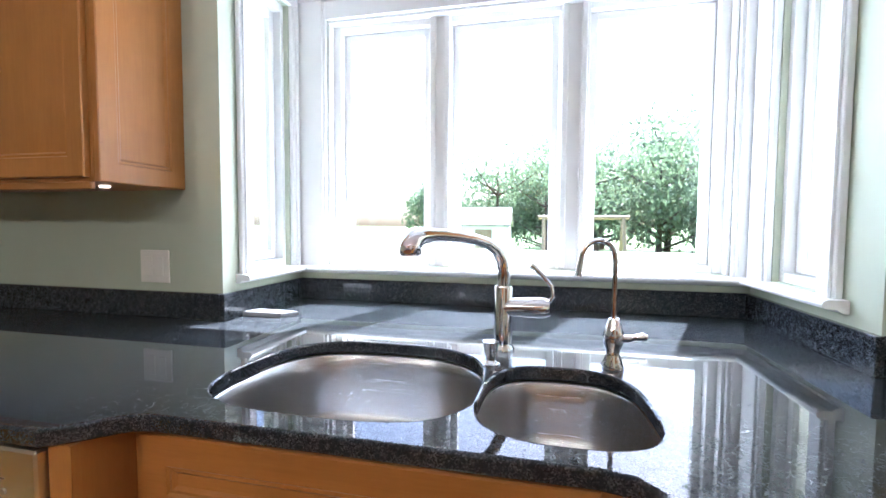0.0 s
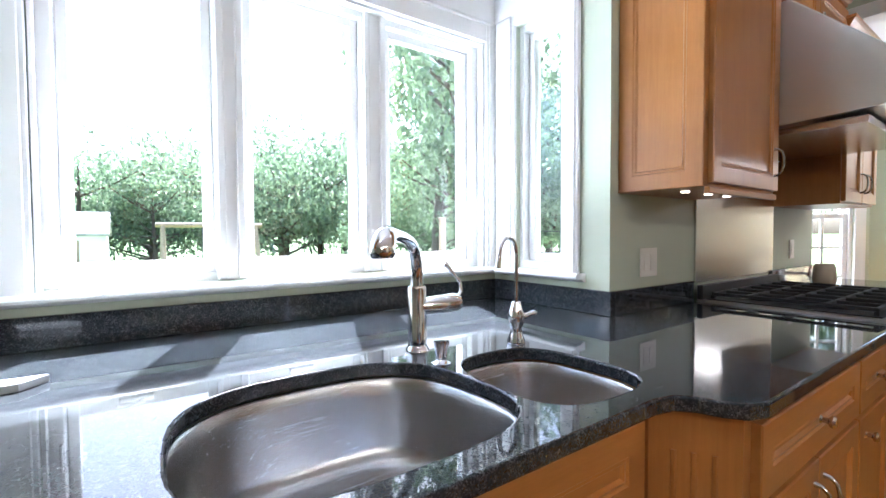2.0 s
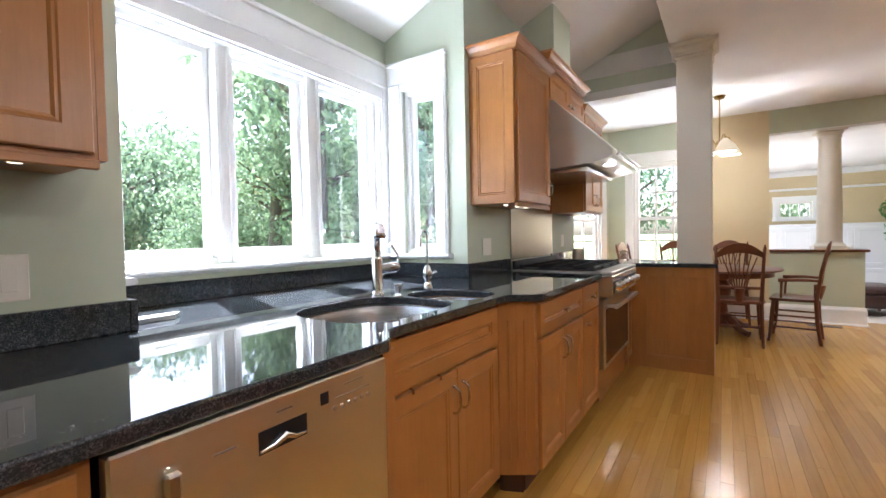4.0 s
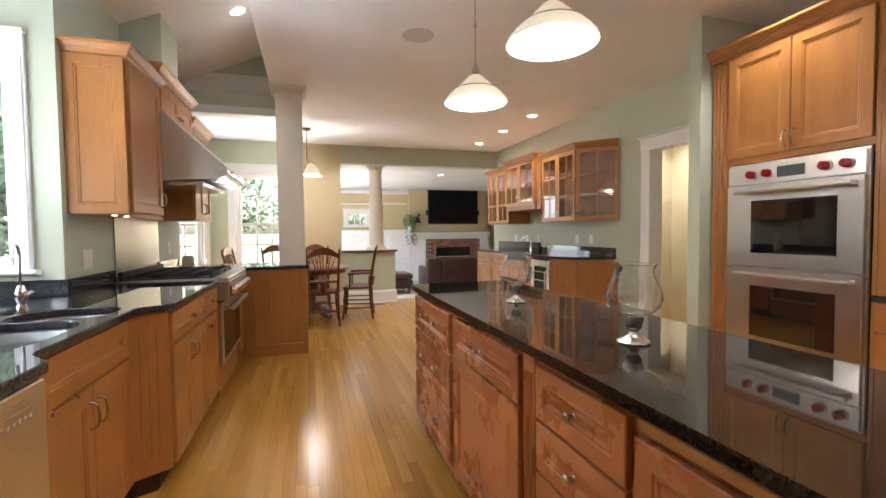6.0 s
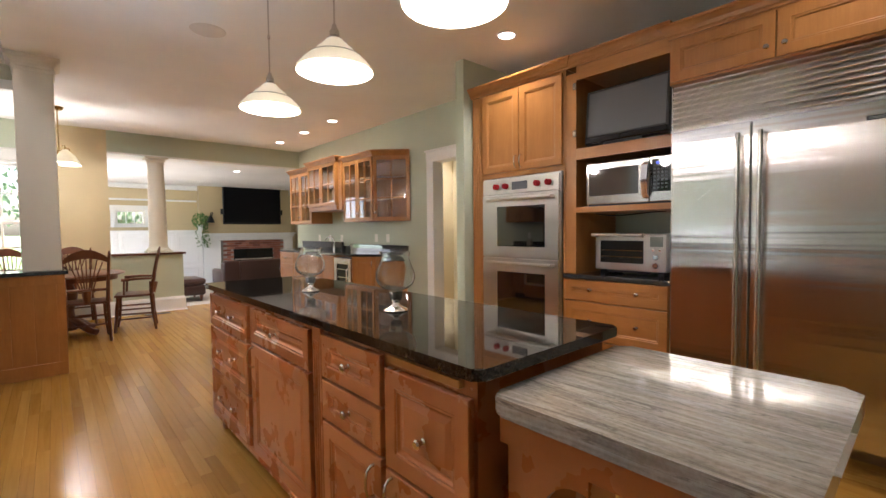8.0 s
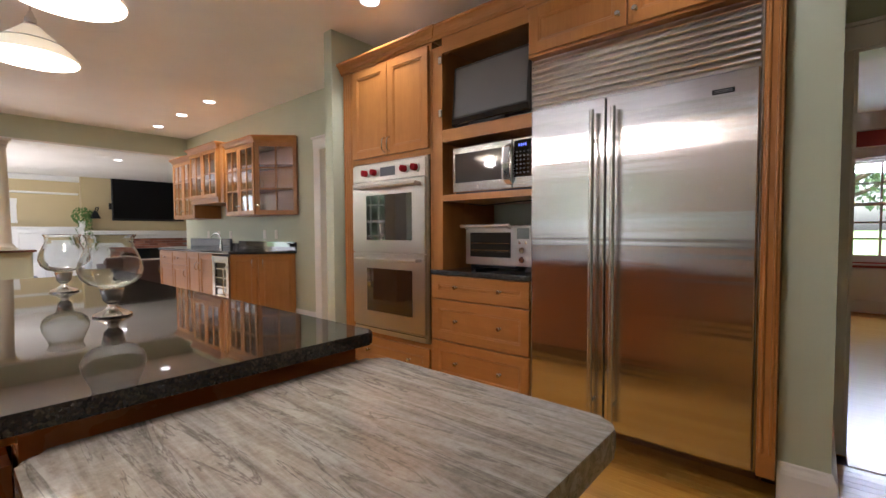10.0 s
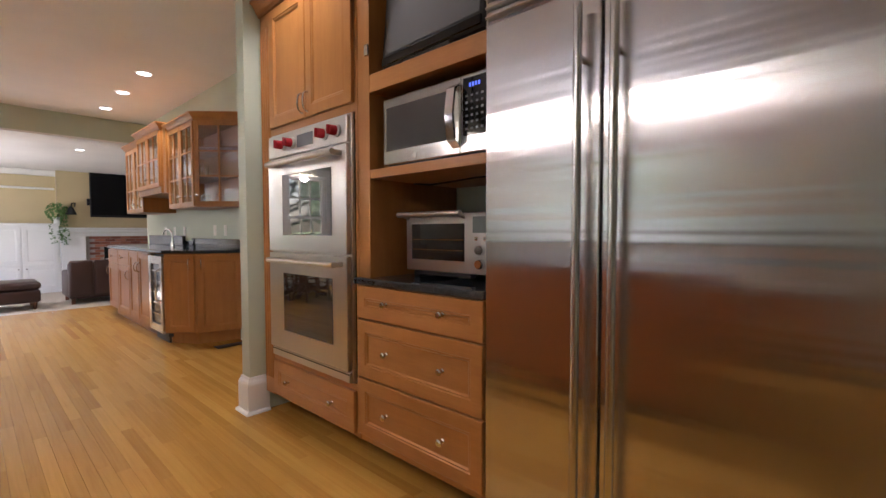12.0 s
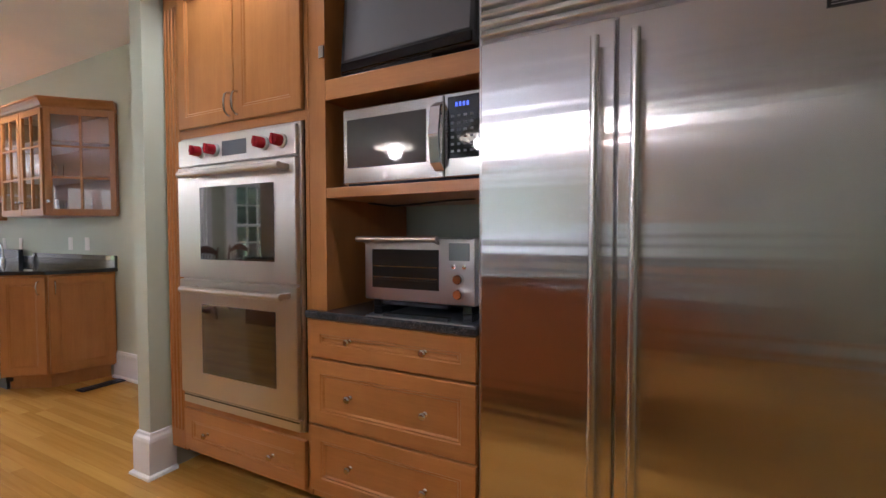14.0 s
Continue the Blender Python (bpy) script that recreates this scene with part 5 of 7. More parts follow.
for z0, z1, kz in ((0.665, 0.855, 0.765), (0.395, 0.655, 0.53), (0.125, 0.385, 0.255)):
    front(isl, "drawer_front", 0.010, 0.700, z0, z1, 0, IS, [("knob", 0.235, kz), ("knob", 0.475, kz)], 0.045, True)
front(isl, "drawer_front", 0.765, 1.425, 0.690, 0.855, 0, IS, [("knob", 1.09, 0.775)], 0.045, True)
front(isl, "door", 0.765, 1.425, 0.125, 0.680, 0, IS, [("pull", 0.800, 0.615)], 0.055, True)
pil = part("pilaster", boxes((1.450, 1.520, -0.012, 0.006, 0.095, 0.875), bevel=0.002), ISLAND, isl)
for xx in (1.467, 1.485, 1.503):
    part("flute", tube(bmesh.new(), [(xx, -0.012, 0.20), (xx, -0.012, 0.82)], 0.0055, 8), ISLAND, pil, "", 40)
front(isl, "drawer_front", 1.540, 1.925, 0.700, 0.858, 0, IS, [("knob", 1.735, 0.78)], 0.045, True)
front(isl, "drawer_front", 1.540, 1.925, 0.545, 0.690, 0, IS, [("knob", 1.735, 0.62)], 0.045, True)
front(isl, "door", 1.540, 1.925, 0.125, 0.535, 0, IS, [("pull", 1.885, 0.455)], 0.050, True)
part("cutting_board", boxes((1.955, 2.265, -0.012, 0.02, 0.842, 0.866), bevel=0.002), WOOD_H, isl, "pale pull-out cutting board")
front(isl, "door", 1.950, 2.305, 0.530, 0.828, 0, IS, [("knob", 2.130, 0.665)], 0.050, True)
front(isl, "door", 1.950, 2.305, 0.125, 0.520, 0, IS, [("pull", 1.985, 0.455)], 0.050, True)
for xx in (0.06, 1.40):
    part("foot", boxes((xx, xx + 0.05, 0.02, 0.08, 0.0, 0.088), bevel=0.004), ISLAND, isl)
bm = rings_panel(bmesh.new(), 0.02, ID - 0.02, 0.13, 0.86, panel_rings(0.06, True))
e = part("end_panel", bm, ISLAND, isl)
e.matrix_local = pose(0.006, ID, 0, 0, 0, -90)
it = thing("island_countertop", (0, 0, 0.8845), "polished dark brown granite counter on the island", "countertop")
part("slab", prism(bmesh.new(), rounded(-1.755, 0.640, -1.266, -0.598, 0.024), 0.0, 0.0305, 0.008), ISLETOP, it)

mt = thing("island_table", (-1.745, -0.66, 0), "lower table end of the island with a streaked stone top", "table", "", 180)
part("tabletop", prism(bmesh.new(), rounded(0.011, 0.592, -0.03, 0.607, 0.036), 0.812, 0.856, 0.011), MARBLE, mt, "thick streaked grey and beige stone top")
part("apron", boxes((0.002, 0.52, 0.02, 0.045, 0.725, 0.811)), ISLAND_H, mt)
part("apron", boxes((0.495, 0.52, 0.046, 0.56, 0.725, 0.811)), ISLAND_H, mt)
part("apron", boxes((0.002, 0.52, 0.5605, 0.585, 0.725, 0.811)), ISLAND_H, mt)


def arched(x0, x1, y, z0, z1, t):
    bm = bmesh.new()
    n = 14
    pts = [(x0, z0), (x0, z1), (x1, z1)]
    lo = [(x1, z1 - 0.05)]
    for i in range(n + 1):
        a = math.pi / 2 * i / n
        lo.append((x1 - 0.03 - (x1 - x0 - 0.10) * math.sin(a), z1 - 0.05 - (z1 - z0 - 0.10) * (1 - math.cos(a))))
    pts += lo + [(x0 + 0.06, z0)]
    a = [bm.verts.new((x, y, z)) for x, z in pts]
    b = [bm.verts.new((x, y + t, z)) for x, z in pts]
    bm.faces.new(a), bm.faces.new(b[::-1])
    for i in range(len(pts)):
        j = (i + 1) % len(pts)
        bm.faces.new([a[i], a[j], b[j], b[i]])
    return bm


part("bracket", arched(0.006, 0.22, 0.046, 0.42, 0.724, 0.022), ISLAND, mt, "curved wooden bracket")
part("end_panel", boxes((0.002, 0.022, 0.07, 0.56, 0.0, 0.72)), ISLAND, mt)
for lx, ly in ((0.455, 0.050), (0.455, 0.50)):
    bm = boxes((lx - 0.01, lx + 0.06, ly, ly + 0.06, 0.60, 0.7245), bevel=0.002)
    lathe(bm, [(0, 0), (0.022, 0), (0.030, 0.02), (0.024, 0.05), (0.034, 0.10), (0.036, 0.35), (0.030, 0.52), (0.038, 0.56), (0.032, 0.60), (0, 0.60)], 18, Matrix.Translation((lx + 0.025, ly + 0.03, 0)))
    part("leg", bm, ISLAND, mt, "turned wooden leg", 40)


def hurricane(x, y, z):
    ob = thing("hurricane_vase", (x, y, z), "clear glass hurricane vase on a silver foot", "vase", "island vases")
    part("foot", lathe(bmesh.new(), [(0, 0.0), (0.047, 0.0), (0.048, 0.004), (0.042, 0.009), (0.026, 0.016), (0.014, 0.026), (0.012, 0.034), (0.017, 0.040), (0.023, 0.046), (0.025, 0.060), (0.029, 0.076), (0.029, 0.081), (0, 0.081)], 28), SILVER, ob, "pedestal foot of polished silver", 40)
    prof = [(0.0, 0.0825), (0.030, 0.084), (0.055, 0.093), (0.072, 0.110), (0.079, 0.132), (0.076, 0.155), (0.067, 0.178), (0.058, 0.198), (0.055, 0.212), (0.057, 0.224), (0.063, 0.234)]
    inn = [(r - 0.0016, z_ + 0.0012) for r, z_ in prof[1:]]
    part("bowl", lathe(bmesh.new(), prof + inn[::-1] + [(0.0, 0.0845)], 36), GLASS, ob, "clear round glass bowl with a flared neck", 60)
    return ob


hv = hurricane(-0.215, -0.915, 0.9155)
copy_thing(hv, pose(-1.01, -0.905, 0.9155, 0, 0, 40))

# ---- lamps ----


def pendant(x, y, z_rim):
    ob = thing("pendant_lamp", (x, y, CZ), "lit frosted glass cone pendant on a nickel rod", "pendant lamp", "island pendants")
    top = z_rim - CZ + 0.205
    part("canopy", lathe(bmesh.new(), [(0, 0), (0.062, 0), (0.060, -0.012), (0.030, -0.026), (0.008, -0.034), (0, -0.034)], 24), NICKEL, ob, "", 40)
    part("rod", tube(bmesh.new(), [(0, 0, -0.03), (0, 0, top + 0.01)], 0.0045, 8), NICKEL, ob, "", 40)
    part("coupling", lathe(bmesh.new(), [(0, top + 0.24), (0.008, top + 0.24), (0.008, top + 0.22), (0, top + 0.22)], 12), NICKEL, ob, "", 40)
    part("socket", lathe(bmesh.new(), [(0, top + 0.02), (0.008, top + 0.02), (0.014, top + 0.0), (0.022, top - 0.012), (0.022, top - 0.035), (0.034, top - 0.045), (0.034, top - 0.055), (0, top - 0.055)], 18), NICKEL, ob, "", 40)
    r0 = top - 0.045
    prof = [(0.030, r0), (0.060, r0 - 0.030), (0.118, r0 - 0.082), (0.124, r0 - 0.088), (0.150, r0 - 0.112), (0.172, r0 - 0.140), (0.178, r0 - 0.152)]
    inn = [(r - 0.004, z - 0.002) for r, z in prof]
    part("shade", lathe(bmesh.new(), prof + inn[::-1] + [prof[0]], 40), SHADE, ob, "", 60)
    part("band", lathe(bmesh.new(), [(0.1225, r0 - 0.081), (0.1245, r0 - 0.083), (0.1265, r0 - 0.087), (0.1225, r0 - 0.0865)], 40), NICKEL, ob, "thin metal band round the shade", 40)
    part("bulb", lathe(bmesh.new(), [(0, r0 - 0.135), (0.028, r0 - 0.130), (0.047, r0 - 0.112), (0.052, r0 - 0.090), (0.046, r0 - 0.066), (0.020, r0 - 0.040), (0, r0 - 0.036)], 20), BULB, ob, "round glowing bulb", 60)
    return ob


def point(name, x, y, z, watts, colour=(1.0, 0.89, 0.72), r=0.05):
    ob = new(name, bpy.data.lights.new(name, "POINT"))
    ob.data.energy, ob.data.color, ob.data.shadow_soft_size = watts, colour, r
    ob.location = (x, y, z)
    return ob


PX = (0.248, -0.561, -1.37)
for px in PX:
    pendant(px, -0.90, 1.965)
    point("pendant_light", px, -0.90, 1.93, 1.8)


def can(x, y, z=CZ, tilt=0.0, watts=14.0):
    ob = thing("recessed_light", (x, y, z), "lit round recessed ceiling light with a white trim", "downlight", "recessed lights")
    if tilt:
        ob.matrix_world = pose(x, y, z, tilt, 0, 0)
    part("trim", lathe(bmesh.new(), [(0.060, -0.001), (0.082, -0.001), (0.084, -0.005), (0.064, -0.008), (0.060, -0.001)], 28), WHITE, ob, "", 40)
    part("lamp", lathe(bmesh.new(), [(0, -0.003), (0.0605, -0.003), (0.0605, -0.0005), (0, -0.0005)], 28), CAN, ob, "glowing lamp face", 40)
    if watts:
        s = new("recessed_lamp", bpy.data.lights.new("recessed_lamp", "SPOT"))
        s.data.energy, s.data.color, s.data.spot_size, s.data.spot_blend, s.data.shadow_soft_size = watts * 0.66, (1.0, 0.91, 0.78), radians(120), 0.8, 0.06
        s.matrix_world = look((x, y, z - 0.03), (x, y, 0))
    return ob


# the last one, near the refrigerator, is unseen and added to the row
for x, y, watts in ((3.097, -2.81, 14), (4.005, -2.81, 14), (4.961, -2.81, 14), (-0.175, -2.59, 10), (-2.2, -2.4, 4)):
    can(x, y, watts=watts)
can(2.02, 0.55, slope_z(0.55) - 0.004, -23.3, 5.0)
can(-1.2, 0.55, slope_z(0.55) - 0.004, -23.3, 5.0)
can(7.6, -2.9, 2.55)
can(8.8, -0.8, 2.55)
# unseen hall lamp, added because the hall beyond the doorway is lit
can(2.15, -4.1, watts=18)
sp = thing("ceiling_speaker", (1.23, -0.815, CZ), "round white flush ceiling speaker grille", "speaker")
part("grille", lathe(bmesh.new(), [(0, -0.005), (0.115, -0.005), (0.122, -0.003), (0.124, -0.0005), (0, -0.0005)], 36), paint("speaker_grille_paint", (0.62, 0.58, 0.52)), sp, "", 40)

# ---- wet bar ----
BYF, WYS = -2.83, -3.44
wb = thing("wet_bar_cabinet", (0, 0, 0), "honey cherry wet bar base with a clipped end", "cabinet")
endp = [(2.66, BYF), (2.39, -3.02), (2.27, WYS + 0.005)]
part("body", prism(bmesh.new(), [(5.47, WYS + 0.005), (5.35, -3.02), (5.08, BYF), (3.14, BYF), (3.14, WYS + 0.1), (2.67, WYS + 0.1), (2.67, BYF + 0.003)] + [(2.66, BYF)] + endp[1:], 0.11, 0.90), WOOD, wb)
part("toe_kick", prism(bmesh.new(), [(5.40, WYS + 0.02), (5.30, -3.05), (5.05, BYF - 0.06), (2.69, BYF - 0.06), (2.44, -3.05), (2.34, WYS + 0.02)], 0, 0.11), WOOD, wb)


def face_door(parent, a, b, z0, z1, hw=(), wood_set=None, glass_grid=None, kind="door"):
    """A door on an upright face that runs from plan point a to b (seen with a to the left)."""
    L = (Vector(b) - Vector(a)).length
    ang = math.degrees(math.atan2(b[1] - a[1], b[0] - a[0]))
    hold = pose(a[0], a[1], 0, 0, 0, ang)
    if glass_grid:
        cols, rows = glass_grid
        bm = bmesh.new()
        s = 0.048
        box(bm, 0.004, s, -0.02, 0, z0, z1, 0.002)
        box(bm, L - s, L - 0.004, -0.02, 0, z0, z1, 0.002)
        box(bm, s, L - s, -0.0195, 0, z1 - s, z1 - 0.0005)
        box(bm, s, L - s, -0.0195, 0, z0 + 0.0005, z0 + s)
        for i in range(1, cols):
            xc = s + (L - 2 * s) * i / cols
            box(bm, xc - 0.008, xc + 0.008, -0.018, -0.004, z0 + s, z1 - s)
        for i in range(1, rows):
            zc = z0 + s + (z1 - z0 - 2 * s) * i / rows
            box(bm, s, L - s, -0.0175, -0.0045, zc - 0.008, zc + 0.008)
        ob = part(kind, bm, (wood_set or (WOOD,))[0], parent)
        ob.matrix_local = hold
        for i in range(cols):
            for j in range(rows):
                p = part("pane", boxes((s + (L - 2 * s) * i / cols, s + (L - 2 * s) * (i + 1) / cols, -0.010, -0.008, z0 + s + (z1 - z0 - 2 * s) * j / rows, z0 + s + (z1 - z0 - 2 * s) * (j + 1) / rows)), PANE, ob)
                p.visible_shadow = False
    else:
        ob = part(kind, rings_panel(bmesh.new(), 0.006, L - 0.006, z0, z1, panel_rings(0.055)), WOOD if kind == "door" else WOOD_H, parent)
        ob.matrix_local = hold
    for what, hx, hz in hw:
        (knob if what == "knob" else pull)(ob, hx if hx >= 0 else L + hx, -0.019, hz)
    return ob


face_door(wb, (5.35, -3.02), (5.08, BYF), 0.125, 0.885)
face_door(wb, (2.66, BYF), (2.39, -3.02), 0.125, 0.885, [("pull", -0.045, 0.80)])
face_door(wb, (2.39, -3.02), (2.27, WYS + 0.01), 0.125, 0.885, [("pull", 0.045, 0.80)])
for a, b in ((3.56, 3.15), (3.97, 3.57)):
    face_door(wb, (a, BYF), (b, BYF), 0.125, 0.885, [("pull", 0.05 if a < 3.6 else -0.05, 0.72)])
for a, b in ((4.52, 3.98), (5.07, 4.53)):
    face_door(wb, (a, BYF), (b, BYF), 0.125, 0.70, [("pull", 0.05 if a > 4.8 else -0.05, 0.60)])
    face_door(wb, (a, BYF), (b, BYF), 0.715, 0.885, [("knob", 0.25, 0.80)], kind="drawer_front")
wc = thing("wine_cooler", (3.135, BYF + 0.004, 0), "under-counter wine cooler with a glass door", "wine cooler", "", 180)
part("cabinet", boxes((0.0, 0.46, 0.03, 0.50, 0.06, 0.875)), BLACK, wc)
d_ = part("door", boxes((0.0, 0.07, -0.02, 0.025, 0.10, 0.87), (0.39, 0.46, -0.02, 0.025, 0.10, 0.87), (0.07, 0.39, -0.0195, 0.0245, 0.79, 0.8695), (0.07, 0.39, -0.0195, 0.0245, 0.1005, 0.18), bevel=0.002), STEEL_V, wc)
part("glass", boxes((0.07, 0.39, -0.004, 0.002, 0.18, 0.79)), BLACKGLASS, d_)
for i in range(5):
    part("rack", boxes((0.075, 0.385, -0.010, -0.005, 0.27 + i * 0.11, 0.285 + i * 0.11), bevel=0.001), SILVER, wc)
part("handle", tube(bmesh.new(), [(0.415, -0.022, 0.42), (0.415, -0.06, 0.45), (0.415, -0.062, 0.72), (0.415, -0.022, 0.75)], 0.009, 10), STEEL_V, d_, "", 40)
part("toe_grille", boxes((0.02, 0.44, 0.04, 0.06, 0.0, 0.10)), BLACK, wc)
bc = thing("wet_bar_counter", (0, 0, 0.9005), "polished black granite wet bar counter", "countertop")
part("slab", prism(bmesh.new(), [(5.505, WYS + 0.003), (5.375, -3.00), (5.085, BYF + 0.03), (2.655, BYF + 0.03), (2.365, -3.00), (2.235, WYS + 0.003)], 0, 0.032, 0.006), GRANITE, bc)
part("backsplash", boxes((2.24, 3.75, WYS + 0.002, WYS + 0.022, 0.0325, 0.135), (3.751, 5.50, WYS + 0.002, WYS + 0.022, 0.0325, 0.10), bevel=0.002), GRANITE, bc)
part("raised_ledge", boxes((3.95, 5.45, WYS + 0.023, WYS + 0.06, 0.0325, 0.165), bevel=0.003), GRANITE, bc)
tp = thing("bar_faucet", (4.03, -3.29, 0.933), "slim chrome gooseneck bar faucet", "faucet")
part("body", lathe(bmesh.new(), [(0, 0), (0.024, 0), (0.022, 0.02), (0.016, 0.06), (0, 0.06)], 16), CHROME, tp, "", 40)
part("spout", tube(bmesh.new(), [(0, 0, 0.05), (0, 0, 0.13)] + [(0.0 + 0.12 * (1 - math.cos(radians(a))), 0.02 * (1 - math.cos(radians(a))), 0.13 + 0.085 * math.sin(radians(a))) for a in range(15, 166, 15)], 0.009, 10), CHROME, tp, "", 50)
for x, z in ((2.72, 1.13), (3.02, 1.13), (4.05, 1.12), (4.45, 1.12), (4.85, 1.12)):
    plate(x, WYS, z, 180, 1, "ivory outlet plate over the wet bar")
plate(1.40, -4.598, 0.35, 180, 1, "ivory outlet plate in the hall")


def glass_cabinet(x_left, x_right, z0, z1, front_y, doors, label, diag_end=None, rows=3, inside=True):
    """x_left is the far end, as one faces the wall."""
    ob = thing("glass_cabinet", (0, 0, 0), label, "cabinet", "glass wall cabinets")
    yb, t = WYS + 0.004, 0.018
    if diag_end:
        plan = [(x_left, yb), (x_left, front_y), (x_right, front_y), diag_end]
    else:
        plan = [(x_left, yb), (x_left, front_y), (x_right, front_y), (x_right, yb)]
    part("bottom", prism(bmesh.new(), plan, z0, z0 + t), WOOD_H, ob)
    part("top", prism(bmesh.new(), plan, z1 - t, z1), WOOD_H, ob)
    for f in ((0.36, 0.69) if rows == 3 else (0.5,)):
        part("shelf", prism(bmesh.new(), plan, z0 + (z1 - z0) * f, z0 + (z1 - z0) * f + 0.012), INNER, ob)
    part("back_panel", boxes((diag_end[0] if diag_end else x_right, x_left, yb, yb + 0.008, z0 + t, z1 - t)), INNER, ob)
    part("side_panel", boxes((x_left - t, x_left, yb + 0.009, front_y, z0 + t, z1 - t)), WOOD, ob)
    if not diag_end:
        part("side_panel", boxes((x_right, x_right + t, yb + 0.009, front_y, z0 + t, z1 - t)), WOOD, ob)
    n = doors
    for i in range(n):
        a = x_left + (x_right - x_left) * i / n
        b = x_left + (x_right - x_left) * (i + 1) / n
        face_door(ob, (a, front_y), (b, front_y), z0 + 0.006, z1 - 0.006, [("knob", -0.03 if i % 2 == 0 else 0.03, z0 + 0.11)], glass_grid=(2, rows))
    if diag_end:
        face_door(ob, (x_right, front_y), diag_end, z0 + 0.006, z1 - 0.006, [("knob", 0.03, z0 + 0.11)], glass_grid=(2, rows))
    path = [(x_left, yb), (x_left, front_y), (x_right, front_y)] + ([diag_end] if diag_end else [(x_right, yb)])
    part("crown", sweep(bmesh.new(), path, [(o, z + z1 - 0.008) for o, z in [(-0.02, 0.0)] + CROWN[1:-1] + [(-0.02, 0.082)]]), WOOD_H, ob, "stepped crown moulding")
    return ob


glass_cabinet(3.30, 2.52, 1.366, 2.225, -3.08, 2, "honey cherry glass-front cabinet with a clipped end", (2.18, WYS + 0.012))
glass_cabinet(4.35, 3.42, 1.62, 2.265, -3.02, 2, "shallow raised glass-front cherry cabinet over the bar sink", None, 2)
glass_cabinet(5.20, 4.37, 1.366, 2.225, -3.08, 2, "honey cherry glass-front cabinet at the far end")
part_holder = thing("cabinet_filler", (0, 0, 0), "cherry filler panel between the glass cabinets", "cabinet panel")
part("panel", boxes((3.302, 3.40, WYS + 0.004, -3.04, 1.55, 2.30), (3.42, 4.35, WYS + 0.004, -3.02, 1.555, 1.618), (4.352, 4.368, WYS + 0.004, -3.06, 1.366, 2.30)), WOOD, part_holder)


def glassware(x, y, z, r, h):
    ob = thing("drinking_glass", (x, y, z), "clear drinking glass standing in a cabinet", "glass", "glassware")
    part("cup", lathe(bmesh.new(), [(0, 0), (r * 0.8, 0), (r, h), (r - 0.003, h), (r * 0.75, 0.006), (0, 0.006)], 14), GLASS, ob, "", 50)
    return ob


g0 = glassware(2.62, -3.22, 1.385, 0.035, 0.12)
for x, y, z in ((2.74, -3.25, 1.385), (2.86, -3.22, 1.385), (2.95, -3.26, 1.385), (4.52, -3.22, 1.385), (4.66, -3.24, 1.385), (4.80, -3.22, 1.385), (2.70, -3.24, 1.688), (2.90, -3.24, 1.688)):
    copy_thing(g0, pose(x, y, z))
fv = thing("floor_register", (2.14, -3.26, 0.0), "dark metal floor vent beside the wet bar", "floor vent", "floor vents")
part("frame", boxes((-0.055, 0.055, -0.16, 0.16, 0.0008, 0.006), bevel=0.002), IRON, fv)
for i in range(12):
    part("slat", boxes((-0.042, 0.042, -0.146 + i * 0.025, -0.134 + i * 0.025, 0.0061, 0.008)), BLACK, fv)
copy_thing(fv, pose(5.45, -1.05, 0, 0, 0, 0))

# ---- dining ----


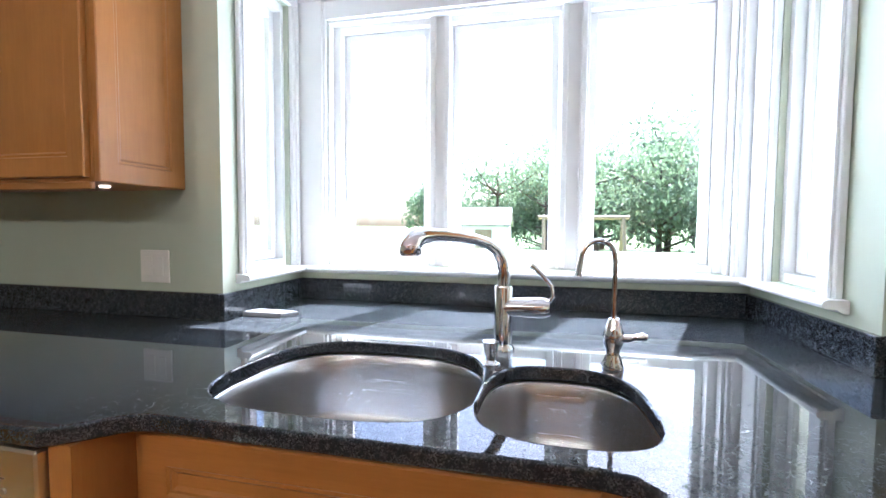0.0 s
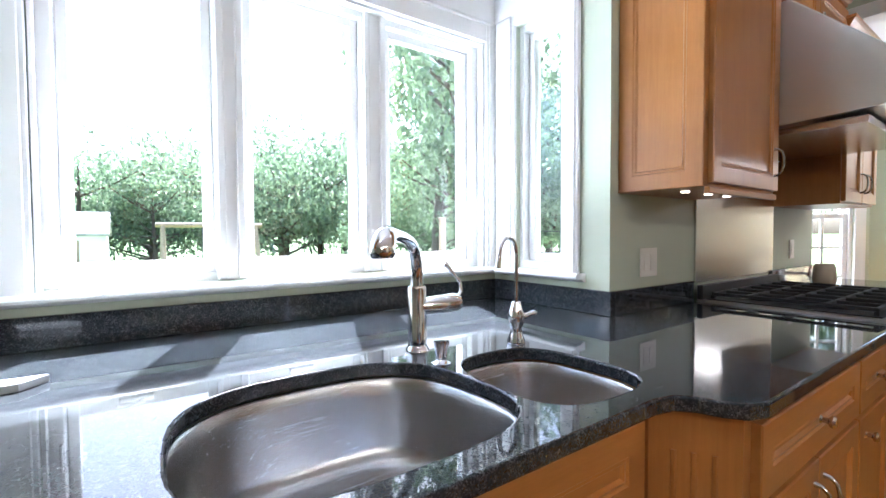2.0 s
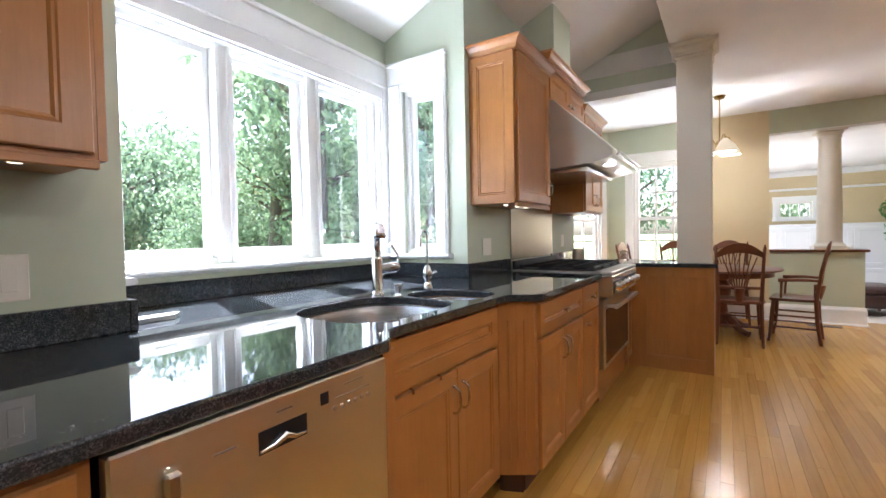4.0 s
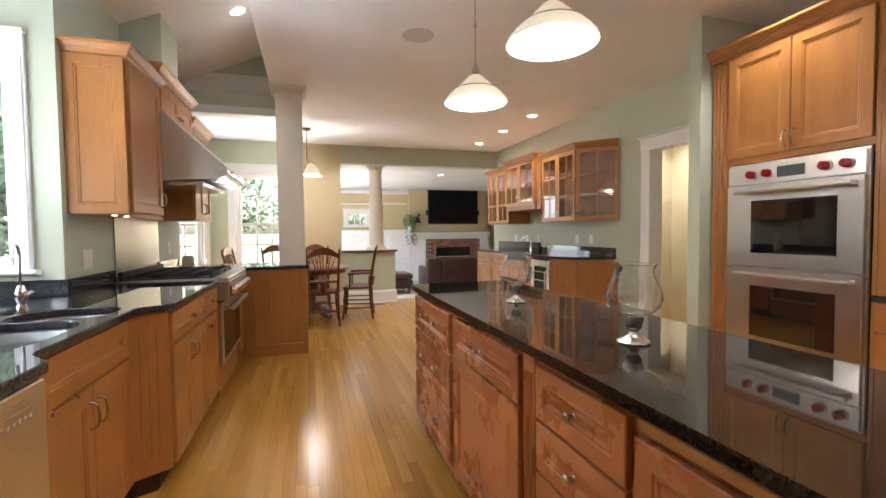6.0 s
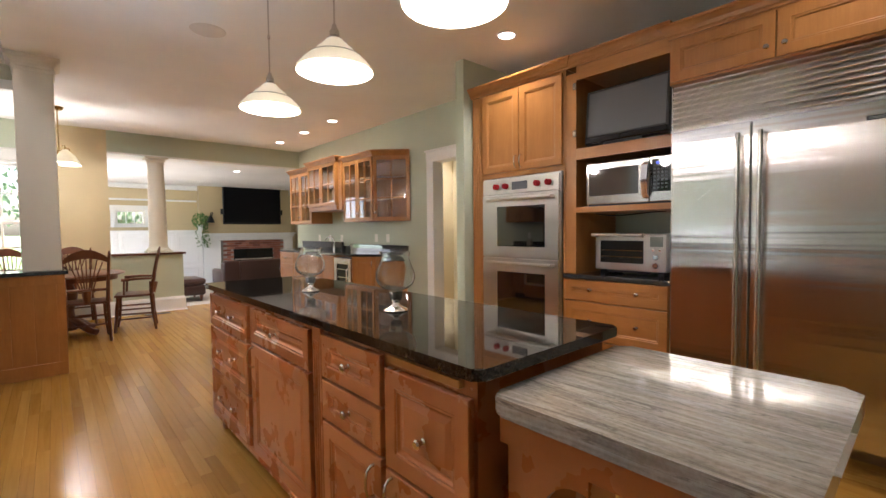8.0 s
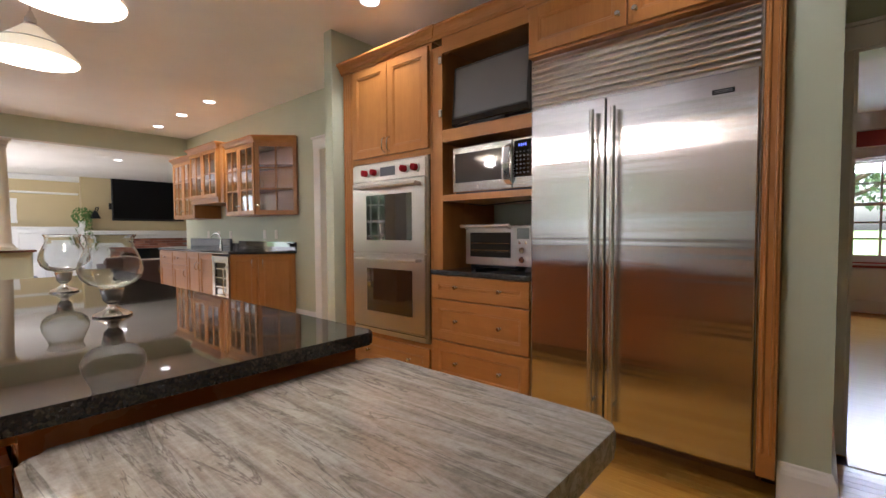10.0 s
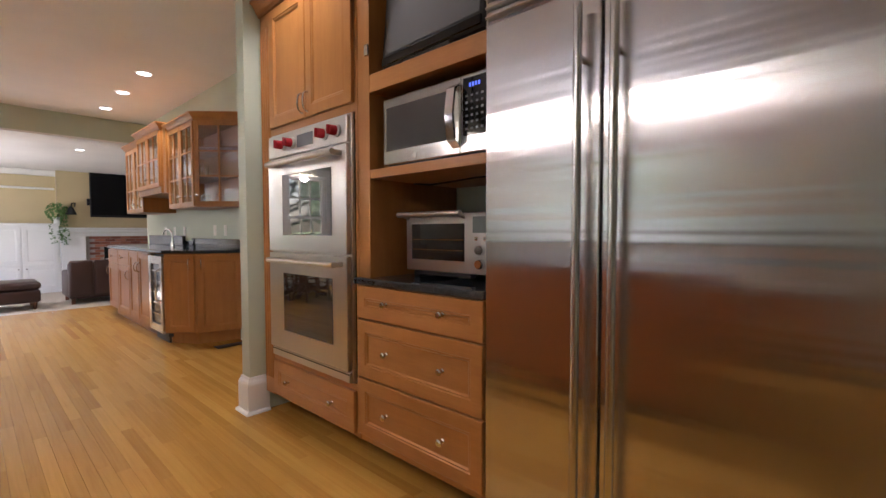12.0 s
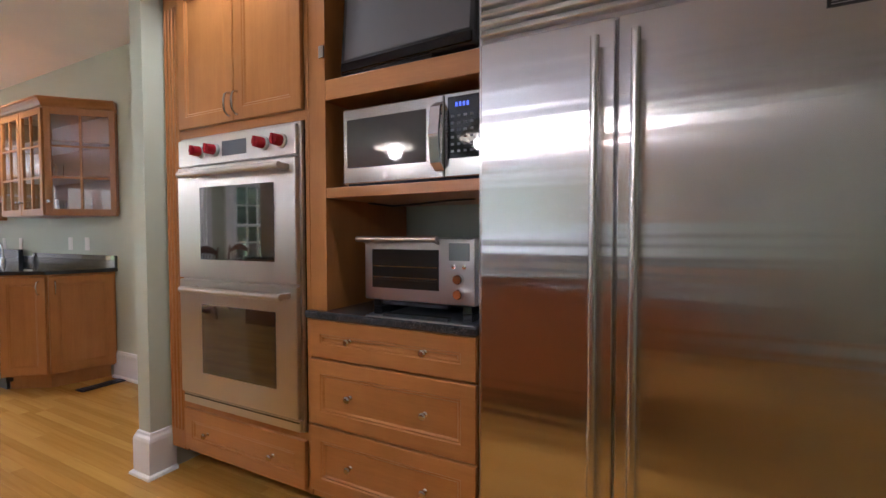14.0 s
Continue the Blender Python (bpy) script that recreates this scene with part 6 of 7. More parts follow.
def dining_chair():
    ob = thing("dining_chair", (0, 0, 0), "dark-stained wooden spindle-back dining chair", "chair", "dining chairs")
    part("seat", prism(bmesh.new(), [(-0.21, -0.20), (0.21, -0.20), (0.235, -0.10), (0.225, 0.10), (0.18, 0.21), (-0.18, 0.21), (-0.225, 0.10), (-0.235, -0.10)], 0.435, 0.465, 0.010), DARKWOOD, ob, "", 40)
    for sx in (-1, 1):
        part("front_leg", tube(bmesh.new(), [(sx * 0.215, -0.205, 0), (sx * 0.20, -0.185, 0.15), (sx * 0.19, -0.175, 0.30), (sx * 0.18, -0.165, 0.436)], [0.014, 0.019, 0.021, 0.016], 10), DARKWOOD, ob, "", 40)
        part("back_post", tube(bmesh.new(), [(sx * 0.20, 0.225, 0), (sx * 0.19, 0.195, 0.22), (sx * 0.185, 0.185, 0.45), (sx * 0.195, 0.225, 0.75), (sx * 0.205, 0.275, 1.00), (sx * 0.206, 0.282, 1.04)], [0.015, 0.019, 0.020, 0.017, 0.014, 0.006], 10), DARKWOOD, ob, "", 40)
        for z in (0.16, 0.28):
            part("stretcher", tube(bmesh.new(), [(sx * 0.203, -0.188, z), (sx * 0.195, 0.20, z)], 0.010, 8), DARKWOOD, ob, "", 40)
    for z in (0.14, 0.25):
        part("stretcher", tube(bmesh.new(), [(-0.20, -0.19, z), (0.20, -0.19, z)], 0.010, 8), DARKWOOD, ob, "", 40)
    part("stretcher", tube(bmesh.new(), [(-0.19, 0.20, 0.20), (0.19, 0.20, 0.20)], 0.010, 8), DARKWOOD, ob, "", 40)
    bm = bmesh.new()
    n = 12
    lo, hi = [], []
    for i in range(n + 1):
        u = -1 + 2 * i / n
        lo.append((u * 0.20, 0.255 + 0.012 * (1 - u * u), 0.905 + 0.055 * (1 - u * u)))
        hi.append((u * 0.20, 0.270 + 0.012 * (1 - u * u), 0.955 + 0.105 * (1 - u * u)))
    f = [[bm.verts.new((x, y + d, z)) for x, y, z in row] for row in (lo, hi) for d in (0.0, 0.018)]
    for i in range(n):
        for a, b in ((0, 2), (2, 3), (3, 1), (1, 0)):
            bm.faces.new([f[a][i], f[a][i + 1], f[b][i + 1], f[b][i]])
    for i in (0, n):
        bm.faces.new([f[k][i] for k in (0, 2, 3, 1)])
    part("crest_rail", bm, DARKWOOD, ob, "arched pressed crest rail", 40)
    part("lower_rail", tube(bmesh.new(), [(-0.19, 0.20, 0.60), (0.0, 0.208, 0.60), (0.19, 0.20, 0.60)], 0.016, 8), DARKWOOD, ob, "", 40)
    for i in range(7):
        u = (i - 3) / 3
        part("spindle", tube(bmesh.new(), [(u * 0.055, 0.208, 0.60), (u * 0.10, 0.24, 0.78), (u * 0.145, 0.262 + 0.01 * (1 - u * u), 0.915 + 0.05 * (1 - u * u))], [0.008, 0.0065, 0.006], 7), DARKWOOD, ob, "", 40)
    part("splat", tube(bmesh.new(), [(0, 0.19, 0.46), (0, 0.208, 0.60)], [0.035, 0.05], 8), DARKWOOD, ob, "", 40)
    return ob


ch = dining_chair()
ch.matrix_world = pose(4.08, -0.15, 0, 0, 0, 91)
copy_thing(ch, pose(4.47, -0.66, 0, 0, 0, 170))
copy_thing(ch, pose(5.18, 0.42, 0, 0, 0, -60))
copy_thing(ch, pose(4.70, 0.86, 0, 0, 0, -10))
copy_thing(ch, pose(5.34, -0.08, 0, 0, 0, -90))
arm = [c for c in scene.objects if c.name == "dining_chair.001"][0]
tagged(arm, "dark-stained spindle-back dining armchair beside the table")
for sx in (-1, 1):
    part("arm_rest", tube(bmesh.new(), [(sx * 0.195, 0.215, 0.66), (sx * 0.235, 0.05, 0.665), (sx * 0.245, -0.12, 0.655)], [0.013, 0.016, 0.020], 8), DARKWOOD, arm, "", 40)
    part("arm_post", tube(bmesh.new(), [(sx * 0.21, -0.10, 0.46), (sx * 0.24, -0.09, 0.655)], 0.012, 8), DARKWOOD, arm, "", 40)
tb = thing("dining_table", (4.62, 0.02, 0), "round dark wooden pedestal dining table", "table")
part("tabletop", lathe(bmesh.new(), [(0, 0.755), (0.58, 0.755), (0.60, 0.745), (0.60, 0.733), (0.575, 0.724), (0, 0.724)], 48), DARKWOOD, tb, "", 40)
part("skirt", lathe(bmesh.new(), [(0.52, 0.7235), (0.52, 0.665), (0.50, 0.665), (0.50, 0.7235)], 48), DARKWOOD, tb, "", 40)
part("pedestal", lathe(bmesh.new(), [(0, 0.06), (0.10, 0.06), (0.13, 0.12), (0.09, 0.20), (0.075, 0.30), (0.11, 0.42), (0.12, 0.50), (0.08, 0.60), (0.12, 0.68), (0.20, 0.7235), (0, 0.7235)], 24), DARKWOOD, tb, "", 40)
for k in range(4):
    a = radians(45 + 90 * k)
    part("foot", tube(bmesh.new(), [(0.06 * math.cos(a), 0.06 * math.sin(a), 0.20), (0.18 * math.cos(a), 0.18 * math.sin(a), 0.13), (0.30 * math.cos(a), 0.30 * math.sin(a), 0.05), (0.38 * math.cos(a), 0.38 * math.sin(a), 0.035)], [0.05, 0.045, 0.038, 0.034], 10), DARKWOOD, tb, "", 50)

cl = thing("dining_chandelier", (4.55, 0.02, CZ), "brass chandelier with white bell glass shades", "chandelier")
BRASS = metal("aged_brass", (0.45, 0.32, 0.14), 0.25)
part("rod", tube(bmesh.new(), [(0, 0, -0.001), (0, 0, -0.55)], 0.008, 8), BRASS, cl, "", 40)
part("canopy", lathe(bmesh.new(), [(0, 0), (0.065, 0), (0.05, -0.03), (0, -0.035)], 20), BRASS, cl, "", 40)
part("hub", lathe(bmesh.new(), [(0, -0.50), (0.03, -0.52), (0.045, -0.57), (0.02, -0.62), (0, -0.64)], 18), BRASS, cl, "", 40)
for k in range(3):
    a = radians(120 * k + 200)
    c, s_ = math.cos(a), math.sin(a)
    am = part("arm", tube(bmesh.new(), [(0.03 * c, 0.03 * s_, -0.57), (0.09 * c, 0.09 * s_, -0.46), (0.15 * c, 0.15 * s_, -0.47), (0.16 * c, 0.16 * s_, -0.52)], 0.006, 8), BRASS, cl, "", 40)
    part("glass_shade", lathe(bmesh.new(), [(0.020, -0.52), (0.05, -0.545), (0.085, -0.61), (0.105, -0.665), (0.110, -0.672), (0.100, -0.663), (0.046, -0.55), (0.018, -0.525), (0.020, -0.52)], 24, Matrix.Translation((0.16 * c, 0.16 * s_, 0))), SHADE, am, "white bell glass shade", 50)
    part("bulb", lathe(bmesh.new(), [(0, -0.535), (0.025, -0.56), (0.028, -0.60), (0, -0.625)], 12, Matrix.Translation((0.16 * c, 0.16 * s_, 0))), BULB, am, "", 50)
point("chandelier_light", 4.55, 0.02, 2.02, 4.5)
vs = thing("ceramic_crock", (2.60, 1.12, 0.916), "small cream ceramic crock on the counter", "crock")
part("pot", lathe(bmesh.new(), [(0, 0), (0.045, 0), (0.055, 0.04), (0.05, 0.11), (0.042, 0.13), (0.037, 0.128), (0, 0.06)], 18), paint("crock_glaze", (0.55, 0.47, 0.35), 0.3), vs, "", 50)

# ---- family room, one step down ----
FZ, FC, FX = -0.27, 2.55, 11.5
setting("family_room_floor", boxes((5.95, FX + 0.2, -5.8, 0.15, FZ - 0.1, FZ)), CARPET, "beige carpet in the sunken family room")
setting("step_riser", boxes((5.935, 5.95, -3.44, -1.45, FZ, -0.003)), WHITE, "white riser of the step down")
setting("family_room_ceiling", boxes((EX1, FX + 0.2, -5.8, 0.15, FC, FC + 0.3)), CEIL, "white family room ceiling")
wall_x("wall_family_east", FX, FX + 0.14, -5.8, 0.15, FZ, FC, TAN, [(-1.72, -1.10, 1.46, 1.84)], "tan family room wall with a small window")
wall_y("wall_family_south", -5.94, -5.8, EX1, FX + 0.14, FZ, FC, TAN, (), "tan family room side wall")
# opening is made up, only to let the fill lamp in
wall_y("wall_family_north", 0.15, 0.249, EX1, FX + 0.14, FZ, FC, TAN, [(7.6, 10.0, 0.6, 2.2)], "tan family room wall with an unseen opening added for light")
wall_x("wall_family_west", EX0 + 0.02, EX1, -5.8, -3.58, FZ, FC, GREEN, (), "green family room return wall")
sw_ = thing("window_6", (FX, -1.41, 0), "small white transom window", "window", kind="structure")
sw_.matrix_world = pose(FX, -1.41, 0, 0, 0, -90)
sash(sw_, -0.31, 0.31, 1.46, 1.84, 0.05, 0.04, 3, 1)
part("casing", boxes((-0.42, -0.31, -0.02, -0.001, 1.46, 1.84), (0.31, 0.42, -0.02, -0.001, 1.46, 1.84), (-0.43, 0.43, -0.024, -0.001, 1.84, 1.97), (-0.43, 0.43, -0.03, -0.001, 1.40, 1.46), bevel=0.003), WHITE, sw_)
setting("family_crown", boxes((FX - 0.09, FX - 0.001, -5.8, 0.15, FC - 0.13, FC - 0.001), bevel=0.02), WHITE, "white crown moulding")
setting("soffit_trim", boxes((FX - 0.05, FX - 0.002, -2.95, 0.14, 2.10, 2.15), bevel=0.01), WHITE, "white picture rail in the alcove")
bic = thing("built_in_cabinets", (FX - 0.40, 0, FZ), "white built-in cupboards beside the fireplace", "built-in cupboards")
part("body", boxes((0.0, 0.395, -2.98, 0.13, 0.0, 1.55)), WHITE, bic)
part("top", boxes((-0.03, 0.395, -2.98, 0.13, 1.551, 1.585), bevel=0.004), WHITE, bic)
for i in range(5):
    y0 = -2.94 + i * 0.62
    for z0, z1 in ((0.08, 0.62), (0.66, 1.50)):
        d_ = part("door", rings_panel(bmesh.new(), 0.0, 0.59, z0, z1, panel_rings(0.07)), WHITE, bic)
        d_.matrix_local = pose(0, y0 + 0.59, 0, 0, 0, -90)
        if z0 < 0.5:
            knob(d_, 0.54 if i % 2 else 0.05, -0.019, 0.56)
fpl = thing("fireplace", (FX - 0.45, -4.29, FZ), "white fireplace surround with a red brick face", "fireplace")
part("chimney_breast", boxes((0.20, 0.445, -1.25, 1.32, 1.50, FC - FZ - 0.002)), TAN, fpl)
part("surround", boxes((0.0, 0.445, 0.85, 1.30, 0.0, 1.28), (0.0, 0.445, -1.25, -0.98, 0.0, 1.28), (0.0, 0.445, -1.25, 1.30, 1.285, 1.36), bevel=0.004), WHITE, fpl)
part("mantel_shelf", boxes((-0.10, 0.445, -1.32, 1.36, 1.44, 1.49), (-0.06, 0.445, -1.28, 1.33, 1.365, 1.4395), bevel=0.008), WHITE, fpl, "deep white mantel shelf")
part("brick_backing", boxes((0.06, 0.44, -0.975, 0.845, 0.0, 1.28)), material("mortar", (0.35, 0.32, 0.29), 0.9), fpl)
part("firebox", boxes((0.030, 0.055, -0.62, 0.50, 0.66, 1.02)), BLACKGLASS, fpl, "dark glass firebox")
part("firebox_trim", boxes((0.022, 0.03, -0.60, 0.48, 0.70, 0.74)), STEEL, fpl)
BRICK = material("red_brick", (0.30, 0.11, 0.07), 0.85)
rb = node(BRICK, "ShaderNodeObjectInfo")
base(BRICK, ramp(BRICK, rb.outputs["Random"], [(0.0, (0.20, 0.075, 0.05)), (0.5, (0.31, 0.12, 0.075)), (1.0, (0.40, 0.18, 0.12))]))
bme = finish(boxes((0.0, 0.03, -0.098, 0.098, -0.028, 0.028), bevel=0.003), "brick", BRICK)
for r in range(20):
    z = 0.032 + r * 0.064
    for c in range(9):
        y = -0.87 + c * 0.206 + (0.103 if r % 2 else 0.0)
        if y > 0.75 or (-0.66 < y < 0.56 and 0.64 < z < 1.05):
            continue
        b_ = new("brick", bme)
        b_.parent = fpl
        b_.location = (0.034, y, z)
ft = thing("wall_television", (FX - 0.29, -4.465, 1.48), "large black flat television over the mantel", "television")
part("cabinet", boxes((-0.05, 0.03, -0.76, 0.90, 0.0, 1.09), bevel=0.01), BLACK, ft)
part("screen", boxes((-0.053, -0.0495, -0.74, 0.88, 0.05, 1.07)), SCREEN, ft, "black switched-off screen")
for sy in (-0.79, 0.93):
    part("speaker", boxes((-0.03, 0.03, sy - 0.03, sy + 0.03, 0.28, 0.44), bevel=0.006), BLACK, ft)
sc_ = thing("wall_sconce", (FX - 0.255, -3.28, 1.62), "dark bronze swing-arm wall sconce", "wall lamp")
part("arm", tube(bmesh.new(), [(0.0, 0, 0.10), (-0.10, 0, 0.18), (-0.22, 0.08, 0.17), (-0.25, 0.10, 0.08)], 0.012, 8), IRON, sc_, "", 40)
part("shade", lathe(bmesh.new(), [(0.02, 0.09), (0.05, 0.05), (0.11, -0.10), (0.10, -0.10), (0.015, 0.085), (0.02, 0.09)], 16, Matrix.Translation((-0.25, 0.10, 0))), IRON, sc_, "", 40)
LEAF = material("green_leaf", (0.10, 0.20, 0.045), 0.5)


def leaf_cloud(bm, rng, centre, radius, count, size, squash=1.0):
    for _ in range(count):
        while True:
            p = Vector((rng.uniform(-1, 1), rng.uniform(-1, 1), rng.uniform(-1, 1)))
            if p.length < 1:
                break
        p = Vector(centre) + Vector((p.x, p.y, p.z * squash)) * radius
        m = Euler((rng.uniform(0, 6.3), rng.uniform(0, 6.3), rng.uniform(0, 6.3))).to_matrix()
        s = size * rng.uniform(0.6, 1.3)
        q = [bm.verts.new(p + m @ Vector(c)) for c in ((-0.5 * s, 0, 0), (0, -0.3 * s, 0.06 * s), (0.55 * s, 0, 0), (0, 0.3 * s, 0.06 * s))]
        bm.faces.new(q)


rng = random.Random(7)
pp = thing("mantel_plant", (FX - 0.42, -2.95, FZ + 1.586), "trailing green pot plant on the mantel end", "plant")
part("pot", lathe(bmesh.new(), [(0, 0), (0.07, 0), (0.09, 0.14), (0.08, 0.14), (0, 0.03)], 16), WHITE, pp, "", 40)
bm = bmesh.new()
leaf_cloud(bm, rng, (-0.02, 0, 0.26), 0.22, 260, 0.07)
for k in range(5):
    y = rng.uniform(-0.14, 0.14)
    for i in range(14):
        leaf_cloud(bm, rng, (-0.14, y + 0.02 * i * rng.uniform(-1, 1) * 0.3, 0.12 - i * 0.045), 0.03, 3, 0.05)
part("foliage", bm, LEAF, pp, "trailing green leaves")


def soft_box(x0, x1, y0, y1, z0, z1, b=0.05):
    return box(bmesh.new(), x0, x1, y0, y1, z0, z1, b, 3)


sf = thing("leather_sofa", (8.5, -2.80, FZ), "dark brown leather sofa seen from behind", "sofa")
part("back", soft_box(0.0, 0.24, -1.36, -0.005, 0.10, 0.80, 0.05), LEATHER, sf, "", 40)
part("back_cushion", soft_box(-0.03, 0.06, -0.37, -0.01, 0.14, 0.84, 0.04), LEATHER, sf, "", 40)
part("back_cushion", soft_box(-0.03, 0.06, -1.35, -0.385, 0.14, 0.84, 0.04), LEATHER, sf, "", 40)
part("seat", soft_box(0.241, 0.95, -1.30, -0.172, 0.12, 0.46, 0.06), LEATHER, sf, "", 40)
part("arm", soft_box(0.12, 0.98, -0.17, 0.0, 0.10, 0.62, 0.05), LEATHER, sf, "", 40)
for fx in (0.06, 0.85):
    for fy in (-1.30, -0.10):
        part("foot", boxes((fx, fx + 0.06, fy, fy + 0.06, 0, 0.11)), DARKWOOD, sf)
ot = thing("leather_ottoman", (8.72, -1.92, FZ), "dark brown leather ottoman on turned feet", "ottoman")
part("base", soft_box(-0.42, 0.42, -0.47, 0.47, 0.13, 0.36, 0.05), LEATHER, ot, "", 40)
part("cushion", soft_box(-0.43, 0.43, -0.48, 0.48, 0.362, 0.50, 0.06), LEATHER, ot, "", 40)
for fx in (-0.36, 0.30):
    for fy in (-0.39, 0.39):
        part("foot", lathe(bmesh.new(), [(0, 0), (0.022, 0), (0.038, 0.13), (0, 0.13)], 10, Matrix.Translation((fx + 0.03, fy, 0))), DARKWOOD, ot)
cu = thing("cushion", (8.85, -1.66, FZ + 0.501), "grey throw cushion lying on the ottoman", "cushion", turn=10)
part("pad", soft_box(-0.20, 0.20, -0.16, 0.16, 0.0, 0.12, 0.055), FABRIC, cu, "", 60)

# ---- front room beyond the cased opening ----
setting("front_room_ceiling", boxes((-7.0, 0.0, -9.2, -3.72, CZ, CZ + 0.2)), CEIL, "white front room ceiling")
wall_y("wall_front_far", -9.14, -9.0, -7.0, 0.0, 0, CZ, RED, [(-3.95, -2.80, 0.70, 2.14)], "red front room wall with a window")
wall_x("wall_front_east", -1.0, -0.86, -9.0, -3.58, 0, CZ, RED, (), "red front room side wall")
wall_x("wall_front_west", -7.0, -6.86, -9.0, -3.58, 0, CZ, RED, (), "red front room side wall")
wall_y("wall_front_north", -3.72, -3.585, -7.0, -4.34, 0, CZ, RED, (), "front room wall")
tall_window("window_7", pose(-3.375, -9.0, 0, 0, 0, 180), 1.15, 0.70, 2.14, "white divided front room window", 0.12)
setting("front_wainscot", boxes((-6.86, -1.0, -8.999, -8.975, 0.0, 0.62), (-6.86, -1.0, -8.999, -8.94, 0.0, 0.16), (-6.86, -1.0, -8.999, -8.90, CZ - 0.24, CZ - 0.001)), WHITE, "white wainscot and crown in the front room")
setting("front_room_floor", boxes((-6.9, 0.0, -9.0, -3.58, -0.012, -0.001)), OAK_REST, "polished oak floor of the front room")
setting("threshold_front_room", boxes((-3.735, -2.695, -3.579, -3.441, -0.012, 0.004), bevel=0.003), OAK_REST, "oak threshold in the wide opening")
setting("hall_floor", boxes((0.0, 2.74, -4.6, -3.445, -0.012, -0.001)), OAK_REST, "oak hall floor")

# ---- outdoors ----
LAWN = material("lawn_grass", (0.10, 0.16, 0.04), 0.9)
base(LAWN, ramp(LAWN, noise_tex(LAWN, coords(LAWN), 1.2, 6.0, 0.7), [(0.3, (0.07, 0.12, 0.03)), (0.6, (0.13, 0.20, 0.05)), (0.8, (0.20, 0.22, 0.08))]))
bm = bmesh.new()
bm.faces.new([bm.verts.new(p) for p in ((-900, -900, -0.62), (900, -900, -0.62), (900, 900, -0.62), (-900, 900, -0.62))])
setting("ground", bm, LAWN, "sunlit lawn round the house")
# pale paving added to bounce sunlight up through the windows
PAVING = material("pale_flagstone", (0.52, 0.49, 0.44), 0.85)
base(PAVING, ramp(PAVING, noise_tex(PAVING, coords(PAVING), 1.6, 6.0, 0.65), [(0.3, (0.42, 0.39, 0.34)), (0.7, (0.60, 0.57, 0.52))]))
setting("patio", boxes((-6.0, 5.93, 2.40, 8.6, -0.70, -0.60), (5.94, 14.0, 0.28, 5.6, -0.70, -0.60), bevel=0.01), PAVING, "pale flagstone paving added behind the house to bounce light indoors")
BARK = material("tree_bark", (0.09, 0.065, 0.045), 0.9)
bump(BARK, noise_tex(BARK, coords(BARK, (8, 8, 1.5)), 3.0, 4.0), 0.6, 0.02)


def foliage(name, a, b):
    m = material(name, a, 0.55)
    g = node(m, "ShaderNodeNewGeometry")
    base(m, ramp(m, g.outputs["Random Per Island"], [(0.0, a), (1.0, b)]))
    tl, mx = node(m, "ShaderNodeBsdfTranslucent"), node(m, "ShaderNodeMixShader")
    link(m, m.node_tree.nodes["Principled BSDF"].inputs["Base Color"].links[0].from_socket, tl.inputs[0])
    mx.inputs[0].default_value = 0.5
    link(m, m.node_tree.nodes["Principled BSDF"].outputs[0], mx.inputs[1])
    link(m, tl.outputs[0], mx.inputs[2])
    link(m, mx.outputs[0], m.node_tree.nodes["Material Output"].inputs["Surface"])
    return m


FOL = foliage("summer_leaves", (0.11, 0.16, 0.085), (0.22, 0.29, 0.16))


def tree(seed, height, spread, low=0.25):
    rng = random.Random(seed)
    ob = thing("tree", (0, 0, 0), "leafy green deciduous tree behind the house", "tree", "garden trees")
    bm = bmesh.new()
    top = Vector((rng.uniform(-0.3, 0.3), rng.uniform(-0.3, 0.3), height * 0.8))
    tube(bm, [(0, 0, -0.1), tuple(top * 0.3), tuple(top * 0.7), tuple(top)], [height * 0.028, height * 0.022, height * 0.012, 0.03], 9)
    lv = bmesh.new()
    for k in range(16):
        f = rng.uniform(low, 1.0)
        a = rng.uniform(0, 6.28)
        st = top * f * 0.9
        reach = spread * rng.uniform(0.45, 1.0) * (1.15 - 0.6 * f)
        en = st + Vector((math.cos(a) * reach, math.sin(a) * reach, rng.uniform(0.05, 0.25) * height))
        tube(bm, [tuple(st), tuple((st + en) / 2 + Vector((0, 0, -0.1))), tuple(en)], [0.07, 0.05, 0.02], 6)
        leaf_cloud(lv, rng, tuple(en), spread * rng.uniform(0.28, 0.42), 190, 0.21, 0.75)
        leaf_cloud(lv, rng, tuple((st + en) / 2), spread * rng.uniform(0.2, 0.3), 70, 0.20, 0.75)
    leaf_cloud(lv, rng, tuple(top + Vector((0, 0, height * 0.1))), spread * 0.4, 240, 0.21)
    part("trunk", bm, BARK, ob, "", 40)
    part("crown", lv, FOL, ob, "open crown of many small leaves")
    return ob


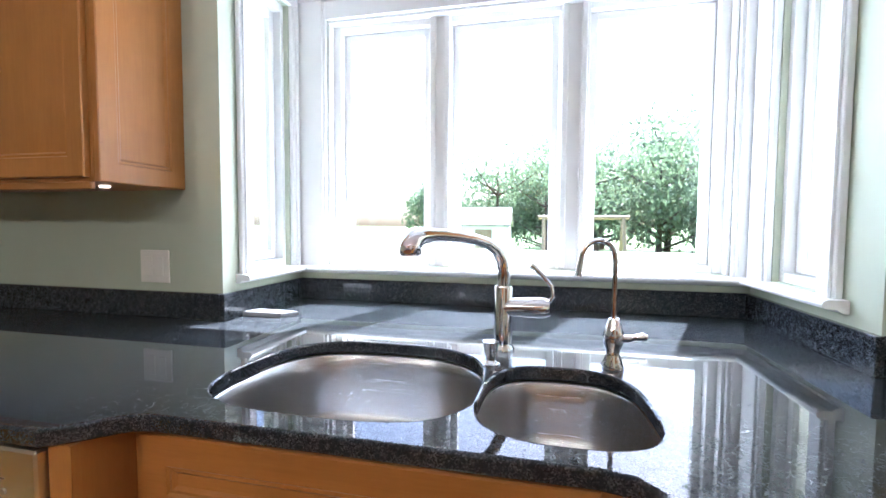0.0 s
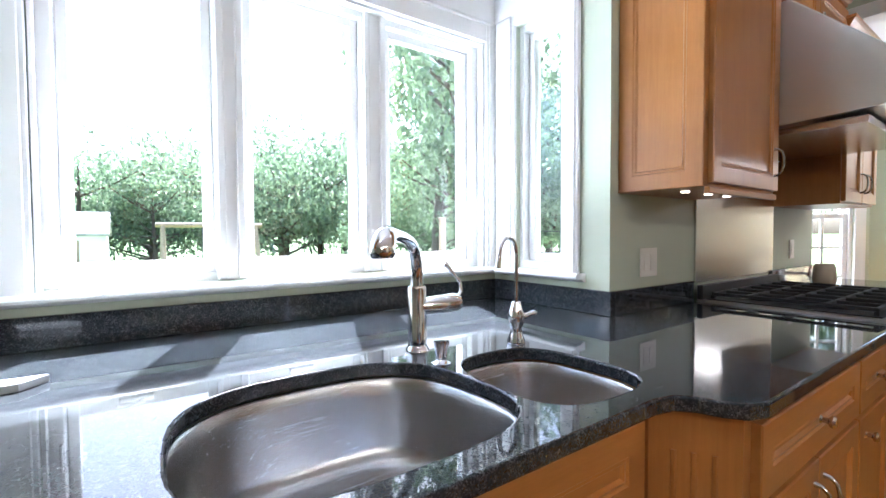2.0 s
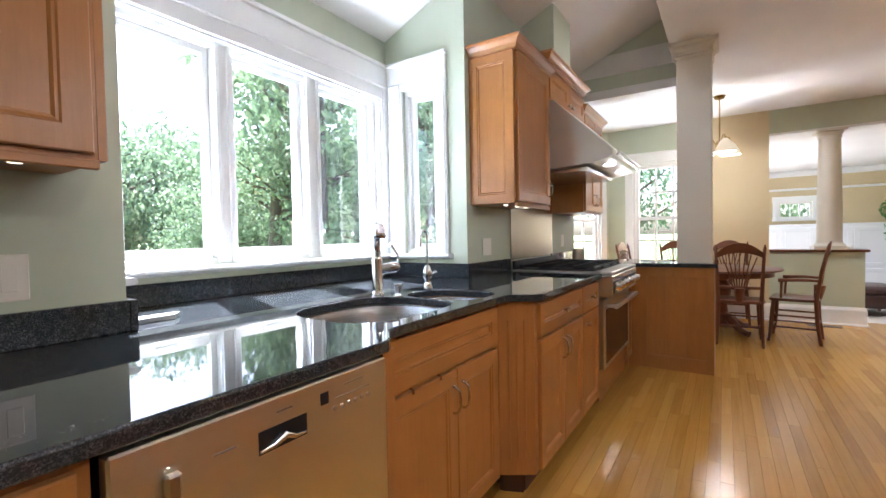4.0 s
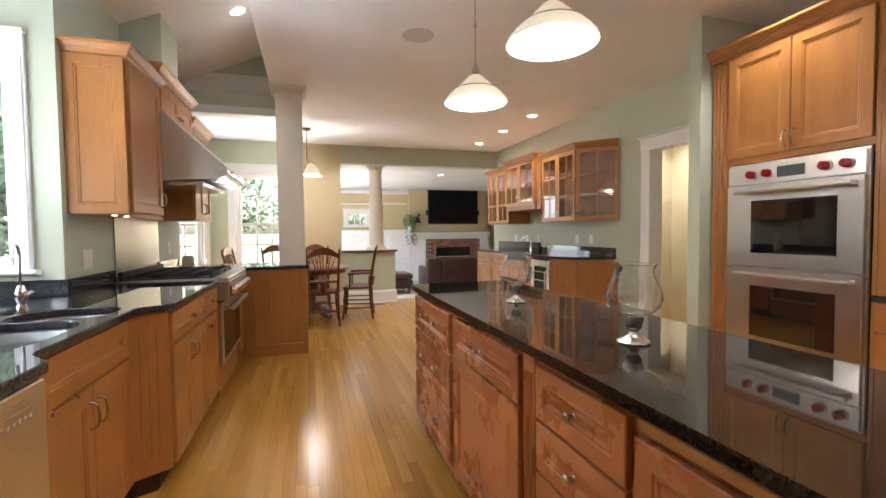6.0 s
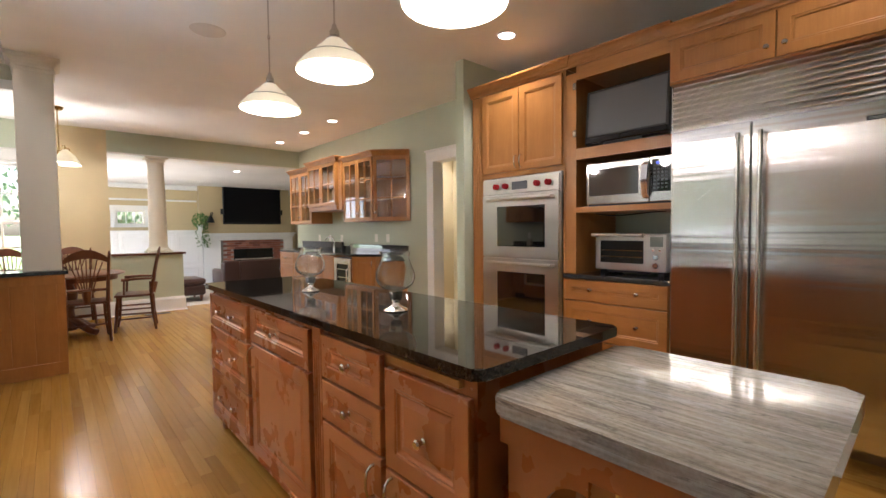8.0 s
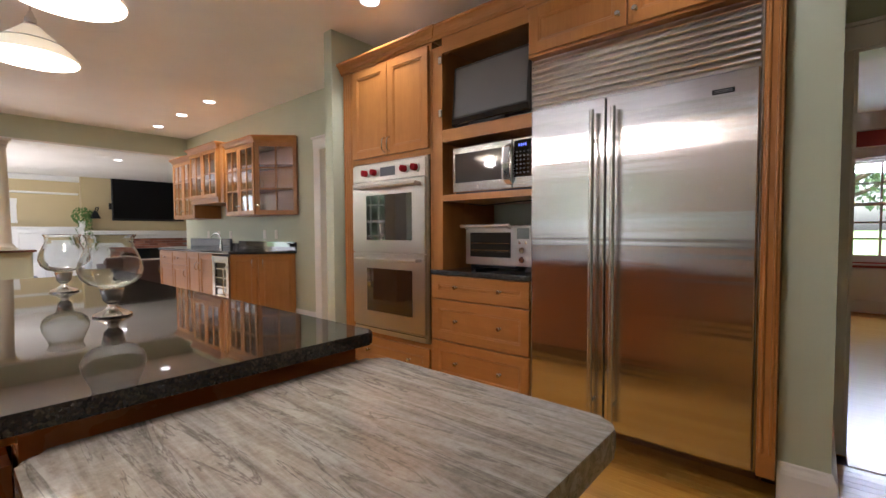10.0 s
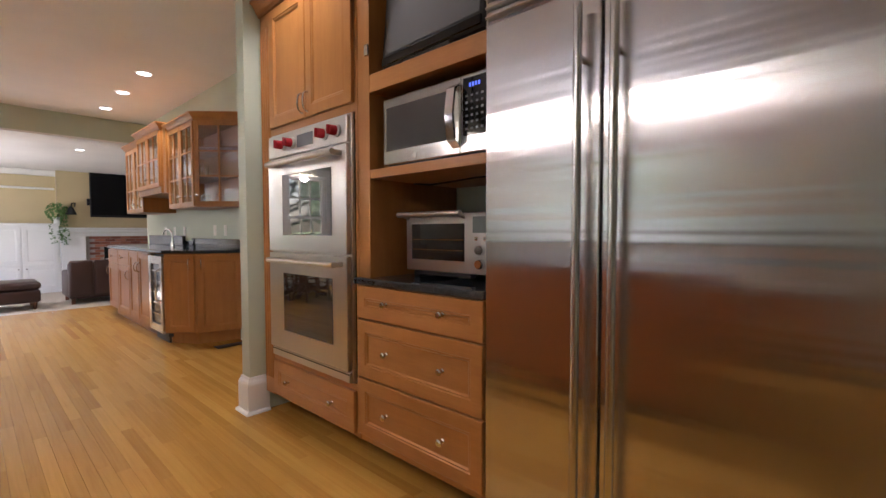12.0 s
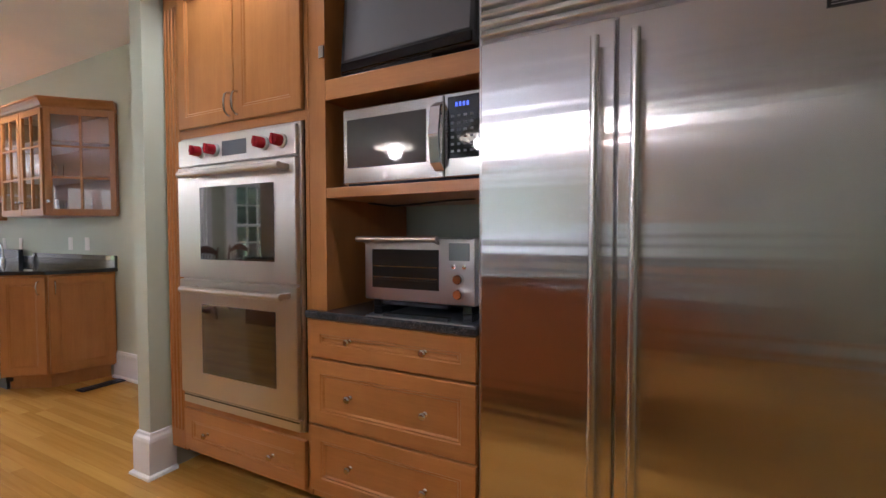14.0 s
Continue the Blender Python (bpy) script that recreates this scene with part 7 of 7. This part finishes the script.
t1, t2, t3, t4 = tree(1, 7.5, 2.9), tree(2, 9.5, 3.4), tree(3, 5.0, 2.4), tree(4, 5.6, 3.6, 0.04)
t4.location = (0.5, 31.0, -0.62)
t1.location, t2.location, t3.location = (9.0, 12.5, -0.62), (12.5, 9.5, -0.62), (-6.0, 26.0, -0.62)
rng = random.Random(11)
spots = [(14.0, 14.0, 0, 1.1), (10.5, 16.5, 1, 1.2), (17.0, 10.5, 1, 1.1), (16.5, 6.0, 0, 1.2), (18.0, 3.6, 1, 0.9), (20.0, 14.0, 1, 1.3),
         (20.0, -1.5, 1, 1.0), (21.0, -4.0, 0, 1.2), (-3.0, -17.0, 0, 1.0), (-6.5, -20.0, 1, 1.0), (-0.5, -21.0, 0, 1.1), (8.3, 8.0, 2, 0.9), (11.0, 6.5, 2, 1.0), (7.6, 10.4, 1, 1.42)]
spots += [(-3.0 + 3.4 * i, 32.0 + rng.uniform(-3.0, 3.0) - 0.25 * i, 3, rng.uniform(1.0, 1.6) + 0.012 * i) for i in range(10)]
spots += [(0.5 + 4.6 * i, 39.0 + rng.uniform(-2.0, 2.0) - 0.3 * i, 3, rng.uniform(1.6, 2.3)) for i in range(8)]
spots += [(10.5, 21.0, 3, 0.9), (13.0, 19.5, 3, 1.0), (16.0, 18.0, 3, 1.1), (19.5, 18.0, 3, 1.2)]
for x, y, k, s in spots:
    src = (t1, t2, t3, t4)[k]
    c = copy_thing(src, pose(x, y, -0.62, 0, 0, rng.uniform(0, 360)))
    c.scale = (s, s, s * rng.uniform(0.9, 1.1))
# garden wall, clothes-line posts, swing set, patio things
STONE = material("garden_stone", (0.42, 0.39, 0.35), 0.9)
base(STONE, ramp(STONE, noise_tex(STONE, coords(STONE), 2.5, 5.0, 0.7), [(0.3, (0.26, 0.24, 0.21)), (0.7, (0.50, 0.47, 0.42))]))
gw = thing("garden_wall", (0, 0, -0.62), "low grey fieldstone garden wall", "garden wall")
rng = random.Random(5)
stone_mesh = []
for k in range(6):
    bm = bmesh.new()
    bmesh.ops.create_icosphere(bm, subdivisions=1, radius=0.5)
    for v_ in bm.verts:
        v_.co *= rng.uniform(0.85, 1.1)
    stone_mesh.append(finish(bm, "stone", STONE))
for i in range(44):
    for r in range(3):
        o = new("stone", stone_mesh[rng.randrange(6)])
        o.parent = gw
        u = i * 0.36 + rng.uniform(-0.06, 0.06) + (0.18 if r % 2 else 0)
        o.location = (3.6 + u * 0.62, 10.2 - u * 0.45, 0.16 + r * 0.27)
        o.scale = (0.44 * rng.uniform(0.85, 1.15), 0.42, 0.33 * rng.uniform(0.9, 1.1))
        o.rotation_euler = (0, 0, rng.uniform(-0.4, 0.4))
CEDAR = wood("weathered_cedar", (0.20, 0.13, 0.08), (0.32, 0.22, 0.14), (0.42, 0.31, 0.21), "z", 0.7)
for x, y in ((4.4, 7.4), (8.2, 4.6)):
    po = thing("light_post", (x, y, -0.62), "weathered cedar post for string lights", "post", "string light posts")
    part("post", boxes((-0.05, 0.05, -0.05, 0.05, 0.0, 2.15), bevel=0.006), CEDAR, po)
    part("cap", boxes((-0.07, 0.07, -0.07, 0.07, 2.1505, 2.18), bevel=0.008), CEDAR, po)
sl = thing("string_lights", (4.4, 7.4, 1.50), "string of small white bulbs hung between posts", "string lights")
pts = [(3.8 * u, -2.8 * u, -0.9 * u * (1 - u)) for u in [i / 16 for i in range(17)]]
part("cord", tube(bmesh.new(), pts, 0.008, 6), BLACK, sl)
for i in range(2, 16, 2):
    part("bulb", lathe(bmesh.new(), [(0, -0.09), (0.025, -0.07), (0.028, -0.045), (0.012, -0.01), (0, 0.0)], 10, Matrix.Translation(pts[i])), WHITE, sl, "", 50)
sg = thing("swing_set", (1.6, 17.0, -0.62), "wooden play swing set on the lawn", "swing set")
for x in (-1.4, 1.4):
    for d in (-0.8, 0.8):
        part("leg", tube(bmesh.new(), [(x, d, 0), (x, 0, 2.2)], 0.07, 8), CEDAR, sg)
part("beam", tube(bmesh.new(), [(-1.6, 0, 2.2), (1.6, 0, 2.2)], 0.08, 8), CEDAR, sg)
part("swing_seat", boxes((-0.3, 0.3, -0.12, 0.12, 0.5, 0.54)), CEDAR, sg)
for x in (-0.28, 0.28):
    part("rope", tube(bmesh.new(), [(x, 0, 0.54), (x, 0, 2.15)], 0.015, 6), BLACK, sg)
sh = thing("garden_shed", (-2.6, 22.0, -0.62), "small white garden shed among the trees", "shed")
part("wall", boxes((-1.2, 1.2, -0.9, 0.9, 0, 1.9)), WHITE, sh)
part("roof", sweep(bmesh.new(), [(-1.3, 0.0), (1.3, 0.0)], [(-1.05, 1.85), (0.0, 2.7), (1.05, 1.85), (1.05, 1.95), (0.0, 2.8), (-1.05, 1.95)]), STONE, sh)
part("door", boxes((-0.4, 0.4, -0.93, -0.905, 0.0, 1.7)), CEDAR, sh)

# ---- oak strip floor ----
rng = random.Random(3)
PW = 0.0572
near, rest = [], []
y = -3.44
while y < 2.2:
    x = -4.2 - rng.uniform(0, 0.9)
    while x < 5.95:
        L = rng.uniform(0.45, 1.5)
        x0, x1 = max(x, -4.2), min(x + L, 5.95)
        if x1 - x0 > 0.03 and not (y > 1.30 and x1 < 3.1):
            if -0.9 < y < 0.62 and x1 > -0.6 and x0 < 4.2:
                near.append((x0, x1, y))
            else:
                rest.append((x0, x1, y))
        x += L
    y += PW
fl = tagged(new("floor"), "honey-coloured oak strip floor with a satin finish", "", "", "structure")
unit = {}
for x0, x1, y0 in near[:300]:
    L = x1 - x0 - 0.0006
    k = round(L, 2)
    if k not in unit:
        bm = bmesh.new()
        w_ = PW - 0.0006
        c = 0.0004
        lo = [bm.verts.new(p) for p in ((0, 0, -0.006), (k, 0, -0.006), (k, w_, -0.006), (0, w_, -0.006))]
        md = [bm.verts.new(p) for p in ((0, 0, -c), (k, 0, -c), (k, w_, -c), (0, w_, -c))]
        hi = [bm.verts.new(p) for p in ((c, c, 0), (k - c, c, 0), (k - c, w_ - c, 0), (c, w_ - c, 0))]
        for a, b in ((lo, md), (md, hi)):
            for i in range(4):
                bm.faces.new([a[i], a[(i + 1) % 4], b[(i + 1) % 4], b[i]])
        bm.faces.new(hi)
        unit[k] = finish(bm, "plank", OAK)
    o = new("plank", unit[k])
    o.parent = fl
    o.location = (x0, y0, 0)
    o.scale = (L / k, 1, 1)
rest += near[300:]
verts, faces = [], []
for x0, x1, y0 in rest:
    a, b, c, d = x0, x1 - 0.0006, y0, y0 + PW - 0.0006
    e = 0.0004
    n = len(verts)
    verts += [(a, c, -0.006), (b, c, -0.006), (b, d, -0.006), (a, d, -0.006), (a, c, -e), (b, c, -e), (b, d, -e), (a, d, -e), (a + e, c + e, 0), (b - e, c + e, 0), (b - e, d - e, 0), (a + e, d - e, 0)]
    for k in (0, 4):
        for i in range(4):
            faces.append((n + k + i, n + k + (i + 1) % 4, n + k + 4 + (i + 1) % 4, n + k + 4 + i))
    faces.append((n + 8, n + 9, n + 10, n + 11))
me = bpy.data.meshes.new("planks")
me.from_pydata(verts, [], faces)
me.materials.append(OAK_REST)
o = new("planks", me)
o.parent = fl
tagged(o, "oak strips", "", "", "stuff")
